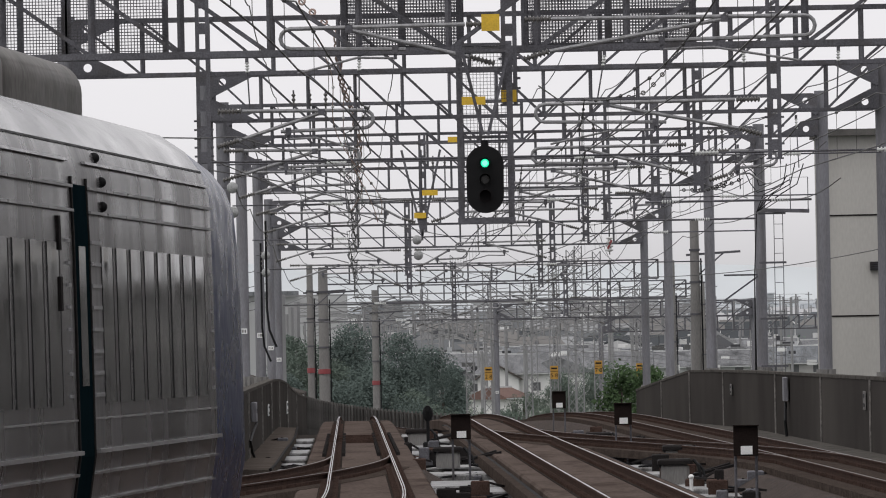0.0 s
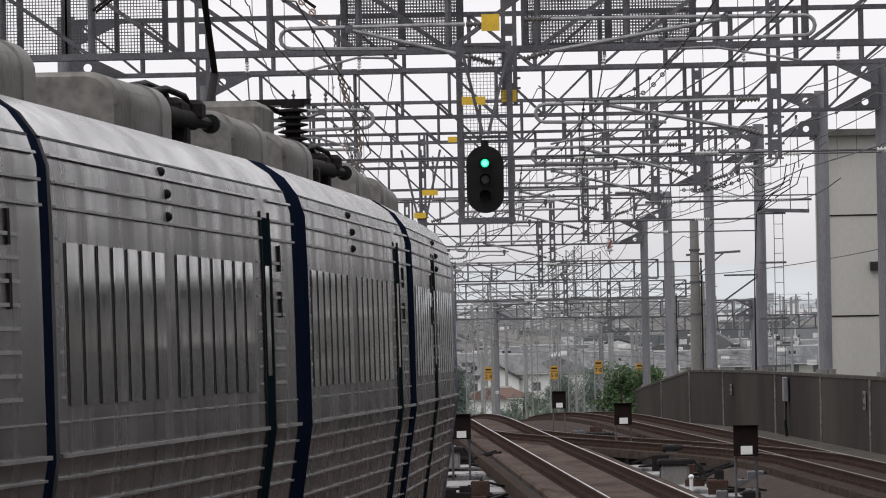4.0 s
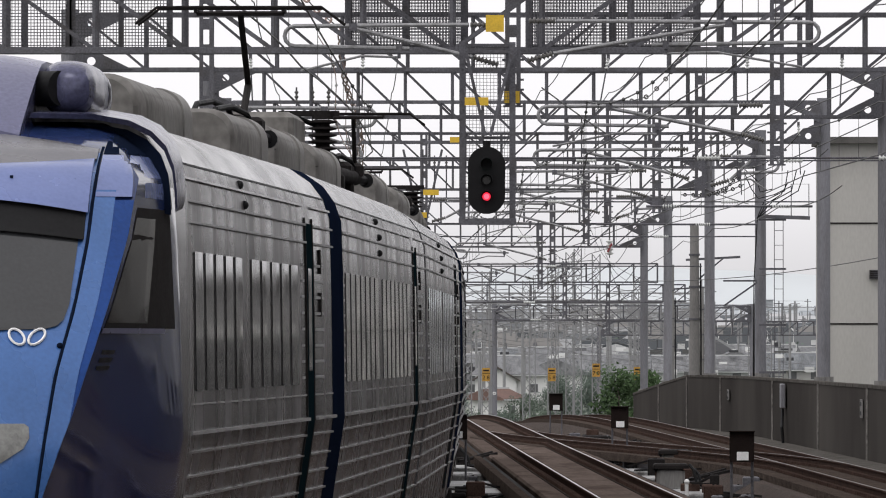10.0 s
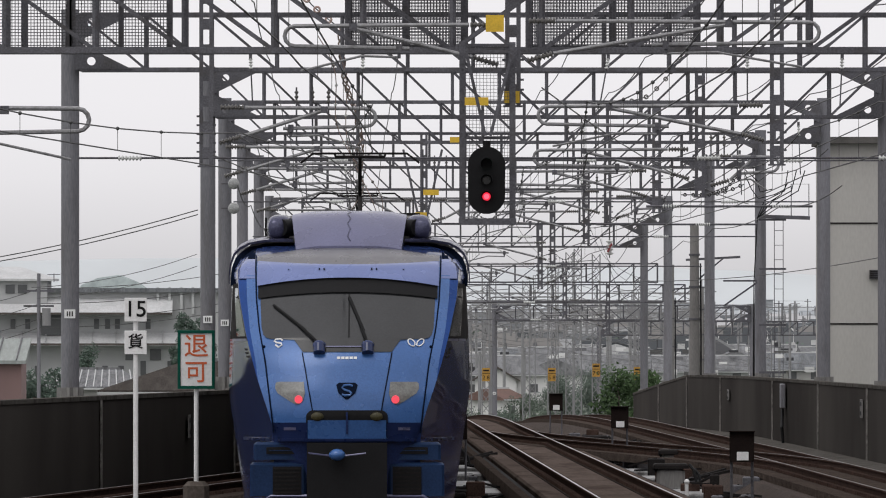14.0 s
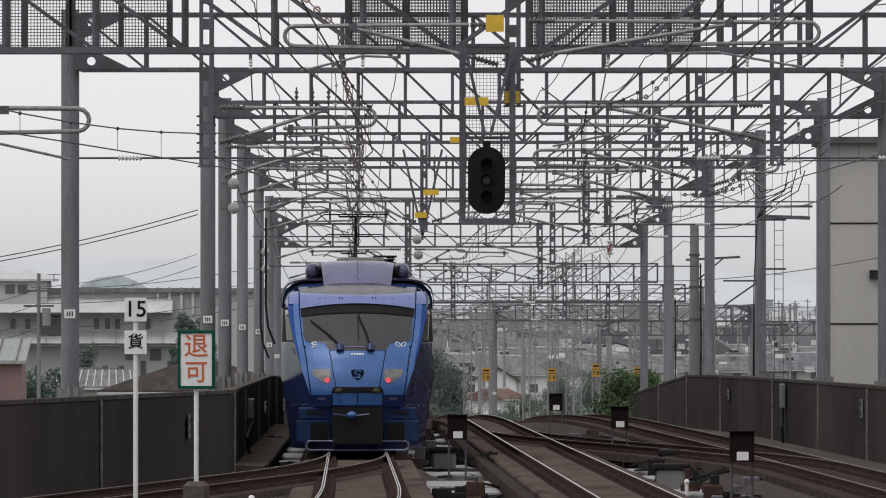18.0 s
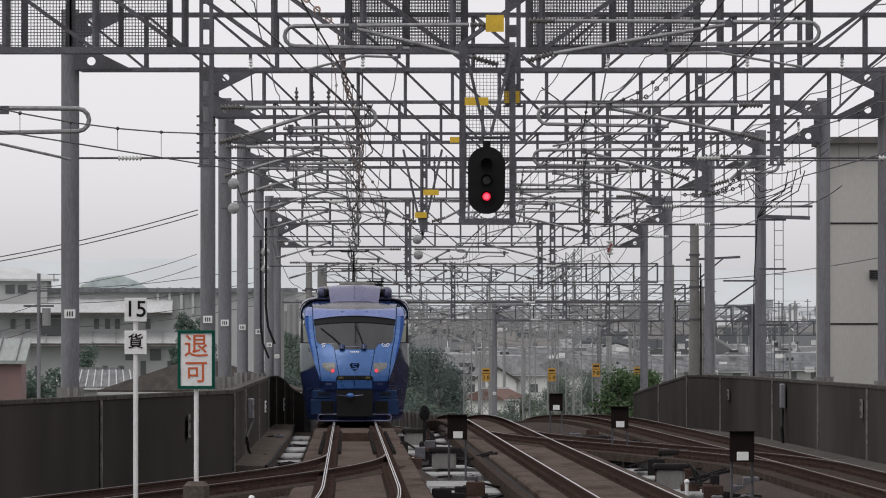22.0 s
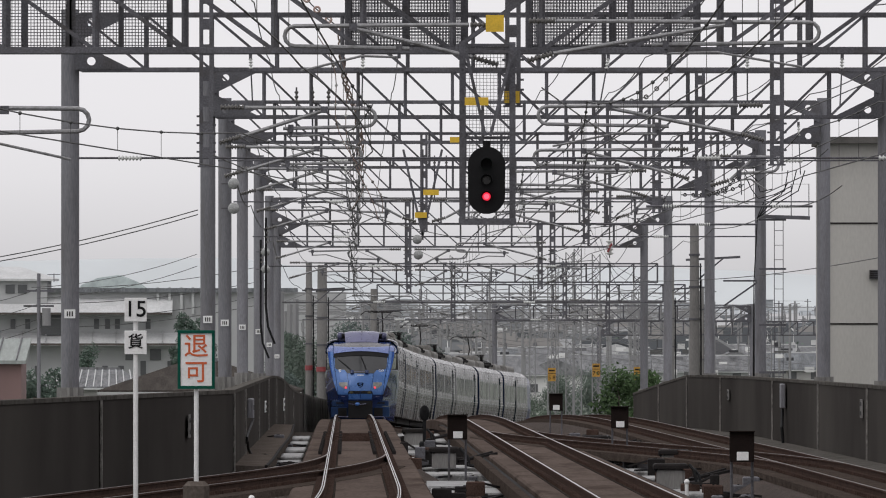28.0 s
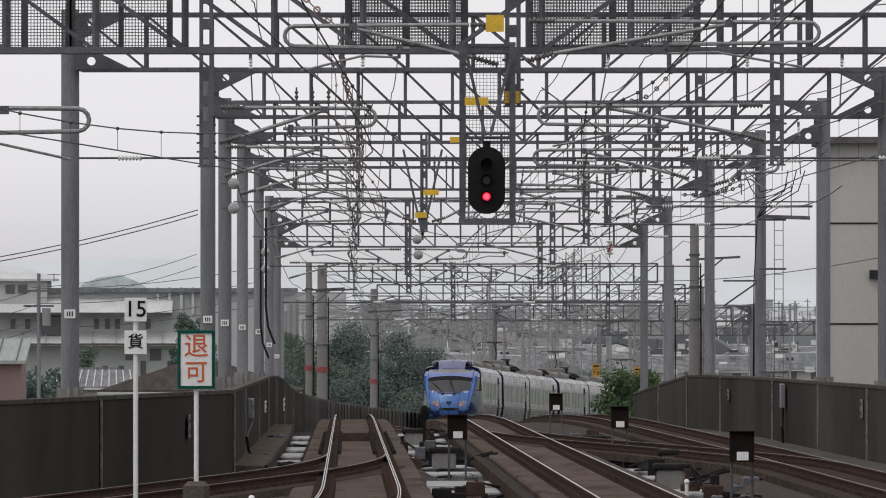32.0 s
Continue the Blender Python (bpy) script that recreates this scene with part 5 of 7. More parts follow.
ring_stay([(6.83, 262, 9.11), (6.15, 262, 8.09), (5.9, 262, 7.76), (5.48, 262, 7.31), (4.81, 262, 7.12)], 7, 0.05, WIRE, INSUL, "dark stay wire with ring insulators between gantries")
ring_stay([(-3.36, 236, 9.24), (-3.14, 236, 8.97), (-2.87, 236, 8.72), (-2.59, 236, 8.5), (-2.44, 236, 8.25)], 4, 0.07, WIRE, PALEROPE, "stay wire with pale ring insulators")
for k in range(3):
    pts = [Vector(q) for q in ((-2.44, 236, 8.25), (-2.43, 238, 7.78), (-2.41, 245, 7.25), (-2.32, 255, 6.95), (-2.3, 280, 6.39), (-2.52, 300, 5.7))]
    fine = []
    for i, (a, b) in enumerate(zip(pts, pts[1:])):
        for j in range(6):
            f = i * 6 + j
            fine.append(a.lerp(b, j / 6) + Vector((0.07 * math.sin(f * 1.1 + k * 2.1), 0, 0.03 * math.cos(f * 0.9 + k))))
    tagged(part("braided_rope", Shape().tube(fine, 0.022, 5), PALEROPE), "pale braided rope hanging from the stay", "rope", "hanging ropes")
ring_stay([(6.98, 290, 4.97), (7.85, 290, 4.97), (8.3, 290, 5.14), (8.67, 290, 5.55)], 11, 0.04, WIRE, BLACK, "drooping wire strung with dark ring insulators")
ring_stay([(7.92, 290, 4.97), (8.39, 290, 5.09), (8.83, 290, 5.28)], 4, 0.045, WIRE, BLACK, "drooping wire strung with dark ring insulators")
for pts in (((8.68, 285, 5.57), (8.89, 285, 5.08), (9.09, 285, 4.81), (9.54, 285, 4.92), (10.03, 285, 5.16)), ((9.95, 285, 5.29), (9.74, 285, 4.92), (9.3, 285, 4.64), (9.14, 285, 4.35)),
            ((8.7, 285, 5.65), (9.05, 285, 5.33), (9.14, 285, 5.0), (9.48, 285, 5.08))):
    tagged(part("jumper", Shape().tube(pts, 0.015, 6), BLACK), "black looping jumper cable by a post", "jumper cable", "jumper cables")
t = thing("section_insulator", "white insulator with a red stripe hanging from a wire", "insulator")
part("rod", Shape().tube([(5.73, 340, 3.3), (5.73, 340, 4.6)], 0.02, 6), WIRE, t)
part("core", ribbed(Shape(), (5.73, 340, 3.4), (5.73, 340, 3.95), 4, 0.13), WHITEPORC, t)
part("stripe", Shape().beam((5.66, 339.84, 3.5), (5.8, 339.84, 3.8), 0.07), RED, t)
for k in range(14):
    y, x = (216, 246, 262, 292, 318)[k % 5], (-3.2, -0.6, 3.1, 4.6, 7.1)[(k * 2) % 5] + 0.35 * (k % 3)
    z0 = 7.2 + rail_z(y)
    rod = thing("vertical_rod", "thin steel rod with dark fittings between the beams", "rod", "rods between the beams")
    part("rod", Shape().tube([(x, y, z0 - 0.7), (x, y, z0 + 0.55)], 0.02, 6), GALV, rod)
    part("fitting", ribbed(Shape(), (x, y, z0 + 0.2), (x, y, z0 + 0.5), 3, 0.045), INSUL, rod)

# ---------- signal on its hanging frame ----------
p = at(2.02, 158.0)
frame_t = thing("signal_frame", "grey hanging steel frame with wire mesh round the signal", "signal frame", at=Matrix.Translation(p))
for x in (-0.385, 0.415):
    part("hanger", Shape().box(x, 0.12, 5.5, 0.1, 0.08, 2.9), GALV, frame_t)
part("bottom_shelf", Shape().box(0.015, 0.1, 4.08, 0.92, 0.5, 0.1), GALV, frame_t)
for z in (5.42, 6.8, 6.9):
    part("cross_bar", Shape().box(0.015, 0.12, z, 0.9, 0.06, 0.05), GALV, frame_t)
for a, b in (((-0.33, 6.8), (-0.02, 5.45)), ((0.4, 6.75), (0.06, 5.45))):
    part("brace", Shape().beam((a[0], -0.02, a[1]), (b[0], -0.02, b[1]), 0.05), GALV, frame_t)
mesh_s = Shape()
for i in range(13):
    mesh_s.box(-0.33 + i * 0.056, 0.16, 5.6, 0.007, 0.007, 2.6)
for i in range(46):
    mesh_s.box(0.015, 0.167, 4.35 + i * 0.056, 0.74, 0.007, 0.007)
part("wire_mesh", mesh_s, GALV, frame_t)
part("yellow_plate", Shape().box(-0.16, -0.03, 6.0, 0.38, 0.02, 0.13), YELLOW, frame_t, "yellow perforated plate")

GREENLAMP = material("green_signal_lens", (0.02, 0.3, 0.2), 0.3, glow=(0.01, 0.85, 0.42), glow_strength=1.15)
REDLAMP = material("red_signal_lens", (0.4, 0.02, 0.03), 0.3, glow=(1.0, 0.015, 0.05), glow_strength=0.95)
GREENCORE = material("green_lamp_core", (0.1, 0.5, 0.4), 0.3, glow=(0.3, 1.0, 0.75), glow_strength=1.0)
REDCORE = material("red_lamp_core", (0.5, 0.1, 0.1), 0.3, glow=(1.0, 0.12, 0.2), glow_strength=1.2)
DEADLAMP = material("unlit_signal_lens", (0.03, 0.03, 0.028), 0.25, 0, 0.1, 6, 0)
head = thing("railway_signal", "black colour-light signal head with three lenses", "signal", at=Matrix.Translation(p - Vector((0, 0, 0.23))))
outline = [(0.3 * math.cos(a) + 0.0, 4.97 + (0.24 if math.sin(a) >= 0 else -0.24) + 0.3 * math.sin(a)) for a in (2 * math.pi * k / 36 for k in range(36))]
holes = (5.23, 4.97, 4.71)
part("backboard", Shape().plate(outline, 0.05, Matrix.Translation((0, 0, 0))), BLACK, head)
for z, mat in zip(holes, (GREENLAMP, DEADLAMP, REDLAMP)):
    lens = part("lens", Shape().disc((0, -0.035, z), (0, 1, 0), 0.066, 0.02, 24), mat, head)
    if mat is not DEADLAMP:
        part("lamp_core", Shape().disc((0, -0.047, z), (0, 1, 0), 0.045, 0.005, 20), GREENCORE if mat is GREENLAMP else REDCORE, lens)
    hood = Shape()
    arc = [(0.1 * math.cos(a), 0.1 * math.sin(a)) for a in steps(-0.5, math.pi + 0.5, 16)]
    hood.loft([[(x * k, y, z + q * k) for x, q in arc] + [(x * k * 0.93, y, z + q * k * 0.93) for x, q in arc[::-1]] for y, k in ((-0.03, 1), (-0.26, 1))])
    part("hood", hood, BLACK, lens)
part("case", Shape().bevel_box(0, 0.12, 4.97, 0.3, 0.2, 0.85, 0.04), BLACK, head)
part("mount", Shape().tube([(0, 0.1, 5.4), (0, 0.1, 5.6)], 0.06, 10), BLACK, head)
# added discs that blot out the green and red lamps; not parts of the signal
shutter_green = part("shutter", Shape().disc((0, 0, 0), (0, 1, 0), 0.088, 0.008, 24), BLACK, head)
shutter_red = part("shutter", Shape().disc((0, 0, 0), (0, 1, 0), 0.088, 0.008, 24), BLACK, head)

# ---------- wire mesh panels, braces and boards on the nearest beams ----------
def mesh_panel(u0, u1, y, h0, h1):
    a, b = at(u0, y, h0), at(u1, y, h0)
    t = thing("mesh_panel", "fine grey wire mesh panel fixed to a gantry", "mesh panel", "mesh panels on the gantry")
    s = Shape()
    n = int((b.x - a.x) / 0.05)
    for i in range(n + 1):
        s.box(a.x + (b.x - a.x) * i / n, y, a.z + (h1 - h0) / 2, 0.013, 0.012, h1 - h0)
    m = int((h1 - h0) / 0.05)
    for i in range(m + 1):
        s.box((a.x + b.x) / 2, y + 0.012, a.z + (h1 - h0) * i / m, b.x - a.x, 0.012, 0.013)
    part("mesh", s, GALV, t)
    for x in (a.x, (a.x + b.x) / 2, b.x):
        part("stile", Shape().box(x, y + 0.03, a.z + (h1 - h0) / 2, 0.09, 0.04, h1 - h0), GALV, t)
    part("rail", Shape().box((a.x + b.x) / 2, y + 0.03, a.z, b.x - a.x, 0.04, 0.06), GALV, t)


for u0, u1 in ((-6.2, -4.75), (-4.7, -3.1), (-0.2, 1.7), (2.75, 5.5)):
    mesh_panel(u0, u1, 161.5, 6.95, 8.1)
    if u0 > -1:
        mesh_panel(u0 + 0.025, u1 + 0.025, 161.58, 6.97, 8.12)


def v_hanger(x, y, z, h, plates=()):
    t = thing("v_hanger", "grey V-shaped steel hanger" + (" with yellow plates" if plates else ""), "hanger", "V hangers", at=Matrix.Translation((x, y, z)))
    for dx in (-0.42, 0.42):
        part("leg", Shape().beam((dx, 0, h), (0, 0, 0), 0.05), GALV, t)
    part("stem", Shape().beam((0, 0, -0.1), (0, 0, h), 0.03), GALV, t)
    part("gusset", Shape().plate(((-0.1, 0.42), (0.1, 0.42), (0, 0.05)), 0.04), GALV, t)
    for dx, dz, w in plates:
        part("yellow_plate", Shape().box(dx, -0.06, dz, w, 0.02, 0.12), YELLOW, t, "plain yellow plate")
    return t


v_hanger(-0.44, 214, 3.33, 1.86, ((0.18, 0.93, 0.34), (-0.04, 0.44, 0.26), (0.74, 2.07, 0.3)))


LAMPGLASS = material("dull_lamp_glass", (0.27, 0.275, 0.275), 0.4, 0, 0.4, 14, 0)


def round_lamp(x, y, z, r=0.14):
    t = thing("round_lamp", "pale round lineside lamp on a bracket", "lamp", "round lineside lamps", at=Matrix.Translation((x, y, z)))
    part("globe", Shape().ball((0, 0, 0), r, 14, 9, (1, 0.55, 1)), LAMPGLASS, t, smooth=True)
    part("bracket", Shape().beam((0, 0.05, 0), (-0.3, 0.2, 0), 0.03), GALV, t)
    return t


for x, y, z in ((-5.1, 241, 4.75), (-5.1, 241, 4.15), (-5.65, 315, 3.4), (-5.65, 315, 2.85), (-0.75, 288, 3.65), (-0.72, 288, 3.2)):
    round_lamp(x, y, z)


# ---------- small plates, boxes and cables on the parapets ----------
def wall_plate(u, y, h, w, hh, mat, bars, label):
    p = at(u, y, h)
    t = tagged(part("wall_plate", Shape().bevel_box(p.x, p.y, p.z, 0.03 if abs(u) > 9 or u < 0 else w, w, hh, 0.006), mat), label, "plate", "plates on the parapets")
    for k in range(bars):
        part("bar", Shape().box(p.x + (0.02 if u < 0 else -0.02), p.y, p.z + hh * (0.25 - 0.5 * k / max(bars - 1, 1)), 0.012, w * 0.6, hh * 0.2), BLACK, t)
    return t


for y, h, w, hh in ((176.5, 0.1, 1.6, 0.55), (213, 0.75, 1.0, 0.4), (281, 0.72, 1.3, 0.3), (196, 0.0, 1.2, 0.3)):
    wall_plate(right_edge(y) - 0.13, y, h, w, hh, CONC, 2 if h > .5 else 0, "small pale plate on the parapet")
for y, h, w, hh in ((182, 0.62, 1.0, 0.42), (262, 0.5, 1.2, 0.3), (340, 0.35, 2.0, 0.42)):
    wall_plate(left_edge(y) + 0.13, y, h, w, hh, CONC if y < 200 else WHITE, 2, "small numbered plate on the parapet")
p = at(left_edge(215) + 0.2, 215, 0.75)
jb = thing("junction_box", "pale grey junction box with a black cable on the parapet", "junction box", at=Matrix.Translation(p))
part("box", Shape().bevel_box(0, 0, 0, 0.13, 1.0, 0.42, 0.02), POSTM, jb)
part("mark", Shape().box(0.07, 0, 0.02, 0.01, 0.5, 0.1), BLACK, jb)
part("cable", Shape().tube([(0.05, 0, -0.25), (0.0, -2, -0.45), (-0.02, -3.5, -0.6), (0.0, -2.5, -0.85), (0.05, -1, -1.05)], 0.03, 6), BLACK, jb)
p = at(right_edge(250) - 0.2, 250, 0.65)
jb = thing("junction_box", "grey cabinet with black conduit on the parapet", "junction box", at=Matrix.Translation(p))
part("box", Shape().bevel_box(0, 0, 0.2, 0.12, 0.9, 0.6, 0.02), POSTM, jb)
part("cable", Shape().tube([(0, 0, -0.15), (-0.05, -1, -0.6), (0, -1, -1.2)], 0.04, 6), BLACK, jb)
p = at(right_edge(176) - 0.3, 181, -0.5)
mp = thing("marker_post", "short black and white marker post at the parapet", "marker post", at=Matrix.Translation(p))
part("post", Shape().tube([(0, 0, 0), (0, 0, 0.35)], 0.02, 8), WHITE, mp)
part("head", Shape().box(0, 0, 0.5, 0.1, 0.06, 0.3), BLACK, mp)
for z in (0.43, 0.6):
    part("stripe", Shape().box(0, -0.035, z, 0.11, 0.01, 0.06), WHITE, mp)
for u, y in ((5.15, 156), (-1.55, 139)):
    p = at(u, y, -0.5)
    mp = thing("marker_peg", "small white marker peg on the deck", "marker peg", "marker pegs", at=Matrix.Translation(p))
    part("peg", Shape().tube([(0, 0, 0), (0, 0, 0.42)], 0.03, 8), WHITE, mp)
    part("knob", Shape().ball((0, 0, 0.45), 0.045, 8, 6), WHITE, mp)


# ---------- rods hanging from the beams and cross-span wires ----------
def hanger_rod(x, y, z0, z1, dx):
    t = thing("hanger_rod", "thin steel rod with insulators hanging from a beam", "hanger rod", "hanger rods", at=Matrix.Translation((x, y, 0)))
    part("rod", Shape().tube([(0, 0, z0), (dx, 0, z1)], 0.014, 6), GALV, t)
    part("insulator", ribbed(Shape(), (0, 0, z0 + 0.02), (dx * 0.22, 0, z0 - (z0 - z1) * 0.22), 4, 0.04), WHITEPORC, t)
    part("cap", Shape().box(0, 0, z0 + 0.05, 0.06, 0.06, 0.1), GALV, t)


for px_, dx in ((445, 0.04), (643, -0.02), (1075, -0.16), (1320, 0.0), (1487, -0.04)):
    hanger_rod((px_ - 784) * 0.01029, 179.2, 6.32, 5.45, dx)
for x, z0, z1 in ((4.6, 4.6, 3.4), (5.6, 4.55, 3.5), (7.3, 4.9, 3.9), (3.4, 4.4, 3.3), (-3.4, 4.7, 3.7), (-2.4, 4.6, 3.6), (0.9, 4.6, 3.6), (8.3, 5.6, 4.5), (8.75, 5.6, 4.4)):
    hanger_rod(x, 243.4, z0 + 0.6, z1 + 0.6, 0.05)


def cross_span(x0, x1, y, z, r, ins):
    t = thing("cross_span", "taut horizontal span rod with insulators between posts", "span wire", "cross-span rods")
    part("rod", Shape().tube([(x0, y, z), (x1, y, z)], r, 6), GALV, t)
    for x in ins:
        part("insulator", ribbed(Shape(), (x, y, z), (x + 0.45, y, z), 7, 0.05), WHITEPORC, t)


cross_span(-6.6, 8.7, 179.4, 4.53, 0.02, (-5.9, 4.6, 7.9))
cross_span(-4.9, 9.6, 215.4, 4.97, 0.018, (-2.5, 2.9, 7.4))
cross_span(-5.2, 9.3, 245.4, 4.35, 0.018, (-2.9, 2.6, 6.9))
cross_span(-5.6, 9.2, 291.0, 3.75, 0.02, (-3.2, 2.2, 6.2))
cross_span(5.0, 9.1, 243.5, 4.22, 0.03, (5.4, 8.1))
cross_span(4.5, 9.2, 290.0, 4.1, 0.03, (7.4,))
cross_span(-5.6, 8.3, 317.0, 2.95, 0.02, (-2.4, 3.2))
cross_span(-6.0, 8.2, 369.0, 1.75, 0.022, (-2.6, 3.0))
cross_span(-5.8, 8.2, 407.0, 1.0, 0.022, (-2.0, 3.6))

# ---------- tall pale building and lineside masts ----------
PANEL = material("pale_grey_wall_panel", (0.4, 0.39, 0.37), 0.8, 0, 0.08, 0.4, 0.05, 15, (0.3, 0.29, 0.27), 0.4, (1, 1, 0.3))
b = thing("lineside_building", "tall pale grey panelled building with a downpipe", "building")
part("wall", Shape().box(16.2, 338, -1.9, 6.6, 8, 18.2), PANEL, b)
for z in (4.45, 1.05, -2.6):
    part("panel_joint", Shape().box(16.2, 333.99, z, 6.6, 0.03, 0.05), UNDER, b)
part("roof_edge", Shape().box(16.2, 337.9, 7.25, 6.9, 8.7, 0.22), FENCE, b)
part("downpipe", Shape().tube([(12.85, 333.8, -11), (12.85, 333.8, 7.2)], 0.07, 10), PANEL, b)
for z in (-4, -1, 2, 4.4, 6.2):
    part("bracket", Shape().box(12.86, 333.85, z, 0.2, 0.1, 0.06), GALV, b)
part("vent", Shape().box(14.65, 333.9, 2.72, 0.5, 0.15, 0.3), GALV, b)
for i in range(4):
    part("vent_slat", Shape().box(14.65, 333.8, 2.62 + i * 0.07, 0.46, 0.06, 0.02), UNDER, b)


SIDEWALL = material("weathered_grey_render", (0.24, 0.236, 0.23), 0.9, 0, 0.4, 0.3, 0.1, 5, (0.12, 0.117, 0.114), 0.7, (1, 0.4, 0.5), spec=0.0)
# buildings out of view, added and sized to shape what the coach sides reflect
for y0, y1, x, top in ((18, 62, 15.5, 12.0), (64, 105, 16.5, 11.0), (107, 152, 15.5, 8.4), (156, 188, 16.5, 4.2), (194, 236, 16.0, 2.5), (242, 284, 17.5, 1.5), (290, 326, 18.5, 2.8)):
    shop = thing("lineside_shed", "unseen plain weathered grey building added for coach reflections", "building", "plain buildings beside the line")
    part("wall", Shape().box(x + 6, (y0 + y1) / 2, (top + GROUND_Z) / 2, 12, y1 - y0, top - GROUND_Z), SIDEWALL, shop)
    part("roof_edge", Shape().box(x + 6, (y0 + y1) / 2, top + 0.12, 12.5, y1 - y0 + 0.5, 0.24), FENCE, shop)
    for k in range(int((y1 - y0) / 5)):
        part("window", Shape().box(x - 0.02, y0 + 3 + k * 5, top - 2.4, 0.08, 2.4, 1.3), UNDER, shop)
        part("opening", Shape().box(x - 0.02, y0 + 2.6 + k * 5, -0.2, 0.08, 2.0 + k % 3 * 0.7, 2.6), UNDER, shop)
    part("ledge", Shape().box(x - 0.1, (y0 + y1) / 2, top - 1.0, 0.3, y1 - y0, 0.25), PANEL, shop)


def concrete_pole(u, y, top, r, red=True):
    p = at(u, y)
    t = thing("concrete_pole", "round concrete pole with red and white bands" if red else "round concrete pole with small boxes", "pole", "concrete poles", at=Matrix.Translation(p))
    part("shaft", Shape().tube([(0, 0, -1.2), (0, 0, top)], r * 1.1, 14, r2=r * 0.85), CONC, t, smooth=True)
    if red:
        part("red_band", Shape().tube([(0, 0, top * 0.34), (0, 0, top * 0.34 + 0.22)], r * 1.15, 14), RED, t)
        part("white_plate", Shape().box(0.02, -r - 0.05, 0.9, 0.2, 0.02, 0.22), WHITE, t)
    part("cross_arm", Shape().beam((-0.3, 0, top - 1.2), (1.6, 0, top - 1.1), 0.08), GALV, t)
    part("brace", Shape().beam((0, 0, top - 2.0), (1.0, 0, top - 1.15), 0.05), GALV, t)
    for k in range(3):
        part("band", Shape().tube([(0, 0, top * (0.5 + k * 0.17)), (0, 0, top * (0.5 + k * 0.17) + 0.07)], r * 1.08, 14), GALV, t)
    part("cable", Shape().tube([(r + 0.04, -0.05, -1), (r + 0.05, -0.05, top * 0.4), (r + 0.03, -0.05, top * 0.8)], 0.03, 5), BLACK, t)
    return t


concrete_pole(-3.05, 440, 7.2, 0.16)
concrete_pole(-2.86, 450, 7.35, 0.25)
concrete_pole(-3.7, 510, 7.4, 0.19)
concrete_pole(11.91, 345, 6.6, 0.18, False)
concrete_pole(12.6, 480, 8.0, 0.13, False)
concrete_pole(12.4, 530, 7.9, 0.13, False)

# ladder, brackets and cables on one right-hand post
px, py, pz = 9.36, 291.5, rail_z(292)
lad = thing("post_ladder", "thin grey steel ladder fixed beside a post", "ladder")
for x in (0.4, 0.66):
    part("stile", Shape().tube([(px + x, py - 0.2, pz + 0.6), (px + x, py - 0.2, pz + 5.9)], 0.012, 5), GALV, lad)
for i in range(12):
    part("rung", Shape().beam((px + 0.4, py - 0.2, pz + 0.8 + i * 0.43), (px + 0.66, py - 0.2, pz + 0.8 + i * 0.43), 0.018), GALV, lad)
for z in (1.35, 2.75, 4.4, 5.85):
    part("bracket", Shape().beam((px - 0.05, py - 0.15, pz + z), (px + 0.75, py - 0.15, pz + z), 0.06), GALV, lad)
part("arm", Shape().beam((px - 0.05, py - 0.15, pz + 5.95), (px + 1.45, py - 0.15, pz + 5.9), 0.11), GALV, lad)
part("hoop", Shape().tube([(px + 0.9, py - 0.15, pz + 5.95), (px + 0.9, py - 0.15, pz + 6.9), (px + 1.42, py - 0.15, pz + 6.9), (px + 1.42, py - 0.15, pz + 5.95)], 0.015, 5), GALV, lad)
for k in range(3):
    part("conduit", Shape().tube([(px - 0.19 - k * 0.02, py - 0.2, pz + 0.5), (px - 0.2, py - 0.2, pz + 4), (px - 0.1, py - 0.2, pz + 5.9), (px + 0.1 + k * 0.25, py - 0.3, pz + 6.4), (px + 0.7 + k * 0.2, py - 0.3, pz + 6.7), (px + 0.8 + k * 0.25, py - 0.3, pz + 7.3)], 0.016, 6), BLACK, lad)
part("side_bracket", Shape().beam((px - 1.1, py, pz + 4.05), (px - 0.1, py, pz + 4.05), 0.05).beam((px - 1.1, py, pz + 3.3), (px - 0.1, py, pz + 4.0), 0.05), GALV, lad)

# left-hand conduits
for x, y0, z0, z1 in ((-5.35, 290, 0.2, 4.3), (-6.0, 317, -0.4, 3.8)):
    t = thing("conduit", "black cable clipped down a grey post", "cable", "cables on the posts")
    part("cable", Shape().tube([(x + 0.16, y0 - 0.2, z1), (x + 0.16, y0 - 0.2, z0 + 1.5), (x + 0.22, y0 - 0.2, z0 + 0.9), (x + 0.42, y0 - 0.2, z0 + 0.4)], 0.035, 6), BLACK, t)
    for k in range(4):
        part("insulator", Shape().box(x + 0.2, y0 - 0.25, z1 - 0.3 - k * 0.14, 0.08, 0.08, 0.05), INSUL, t)


# ---------- yard masts far off ----------
AMBER = material("faded_orange_board", (0.4, 0.22, 0.035), 0.6, 0, 0.15, 4, 0)
# far steel, its grey lightened to imitate haze
HAZESTEEL = material("haze_paled_steel", (0.235, 0.235, 0.24), 0.8, 0, 0.1, 0.5, 0, spec=0.1)


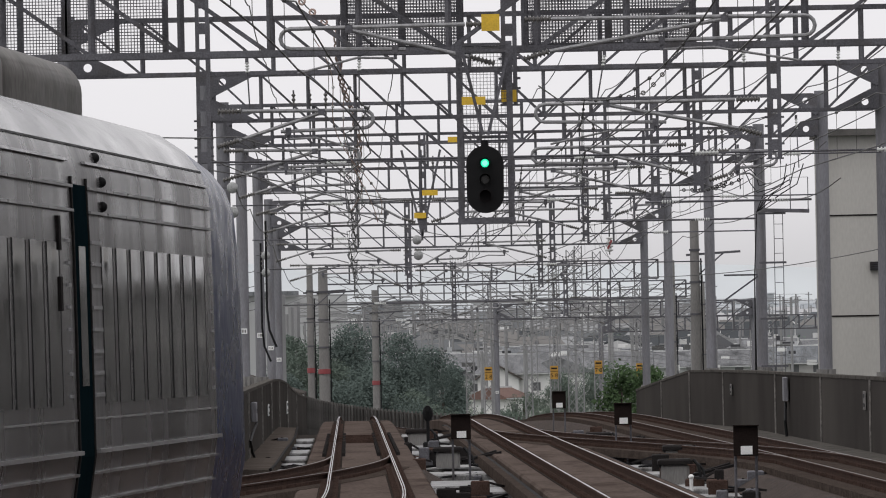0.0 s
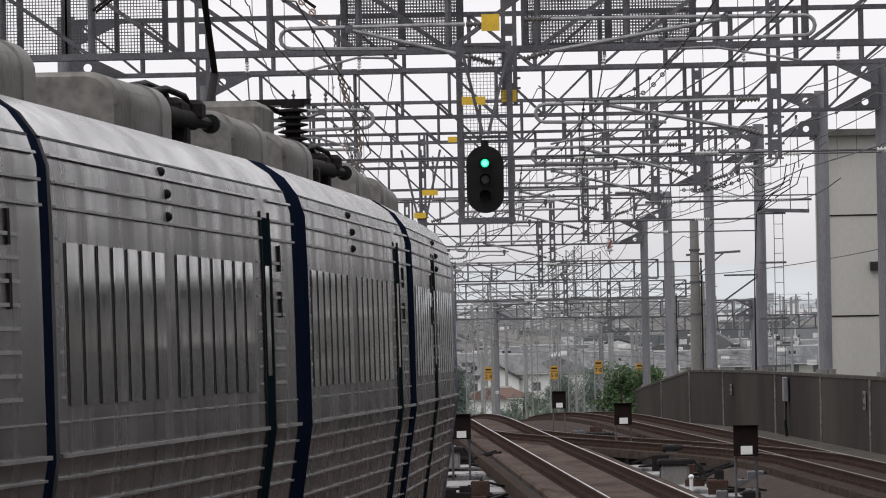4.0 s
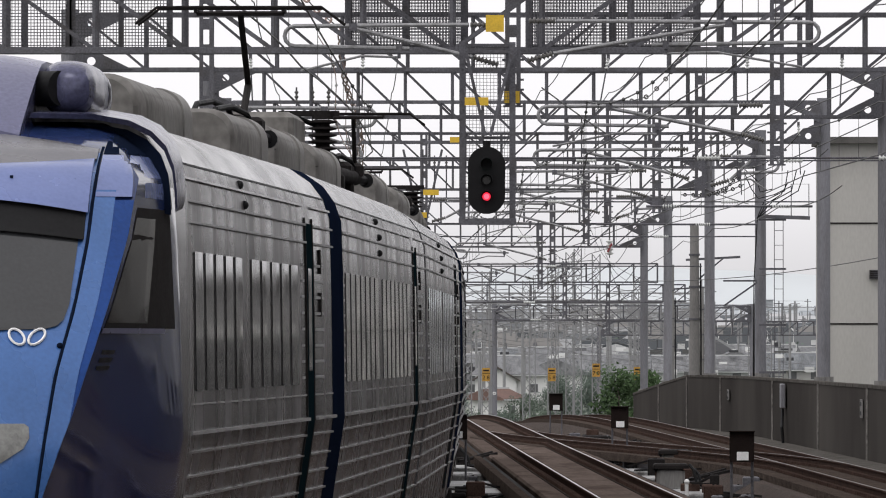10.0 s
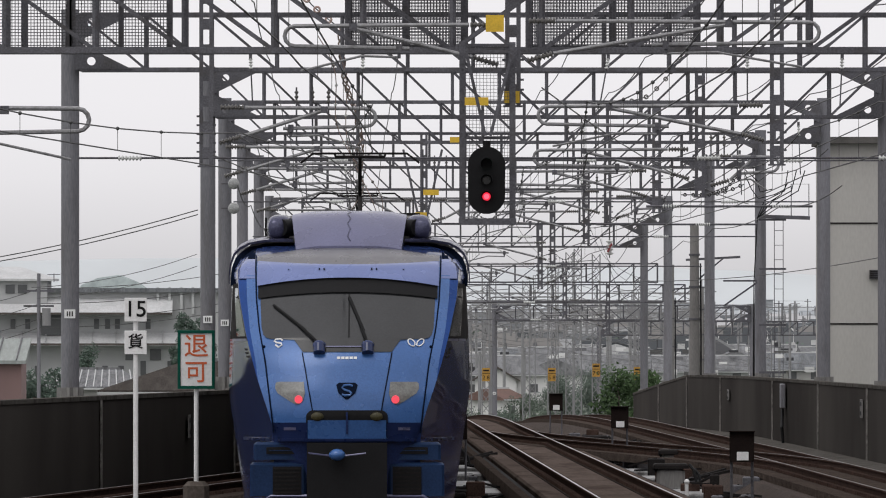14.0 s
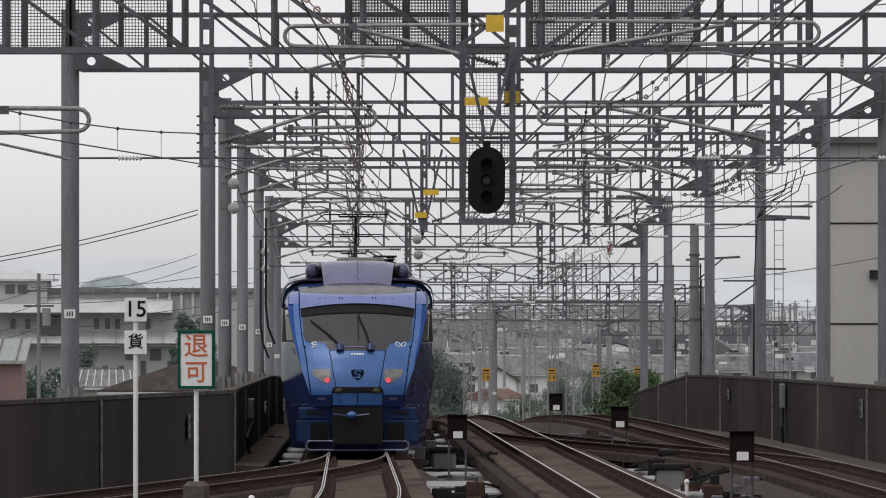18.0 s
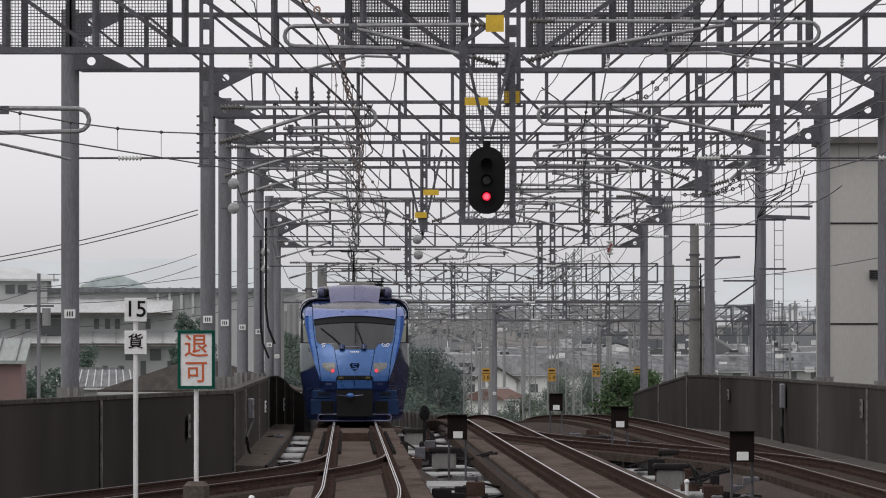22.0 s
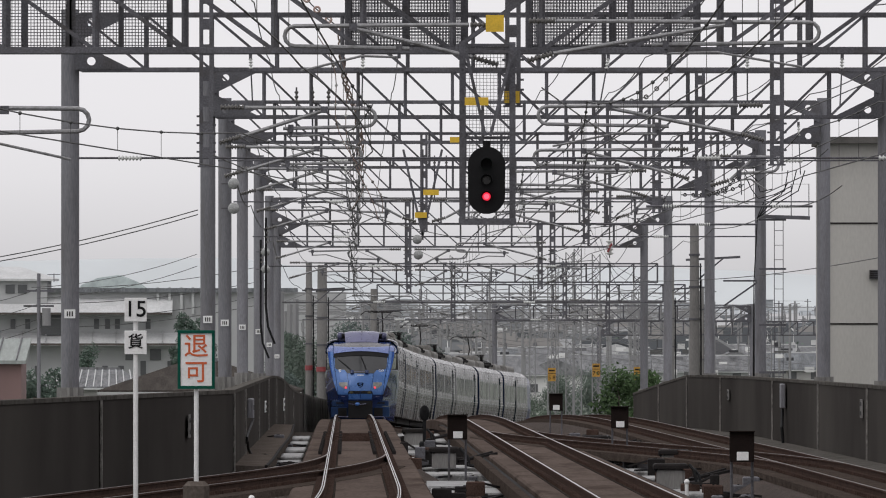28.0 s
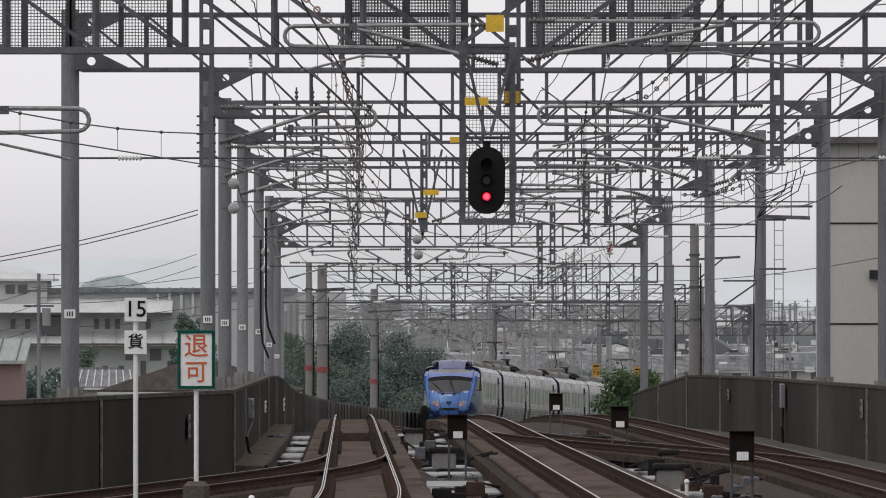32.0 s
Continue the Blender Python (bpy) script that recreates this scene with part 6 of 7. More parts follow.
def lattice_mast(x, y, z0, z1, w, board):
    t = thing("lattice_mast", "slender grey lattice mast in the yard" + (" with an orange board" if board else ""), "mast", "yard masts", at=Matrix.Translation((x, y, 0)))
    for sg in (-1, 1):
        part("leg", Shape().beam((sg * w / 2, 0, z0), (sg * w / 2, 0, z1), 0.055), HAZESTEEL, t)
    n = int((z1 - z0) / 0.6)
    for i in range(n):
        a, b = z0 + (z1 - z0) * i / n, z0 + (z1 - z0) * (i + 1) / n
        s = 1 if i % 2 else -1
        part("lacing_bar", Shape().beam((-s * w / 2, 0, a), (s * w / 2, 0, b), 0.045).beam((s * w / 2, 0.04, a), (-s * w / 2, 0.04, b), 0.045), HAZESTEEL, t)
    part("arm", Shape().beam((-1.6, 0, z1 - 1.0), (1.2, 0, z1 - 0.8), 0.06).beam((-1.4, 0, z1 - 1.7), (0, 0, z1 - 1.1), 0.05), HAZESTEEL, t)
    if board:
        bd = part("orange_board", Shape().box(0, -0.12, board, 0.5, 0.03, 0.85), AMBER, t, "orange board with black figures")
        part("bar", Shape().box(0, -0.14, board + 0.26, 0.38, 0.01, 0.1), UNDER, bd)
        part("line", Shape().box(0, -0.14, board + 0.07, 0.5, 0.01, 0.03), UNDER, bd)
        letters({2.75: "2 8", 6.95: "5 8"}.get(x, "7 8"), 0.36, "lettering", BLACK, bd, 0, -0.14, board - 0.2)
    return t


random.seed(11)
for x, y, top, board in ((2.75, 632, 3.5, -3.1), (6.95, 632, 4.0, -3.1), (9.85, 636, 4.6, -2.85), (12.6, 640, 3.2, -3.1), (5.9, 700, 3.0, 0), (8.6, 760, 4.2, 0), (9.4, 690, 5.2, 0), (8.95, 700, 5.0, 0),
                         (3.6, 720, 3.2, 0), (1.6, 640, 1.2, 0), (-1.4, 700, 2.4, 0), (7.4, 820, 2.4, 0), (14.0, 720, 2.2, 0), (16.5, 640, 3.0, 0), (19.0, 700, 1.5, 0), (22.5, 720, 1.0, 0), (25.0, 760, 0.6, 0)):
    lattice_mast(x, y, GROUND_Z, top, 0.5, board)


def far_portal(y, x0, x1, z):
    """A slim portal over the yard with hanging brackets and wires between."""
    t = thing("yard_portal", "slim distant portal with hanging brackets over the yard", "portal", "yard portals")
    part("beam", Shape().beam((x0, y, z), (x1, y, z), 0.09).beam((x0, y, z + 0.6), (x1, y, z + 0.6), 0.08), HAZESTEEL, t)
    n = int((x1 - x0) / 1.5)
    for i in range(n):
        a, b = x0 + (x1 - x0) * i / n, x0 + (x1 - x0) * (i + 1) / n
        part("lacing_bar", Shape().beam((a, y, z + 0.6 * (i % 2)), (b, y, z + 0.6 * ((i + 1) % 2)), 0.04), HAZESTEEL, t)
    for x in (x0, x1):
        part("leg", Shape().beam((x, y, GROUND_Z), (x, y, z + 0.7), 0.28), HAZESTEEL, t)
    rng = random.Random(int(y))
    for i in range(int((x1 - x0) / 3.6)):
        x = x0 + 1.5 + i * 3.6 + rng.uniform(-0.4, 0.4)
        part("hanger", Shape().beam((x, y, z - 1.6), (x, y, z), 0.12), HAZESTEEL, t)
        part("bracket", Shape().tube([(x, y, z - 0.6), (x + 1.9, y, z - 0.45), (x + 2.0, y, z - 0.7), (x + 0.6, y, z - 1.1), (x, y, z - 1.3)], 0.04, 5), HAZESTEEL, t)


for y, z in ((600, 1.5), (655, 1.0), (715, 0.6), (770, 0.0), (830, -0.4)):
    far_portal(y, -0.022 * y + far_bend(min(y, 640)) * 0.25, 0.026 * y, z)
yw = Shape()
for k in range(14):
    x = -10 + k * 2.6
    yw.tube([(x * 0.8, 560, 0.4 - 0.15 * (k % 3)), (x, 700, -0.6), (x * 1.2, 900, -2.2), (x * 1.4, 1100, -3.4)], 0.02, 4)
tagged(part("yard_wires", yw, WIRE), "many thin wires over the distant yard", "wires", kind="stuff")

# ---------- houses ----------
# house colours with the haze already mixed in
H_WALL = [material("hazy_white_wall", (0.42, 0.43, 0.43), 0.9, 0, 0.12, 0.3, 0), material("hazy_cream_wall", (0.36, 0.355, 0.345), 0.9, 0, 0.12, 0.3, 0),
          material("hazy_grey_wall", (0.36, 0.365, 0.37), 0.9, 0, 0.12, 0.3, 0)]
H_ROOF = [material("hazy_slate_roof", (0.165, 0.168, 0.175), 0.85, 0, 0.45, 0.6, 0, 4, (0.1, 0.1, 0.1), 0.4, (2, 1, 1), spec=0.1), material("hazy_blue_grey_roof", (0.15, 0.158, 0.168), 0.85, 0, 0.45, 0.6, 0, 4, (0.1, 0.1, 0.1), 0.4, (2, 1, 1), spec=0.1),
          material("hazy_brown_roof", (0.085, 0.074, 0.068), 0.85, 0, 0.45, 0.6, 0, 4, (0.1, 0.1, 0.1), 0.4, (2, 1, 1), spec=0.1)]
H_PALEROOF = material("pale_grey_tile_roof", (0.46, 0.465, 0.47), 0.8, 0, 0.15, 0.6, 0.1, 6, spec=0.1)
H_GLASS = material("dim_house_window", (0.075, 0.078, 0.082), 0.4, 0, 0.2, 1, 0)


def gable_roof(x, y, z, w, d, h, over, hip=0.0):
    """A pitched roof with its ridge along x, eaves at z."""
    a, b = w / 2 + over, d / 2 + over
    r = a - hip
    s = Shape()
    v = [(x - a, y - b, z), (x + a, y - b, z), (x + a, y + b, z), (x - a, y + b, z), (x - r, y, z + h), (x + r, y, z + h)]
    v += [(p[0], p[1], p[2] + 0.18) for p in v]
    s.add(v, [(0, 1, 2, 3), (6, 7, 11, 10), (8, 9, 10, 11), (7, 8, 11), (9, 6, 10), (0, 6, 7, 1), (1, 7, 8, 2), (2, 8, 9, 3), (3, 9, 6, 0)])
    return s


def house(x, y, w, d, h, roof_h, wall, roof, hip=0.0, turn=0, storeys=2, label="pale two-storey house with a dark tiled roof"):
    t = thing("house", label, "house", "houses below the line", at=pose(x, y, GROUND_Z, 0, 0, turn))
    part("wall", Shape().box(0, 0, h / 2, w, d, h), wall, t)
    if not hip and roof_h:
        g = Shape()
        for sx in (-1, 1):
            g.add([(sx * w / 2, -d / 2, h), (sx * w / 2, d / 2, h), (sx * w / 2, 0, h + roof_h * 0.9), (sx * (w / 2 - 0.2), -d / 2, h), (sx * (w / 2 - 0.2), d / 2, h), (sx * (w / 2 - 0.2), 0, h + roof_h * 0.9)],
                  [(0, 1, 2), (3, 5, 4), (0, 2, 5, 3), (1, 4, 5, 2), (0, 3, 4, 1)])
        part("gable", g, wall, t)
    part("roof", gable_roof(0, 0, h, w, d, roof_h, 0.6, hip), roof, t)
    if roof_h:
        reach = max(w / 2 + 0.6 - hip, 0.3)
        part("ridge_cap", Shape().beam((-reach, 0, h + roof_h + 0.2), (reach, 0, h + roof_h + 0.2), 0.2), H_PALEROOF if y > 900 else H_ROOF[0], t)
        part("gutter", Shape().beam((-w / 2 - 0.6, -d / 2 - 0.62, h + 0.05), (w / 2 + 0.6, -d / 2 - 0.62, h + 0.05), 0.12), H_WALL[0], t)
    n = max(int(w / 2.6), 1)
    for k in range(storeys):
        for i in range(n):
            wx = -w / 2 + (i + 0.5) * w / n
            wn_ = part("window", Shape().box(wx, -d / 2 - 0.02, h * (k + 0.55) / storeys, 1.1, 0.06, 1.0), H_GLASS, t)
            part("sill", Shape().box(wx, -d / 2 - 0.06, h * (k + 0.55) / storeys - 0.55, 1.25, 0.12, 0.08), wall, wn_)
    return t


# the long terraced block seen past the left parapet
t = thing("terraced_block", "long grey block with three tiers of tiled pent roofs", "apartment block")
part("wall", Shape().box(-30, 812, -4.4, 44, 14, 13.2), H_WALL[2], t)
for z0, z1, y0, x1 in ((-1.95, -1.05, 803.5, -21.6), (0.55, 1.75, 803.2, -22.0)):
    part("pent_roof", Shape().loft([[(x, 805.1, z1), (x, y0, z0), (x, y0, z0 - 0.2), (x, 805.1, z0 - 0.2)] for x in (-52, x1)]), H_PALEROOF, t)
for z, x1 in ((-1.95, -21.6), (0.55, -22.0)):
    part("gutter", Shape().beam((-52, 803.1, z - 0.1), (x1, 803.1, z - 0.1), 0.16), H_ROOF[2], t)
for i in range(9):
    part("roof_rib", Shape().beam((-38 + i * 1.9, 803.3, -1.85), (-38 + i * 1.9, 805.0, -0.98), 0.1), H_WALL[2], t)
for x in (-36.5, -30.2, -25.4, -23.4):
    part("window", Shape().box(x, 804.95, -2.9, 0.9, 0.1, 0.9), H_GLASS, t)
part("roof_slab", Shape().box(-24, 811, 2.35, 24, 13, 0.35), H_ROOF[1], t)
part("upper_storey", Shape().box(-37.2, 808.8, 2.1, 10, 9, 2.4), H_WALL[2], t)
part("upper_roof", gable_roof(-37.2, 809, 3.1, 10, 9, 1.0, 0.6, 3.0), H_PALEROOF, t)
for x in (-35.2, -34.2):
    part("window", Shape().box(x, 804.26, 2.45, 0.75, 0.1, 0.7), H_GLASS, t)
for x in (-35.0, -33.8, -28.2, -26.5, -27.3, -24.0):
    part("window", Shape().box(x, 804.95, -0.4, 0.4, 0.1, 0.8), H_GLASS, t)
for x in (-33.0, -27.5, -26.2, -22.2, -21.0, -24.4):
    part("window", Shape().box(x, 804.95, -4.2, 0.45, 0.1, 0.8 if x < -25 else 1.6), H_GLASS, t)
for i in range(5):
    part("balcony_post", Shape().box(-23.2 + i * 0.95, 804.8, 1.5, 0.22, 0.3, 2.2), H_WALL[0], t)
part("carport", Shape().box(-31.5, 804.6, -0.5, 2.4, 0.4, 1.6), H_GLASS, t)
# small roofs nearer the line
PINK = material("pinkish_render", (0.3, 0.25, 0.24), 0.9, 0, 0.15, 0.5, 0.05)
ROSE = material("rose_brown_render", (0.2, 0.13, 0.125), 0.9, 0, 0.2, 0.5, 0.05)
t = thing("shed", "small pinkish shed with a pale green metal roof", "shed")
part("wall", Shape().box(-20.6, 420, -5.9, 5.6, 5, 10.2), ROSE, t)
part("roof", Shape().loft([[(x, 417.2, -0.75), (x, 422.8, 0.15), (x, 422.8, 0.0), (x, 417.2, -0.9)] for x in (-24, -17.6)]), material("pale_green_metal_roof", (0.27, 0.29, 0.28), 0.8, 0, 0.2, 1, 0, stretch=(8, 1, 1), spec=0.1), t)
for k in range(8):
    part("batten", Shape().beam((-23.6 + k * 0.8, 417.2, -0.72), (-23.6 + k * 0.8, 422.8, 0.18), 0.05), GALV, t)
house(-22.3, 640, 5.6, 6, 6.9, 1.1, H_WALL[1], H_ROOF[0], 2.0, label="low pale house with a dark tile roof")
house(-10.5, 430, 7.6, 6, 8.72, 1.25, PINK, material("dark_weathered_tiles", (0.05, 0.044, 0.04), 0.85, 0, 0.4, 0.8, 0.2, 8, (0.075, 0.068, 0.062), 0.6, (3, 1, 1), spec=0.05), 3.7, 0, 2, "brown rendered house with a sloping dark roof")
rows = thing("roof_tiles", "rows of pale ridge tiles on a dark low roof", "roof tiles")
for k in range(11):
    x = -25.0 + k * 0.5
    part("tile_row", Shape().beam((x, 636.3, -3.9), (x + (-22.3 - x) * 0.12, 639.8, -2.86), 0.07), H_PALEROOF, rows)
t = thing("utility_pole", "wooden utility pole with crossarm and cables", "utility pole")
part("shaft", Shape().tube([(-18.6, 455, GROUND_Z), (-18.6, 455, 3.0)], 0.085, 10), POSTM, t)
for z in (2.2, 1.5):
    part("crossarm", Shape().beam((-19.3, 455, z), (-17.9, 455, z), 0.09), GALV, t)
part("transformer", Shape().tube([(-18.25, 455, 0.6), (-18.25, 455, 1.4)], 0.2, 10), HAZESTEEL, t)
part("antenna", Shape().beam((-17.9, 455, 2.6), (-17.9, 455, 3.0), 0.03).beam((-18.2, 455, 2.95), (-17.6, 455, 2.95), 0.03), GALV, t)
for z in (2.3, 1.6, 0.9, 0.5):
    cable([(-24, 455, z - 0.9), (-18.6, 455, z), (-8, 470, z + 1.2)], 0.016, "thin utility cable over the roofs", 8, 0.3)

random.seed(21)
# houses of the near town
for x, y, w, rh, k in ((4.2, 1290, 11, 2.2, 0), (-2.5, 1330, 8, 1.8, 1), (15.5, 1310, 10, 2.4, 2), (21.5, 1270, 9, 2.0, 0), (27, 1340, 10, 2.3, 1), (34, 1300, 12, 2.0, 0),
                       (9.5, 1400, 9, 2.0, 1), (40, 1360, 12, 2.0, 2), (-12, 1340, 10, 2.0, 1), (-20, 1320, 10, 2.2, 0), (48, 1320, 12, 2.2, 1), (56, 1380, 12, 2.2, 0), (30, 1440, 11, 2.2, 1), (20, 1480, 10, 2.2, 0), (46, 1460, 11, 2.2, 2)):
    house(x, y, w, 8, random.uniform(2.7, 3.4), rh, H_WALL[k % 2], H_ROOF[k % 2], random.choice((0, 0, 2.5)), random.choice((0, 0, 90, 12)))
WHITEWALL = material("bright_white_wall", (0.62, 0.62, 0.61), 0.8, 0, 0.08, 1, 0)
big = house(8.0, 1180, 8.2, 8, -7.7 - GROUND_Z, 2.2, WHITEWALL, H_ROOF[0], 2.6, 0, 1, "white house with a wide grey hipped roof and front gable")
zb = -8.2 - GROUND_Z
part("gable_wall", Shape().loft([[(-4.2, y, 0), (0.7, y, 0), (0.7, y, zb), (-1.75, y, zb + 1.5), (-4.2, y, zb)] for y in (-6.0, -4.0)]), WHITEWALL, big)
for sx in (-1, 1):
    part("gable_roof", Shape().loft([[(-1.75, y, zb + 1.55), (-1.75 + sx * 2.9, y, zb - 0.2), (-1.75 + sx * 2.9, y, zb), (-1.75, y, zb + 1.75)] for y in (-6.6, -2.0)]), H_ROOF[2], big)
house(13.6, 1210, 6.0, 8, -7.9 - GROUND_Z, 1.9, WHITEWALL, H_ROOF[0], 0, 90, 1, "white gabled house with a dark roof")
house(5.3, 1000, 3.4, 4, -8.7 - GROUND_Z, 1.0, WHITEWALL, material("red_brown_tiles", (0.15, 0.1, 0.088), 0.85, 0, 0.2, 0.6, 0.1, 6, spec=0.05), 0, 55, 1, "small house with a red-brown tiled roof")


# the rest of the town as far as the hills
def island_material(name, cols, rough=0.9):
    m = bpy.data.materials.new(name)
    m.use_nodes = True
    n, l = m.node_tree.nodes, m.node_tree.links
    g, r = n.new("ShaderNodeNewGeometry"), n.new("ShaderNodeValToRGB")
    r.color_ramp.interpolation = "CONSTANT"
    while len(r.color_ramp.elements) < len(cols):
        r.color_ramp.elements.new(0.5)
    for i, c in enumerate(cols):
        r.color_ramp.elements[i].position = i / len(cols)
        r.color_ramp.elements[i].color = (*c, 1)
    l.new(g.outputs["Random Per Island"], r.inputs["Fac"])
    l.new(r.outputs["Color"], n["Principled BSDF"].inputs["Base Color"])
    n["Principled BSDF"].inputs["Roughness"].default_value = rough
    n["Principled BSDF"].inputs["Specular IOR Level"].default_value = 0.05
    return m


# each farther band is paler and bluer: distance haze mixed into its colours
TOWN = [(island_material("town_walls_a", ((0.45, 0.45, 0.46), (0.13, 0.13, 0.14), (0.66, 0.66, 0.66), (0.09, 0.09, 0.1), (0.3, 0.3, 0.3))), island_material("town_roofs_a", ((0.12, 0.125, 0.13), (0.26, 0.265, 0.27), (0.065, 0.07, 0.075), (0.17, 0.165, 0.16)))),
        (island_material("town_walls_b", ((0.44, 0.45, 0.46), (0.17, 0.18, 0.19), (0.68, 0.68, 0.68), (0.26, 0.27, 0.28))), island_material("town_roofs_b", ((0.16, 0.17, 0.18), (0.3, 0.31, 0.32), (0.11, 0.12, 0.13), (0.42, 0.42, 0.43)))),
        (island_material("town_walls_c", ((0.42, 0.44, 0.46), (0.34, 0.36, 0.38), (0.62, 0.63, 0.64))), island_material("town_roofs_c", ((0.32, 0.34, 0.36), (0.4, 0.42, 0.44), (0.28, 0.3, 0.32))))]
rng = random.Random(5)
for band, (ya, yb) in enumerate(((1420, 2100), (2100, 3100), (3100, 4700))):
    walls, roofs = Shape(), Shape()
    y = ya
    while y < yb:
        half = y * 0.05 + 30
        x = -half
        while x < half:
            w = rng.uniform(7, 14) if band == 0 else rng.uniform(6, 12)
            if rng.random() < 0.88:
                h, rh, d = rng.uniform(2.4, 5.0), rng.uniform(1.4, 2.8), rng.uniform(6, 9)
                if rng.random() < 0.012:
                    h, rh = rng.uniform(7, 11), 0.3
                yy = y + rng.uniform(-15, 15)
                walls.box(x + w / 2, yy, GROUND_Z + h / 2, w, d, h)
                if rng.random() < 0.4:
                    g = gable_roof(0, 0, GROUND_Z + h, d, w, rh, 0.4, 0)
                    roofs.add([(x + w / 2 - q[1], yy + q[0], q[2]) for q in g.v], g.f)
                    walls.loft([[(x, yy + e, GROUND_Z + h), (x + w, yy + e, GROUND_Z + h), (x + w / 2, yy + e, GROUND_Z + h + rh * 0.92)] for e in (-d / 2 - 0.45, d / 2)])
                else:
                    g = gable_roof(x + w / 2, yy, GROUND_Z + h, w, d, rh, 0.4, rng.choice((0, 2.0)))
                    roofs.add(g.v, g.f)
            x += w + rng.uniform(0.5, 6)
        y += rng.uniform(20, 34)
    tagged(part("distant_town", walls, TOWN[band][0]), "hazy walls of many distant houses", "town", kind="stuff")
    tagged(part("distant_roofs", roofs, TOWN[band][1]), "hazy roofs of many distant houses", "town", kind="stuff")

# dormers, tanks, antennas and pale sheds that speckle the roofs
bits = Shape()
for i in range(2600):
    y = rng.uniform(1260, 3000)
    x = rng.uniform(-0.05, 0.055) * y
    z = GROUND_Z + rng.uniform(2.4, 6.2)
    w, h = rng.uniform(0.3, 2.2), rng.uniform(0.15, 0.6)
    bits.box(x, y, z, w, 1.0, h * 1.3)
    if i % 4 == 0:
        bits.beam((x, y, z), (x, y, z + rng.uniform(1, 2.5)), 0.09)
tagged(part("rooftop_clutter", bits, island_material("pale_and_dark_clutter", ((0.65, 0.65, 0.65), (0.1, 0.1, 0.1), (0.35, 0.36, 0.37), (0.06, 0.06, 0.065), (0.5, 0.5, 0.5), (0.16, 0.16, 0.17)))),
       "speckle of dormers, tanks and antennas over distant roofs", "rooftop clutter", kind="stuff")

# poles, wires and garden trees scattered through the town
poles, clumps = Shape(), Shape()
for i in range(280):
    y = rng.uniform(900, 2600)
    x = rng.uniform(-0.05, 0.055) * y
    top = GROUND_Z + rng.uniform(7, 12)
    poles.beam((x, y, GROUND_Z), (x, y, top), 0.22)
    poles.beam((x - 0.9, y, top - 0.6), (x + 0.9, y, top - 0.6), 0.14)
    if i % 3 == 0:
        poles.beam((x, y, top - 0.5), (x + rng.uniform(-25, 25), y + rng.uniform(-10, 40), top - rng.uniform(0.4, 1.5)), 0.07)
for i in range(260):
    y = rng.uniform(1450, 3200)
    x = rng.uniform(-0.05, 0.055) * y
    r = rng.uniform(1.2, 3.0)
    for k in range(150):
        d = Vector((rng.gauss(0, 1), rng.gauss(0, 1), rng.gauss(0, 1))).normalized() * r * rng.uniform(0.5, 1.1)
        c = Vector((x, y, GROUND_Z + r * 1.2)) + Vector((d.x, d.y, d.z * 1.1))
        a = Vector((rng.gauss(0, 1), rng.gauss(0, 1), rng.gauss(0, 1))).normalized()
        b = a.orthogonal().normalized()
        clumps.add([c - a * 0.3, c + b * 0.24, c + a * 0.3, c - b * 0.24], [(0, 1, 2, 3)])
tagged(part("distant_poles", poles, HAZESTEEL), "many thin poles and wires over the distant roofs", "poles", kind="stuff")
# the garden green is greyed to paint in the haze
tagged(part("distant_greenery", clumps, material("hazy_garden_green", (0.13, 0.16, 0.14), 0.9, 0, 0.3, 0.2, 0, spec=0.0)), "hazy garden trees among distant houses", "trees", kind="stuff")

# hills on the horizon, their haze painted as a pale blue-grey
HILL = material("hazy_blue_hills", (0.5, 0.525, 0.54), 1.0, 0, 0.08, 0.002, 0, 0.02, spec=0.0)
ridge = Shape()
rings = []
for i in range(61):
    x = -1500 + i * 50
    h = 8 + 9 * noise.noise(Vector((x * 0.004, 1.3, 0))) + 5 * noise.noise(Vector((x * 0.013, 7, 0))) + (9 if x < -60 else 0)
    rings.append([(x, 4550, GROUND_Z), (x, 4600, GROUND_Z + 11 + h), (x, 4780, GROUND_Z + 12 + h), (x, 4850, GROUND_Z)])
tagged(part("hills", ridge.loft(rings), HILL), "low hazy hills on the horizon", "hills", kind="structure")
# knoll whose wood colour is paled in place of haze
knoll = [[(x, y, GROUND_Z), (x, y + 6, GROUND_Z + 8 + h), (x, y + 30, GROUND_Z + 8 + h), (x, y + 40, GROUND_Z)] for x, y, h in
         ((-92, 2400, 0), (-88, 2400, 7.2), (-84, 2400, 8.9), (-79, 2400, 9.6), (-75, 2400, 8.0), (-72, 2400, 6.0), (-68, 2400, 0))]
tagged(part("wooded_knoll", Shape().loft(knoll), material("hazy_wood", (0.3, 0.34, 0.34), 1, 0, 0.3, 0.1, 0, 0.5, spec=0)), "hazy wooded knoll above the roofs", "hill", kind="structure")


# ---------- trees ----------
def leaf_material(name, col):
    m = material(name, col, 0.8, 0, 0.35, 0.5, 0, 3, spec=0.0)
    return m


# leaf greens, all but the fresh one, are lightened to hold distance haze
DARKLEAF = leaf_material("hazed_dark_leaves", (0.095, 0.12, 0.11))
MIDLEAF = leaf_material("hazed_mid_leaves", (0.1, 0.125, 0.105))
BRIGHTLEAF = leaf_material("fresh_green_leaves", (0.058, 0.09, 0.044))
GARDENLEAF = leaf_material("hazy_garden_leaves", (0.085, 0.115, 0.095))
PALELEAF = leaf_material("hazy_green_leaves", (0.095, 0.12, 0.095))
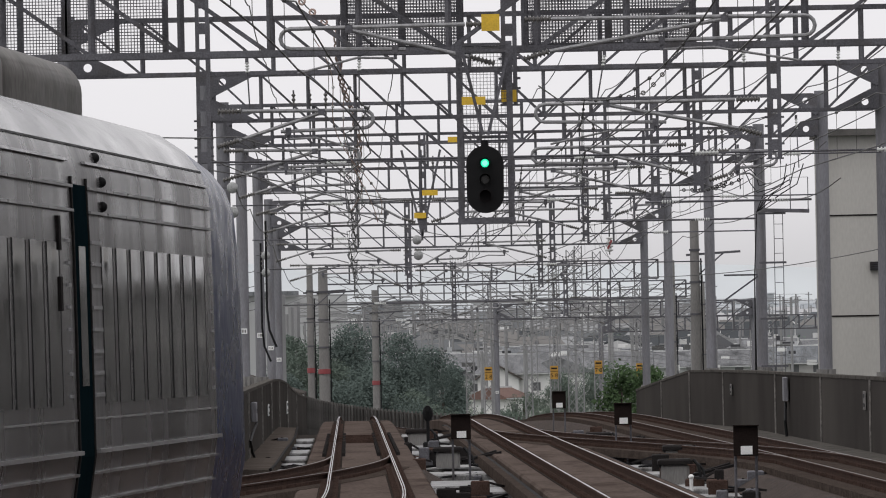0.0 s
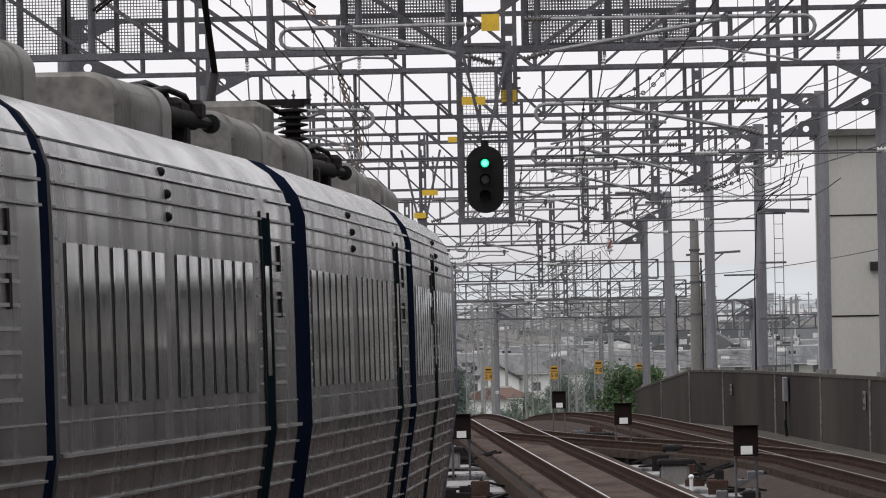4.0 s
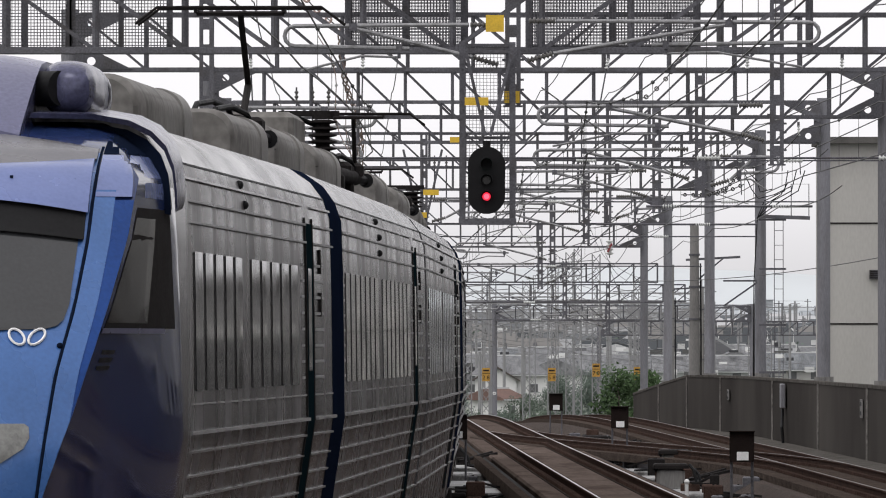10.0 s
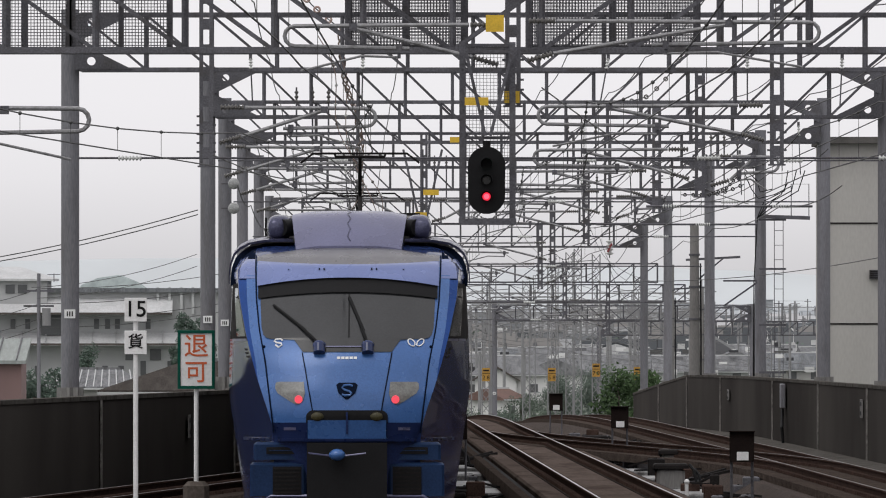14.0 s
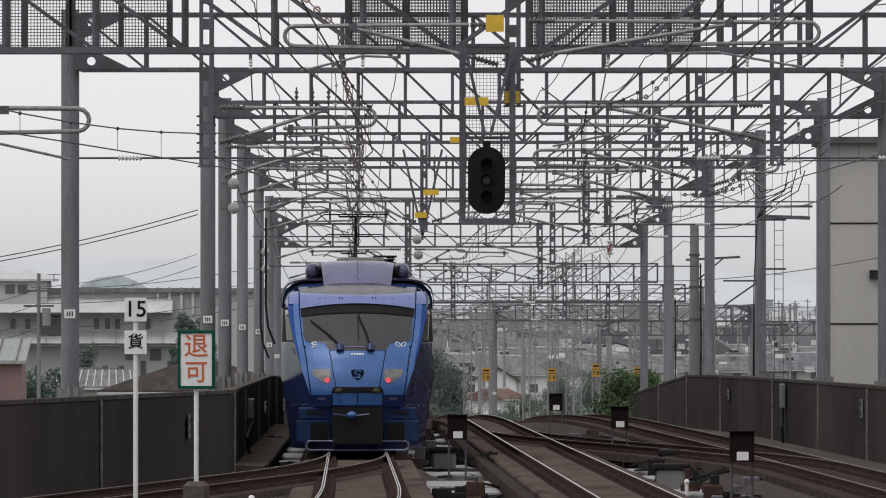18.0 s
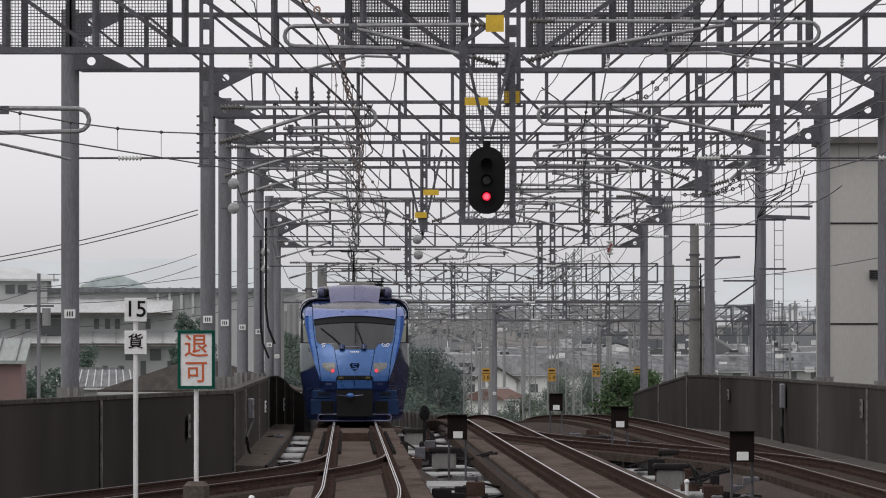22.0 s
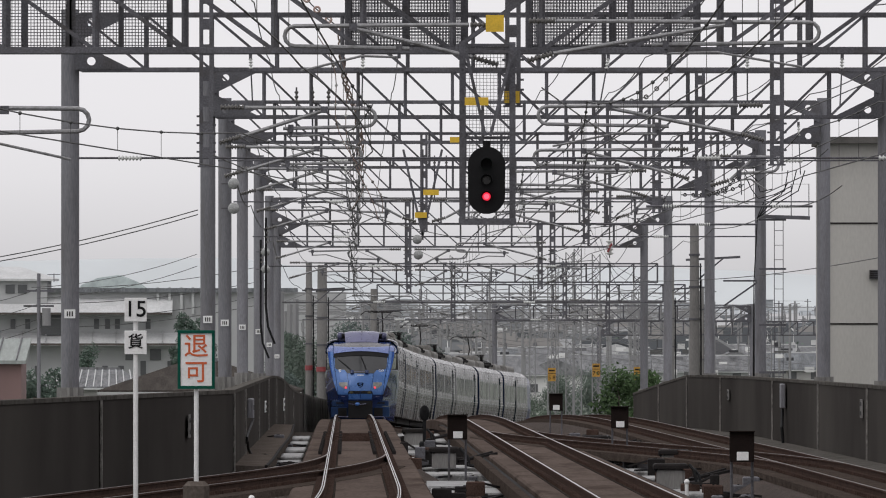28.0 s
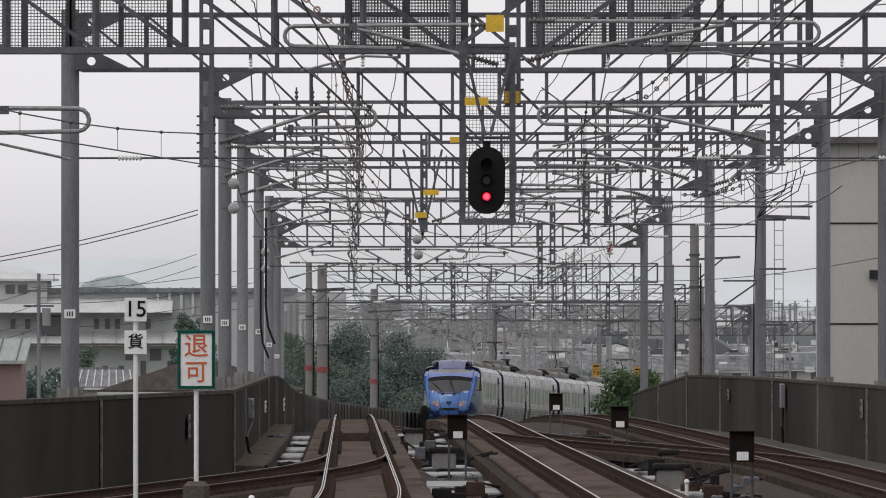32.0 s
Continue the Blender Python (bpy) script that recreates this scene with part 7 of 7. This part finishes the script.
WHITEFLOWER = leaf_material("white_blossom", (0.6, 0.6, 0.55))
BARK = material("dark_bark", (0.06, 0.05, 0.042), 0.9, 0, 0.3, 3, 0.4)


def tree(x, y, h, r, crown_h, leaf, seed, n=900, size=0.16, label="leafy dark green tree beyond the fence"):
    rng = random.Random(seed)
    t = thing("tree", label, "tree", at=Matrix.Translation((x, y, GROUND_Z)))
    trunk = Shape().tube([(0, 0, 0), (0.1, 0, h * 0.4), (-0.05, 0.1, h * 0.8)], 0.22, 8, r2=0.08)
    part("trunk", trunk, BARK, t)
    lobes = []
    for i in range(16):
        a, f = rng.uniform(0, 6.28), rng.random()
        zc = h - r * 0.3 - (crown_h - r * 0.4) * f
        rr = r * math.sqrt(rng.random()) * (0.35 + 0.55 * min(1, f * 2.2))
        lobes.append((rr * math.cos(a), rr * math.sin(a), zc, r * rng.uniform(0.3, 0.5)))
        if i % 2:
            part("limb", Shape().tube([(0, 0, h * 0.35), (rr * math.cos(a) * 0.6, rr * math.sin(a) * 0.6, zc - 0.6), (rr * math.cos(a), rr * math.sin(a), zc)], 0.07, 5, r2=0.02), BARK, t)
    crown = Shape()
    for i in range(n):
        lx, ly, lz, lr = rng.choice(lobes)
        d = Vector((rng.gauss(0, 1), rng.gauss(0, 1), rng.gauss(0, 1))).normalized() * lr * rng.uniform(0.5, 1.15)
        c = Vector((lx, ly, lz)) + d
        u = Vector((rng.gauss(0, 1), rng.gauss(0, 1), rng.gauss(0, 1))).normalized()
        v = u.orthogonal().normalized()
        k = size * rng.uniform(0.6, 1.5)
        crown.add([c - u * k, c + v * k * 0.5, c + u * k, c - v * k * 0.5], [(0, 1, 2, 3)])
    part("crown", crown, leaf, t)
    return t


for i, (x, y, h, r) in enumerate(((-8.0, 640, 9.4, 3.0), (-5.6, 650, 10.2, 3.0), (-3.6, 640, 9.6, 2.8), (-1.6, 660, 8.6, 2.6), (-10.6, 650, 9.6, 2.6), (-0.2, 690, 7.4, 2.2), (-7.0, 605, 7.2, 2.8),
                                   (-4.2, 610, 7.4, 2.8), (-2.0, 615, 6.6, 2.4), (-9.6, 610, 7.4, 2.6))):
    tree(x, y, h + 1.0, r * 1.1, h * 0.95, DARKLEAF if i % 4 else MIDLEAF, 60 + i, 24000, 0.075)
tree(7.95, 430, 9.75, 1.45, 4.0, BRIGHTLEAF, 80, 4200, 0.075, "bright green leafy tree beside the viaduct")
tree(9.2, 445, 9.9, 1.4, 4.0, BRIGHTLEAF, 81, 3500, 0.075, "bright green leafy tree beside the viaduct")
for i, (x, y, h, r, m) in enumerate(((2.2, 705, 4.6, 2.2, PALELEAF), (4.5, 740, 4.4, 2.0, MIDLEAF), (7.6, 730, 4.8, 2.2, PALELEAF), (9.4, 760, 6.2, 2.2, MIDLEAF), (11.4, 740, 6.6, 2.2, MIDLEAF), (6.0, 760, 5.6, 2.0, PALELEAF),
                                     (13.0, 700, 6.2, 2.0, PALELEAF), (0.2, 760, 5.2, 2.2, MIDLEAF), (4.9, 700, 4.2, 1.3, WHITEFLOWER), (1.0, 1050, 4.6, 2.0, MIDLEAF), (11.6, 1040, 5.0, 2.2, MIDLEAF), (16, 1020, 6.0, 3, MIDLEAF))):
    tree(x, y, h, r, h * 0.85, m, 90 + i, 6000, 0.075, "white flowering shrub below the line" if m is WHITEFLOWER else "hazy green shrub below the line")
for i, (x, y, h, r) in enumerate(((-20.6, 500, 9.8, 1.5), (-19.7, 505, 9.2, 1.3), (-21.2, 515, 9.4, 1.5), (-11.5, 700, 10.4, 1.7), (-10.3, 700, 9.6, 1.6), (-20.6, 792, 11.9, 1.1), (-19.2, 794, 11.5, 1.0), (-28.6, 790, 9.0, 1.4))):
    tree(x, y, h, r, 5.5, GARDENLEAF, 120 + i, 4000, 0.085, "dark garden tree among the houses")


# ---------- what moves ----------
# an added black disc covers each lit signal lens while that lamp is out


def shutter_pose(z, angle):
    """The disc moves straight through the backboard to hide behind it."""
    return pose(0, 0.03 if angle else -0.056, z)


def motions():
    for ob, i in TRAIN:
        walk(ob, [(s, coach_pose(tail_y(s) + PITCH / 2 + 0.5 + i * PITCH, i == 6)) for s in steps(0, 32, 64)])
    walk(shutter_green, [(s, shutter_pose(5.23, a)) for s, a in ((0, 1), (8.7, 1), (8.8, 0), (32, 0))])
    rows = [(0, 0), (8.7, 0), (8.8, 1)]
    for off, on in ((11.83, 12.55), (17.58, 18.6), (23.75, 24.8), (30.2, 31.15)):
        rows += [(off - 0.04, 1), (off, 0), (on, 0), (on + 0.04, 1)]
    walk(shutter_red, [(s, shutter_pose(4.71, a)) for s, a in rows + [(32, 1)]])


motions()
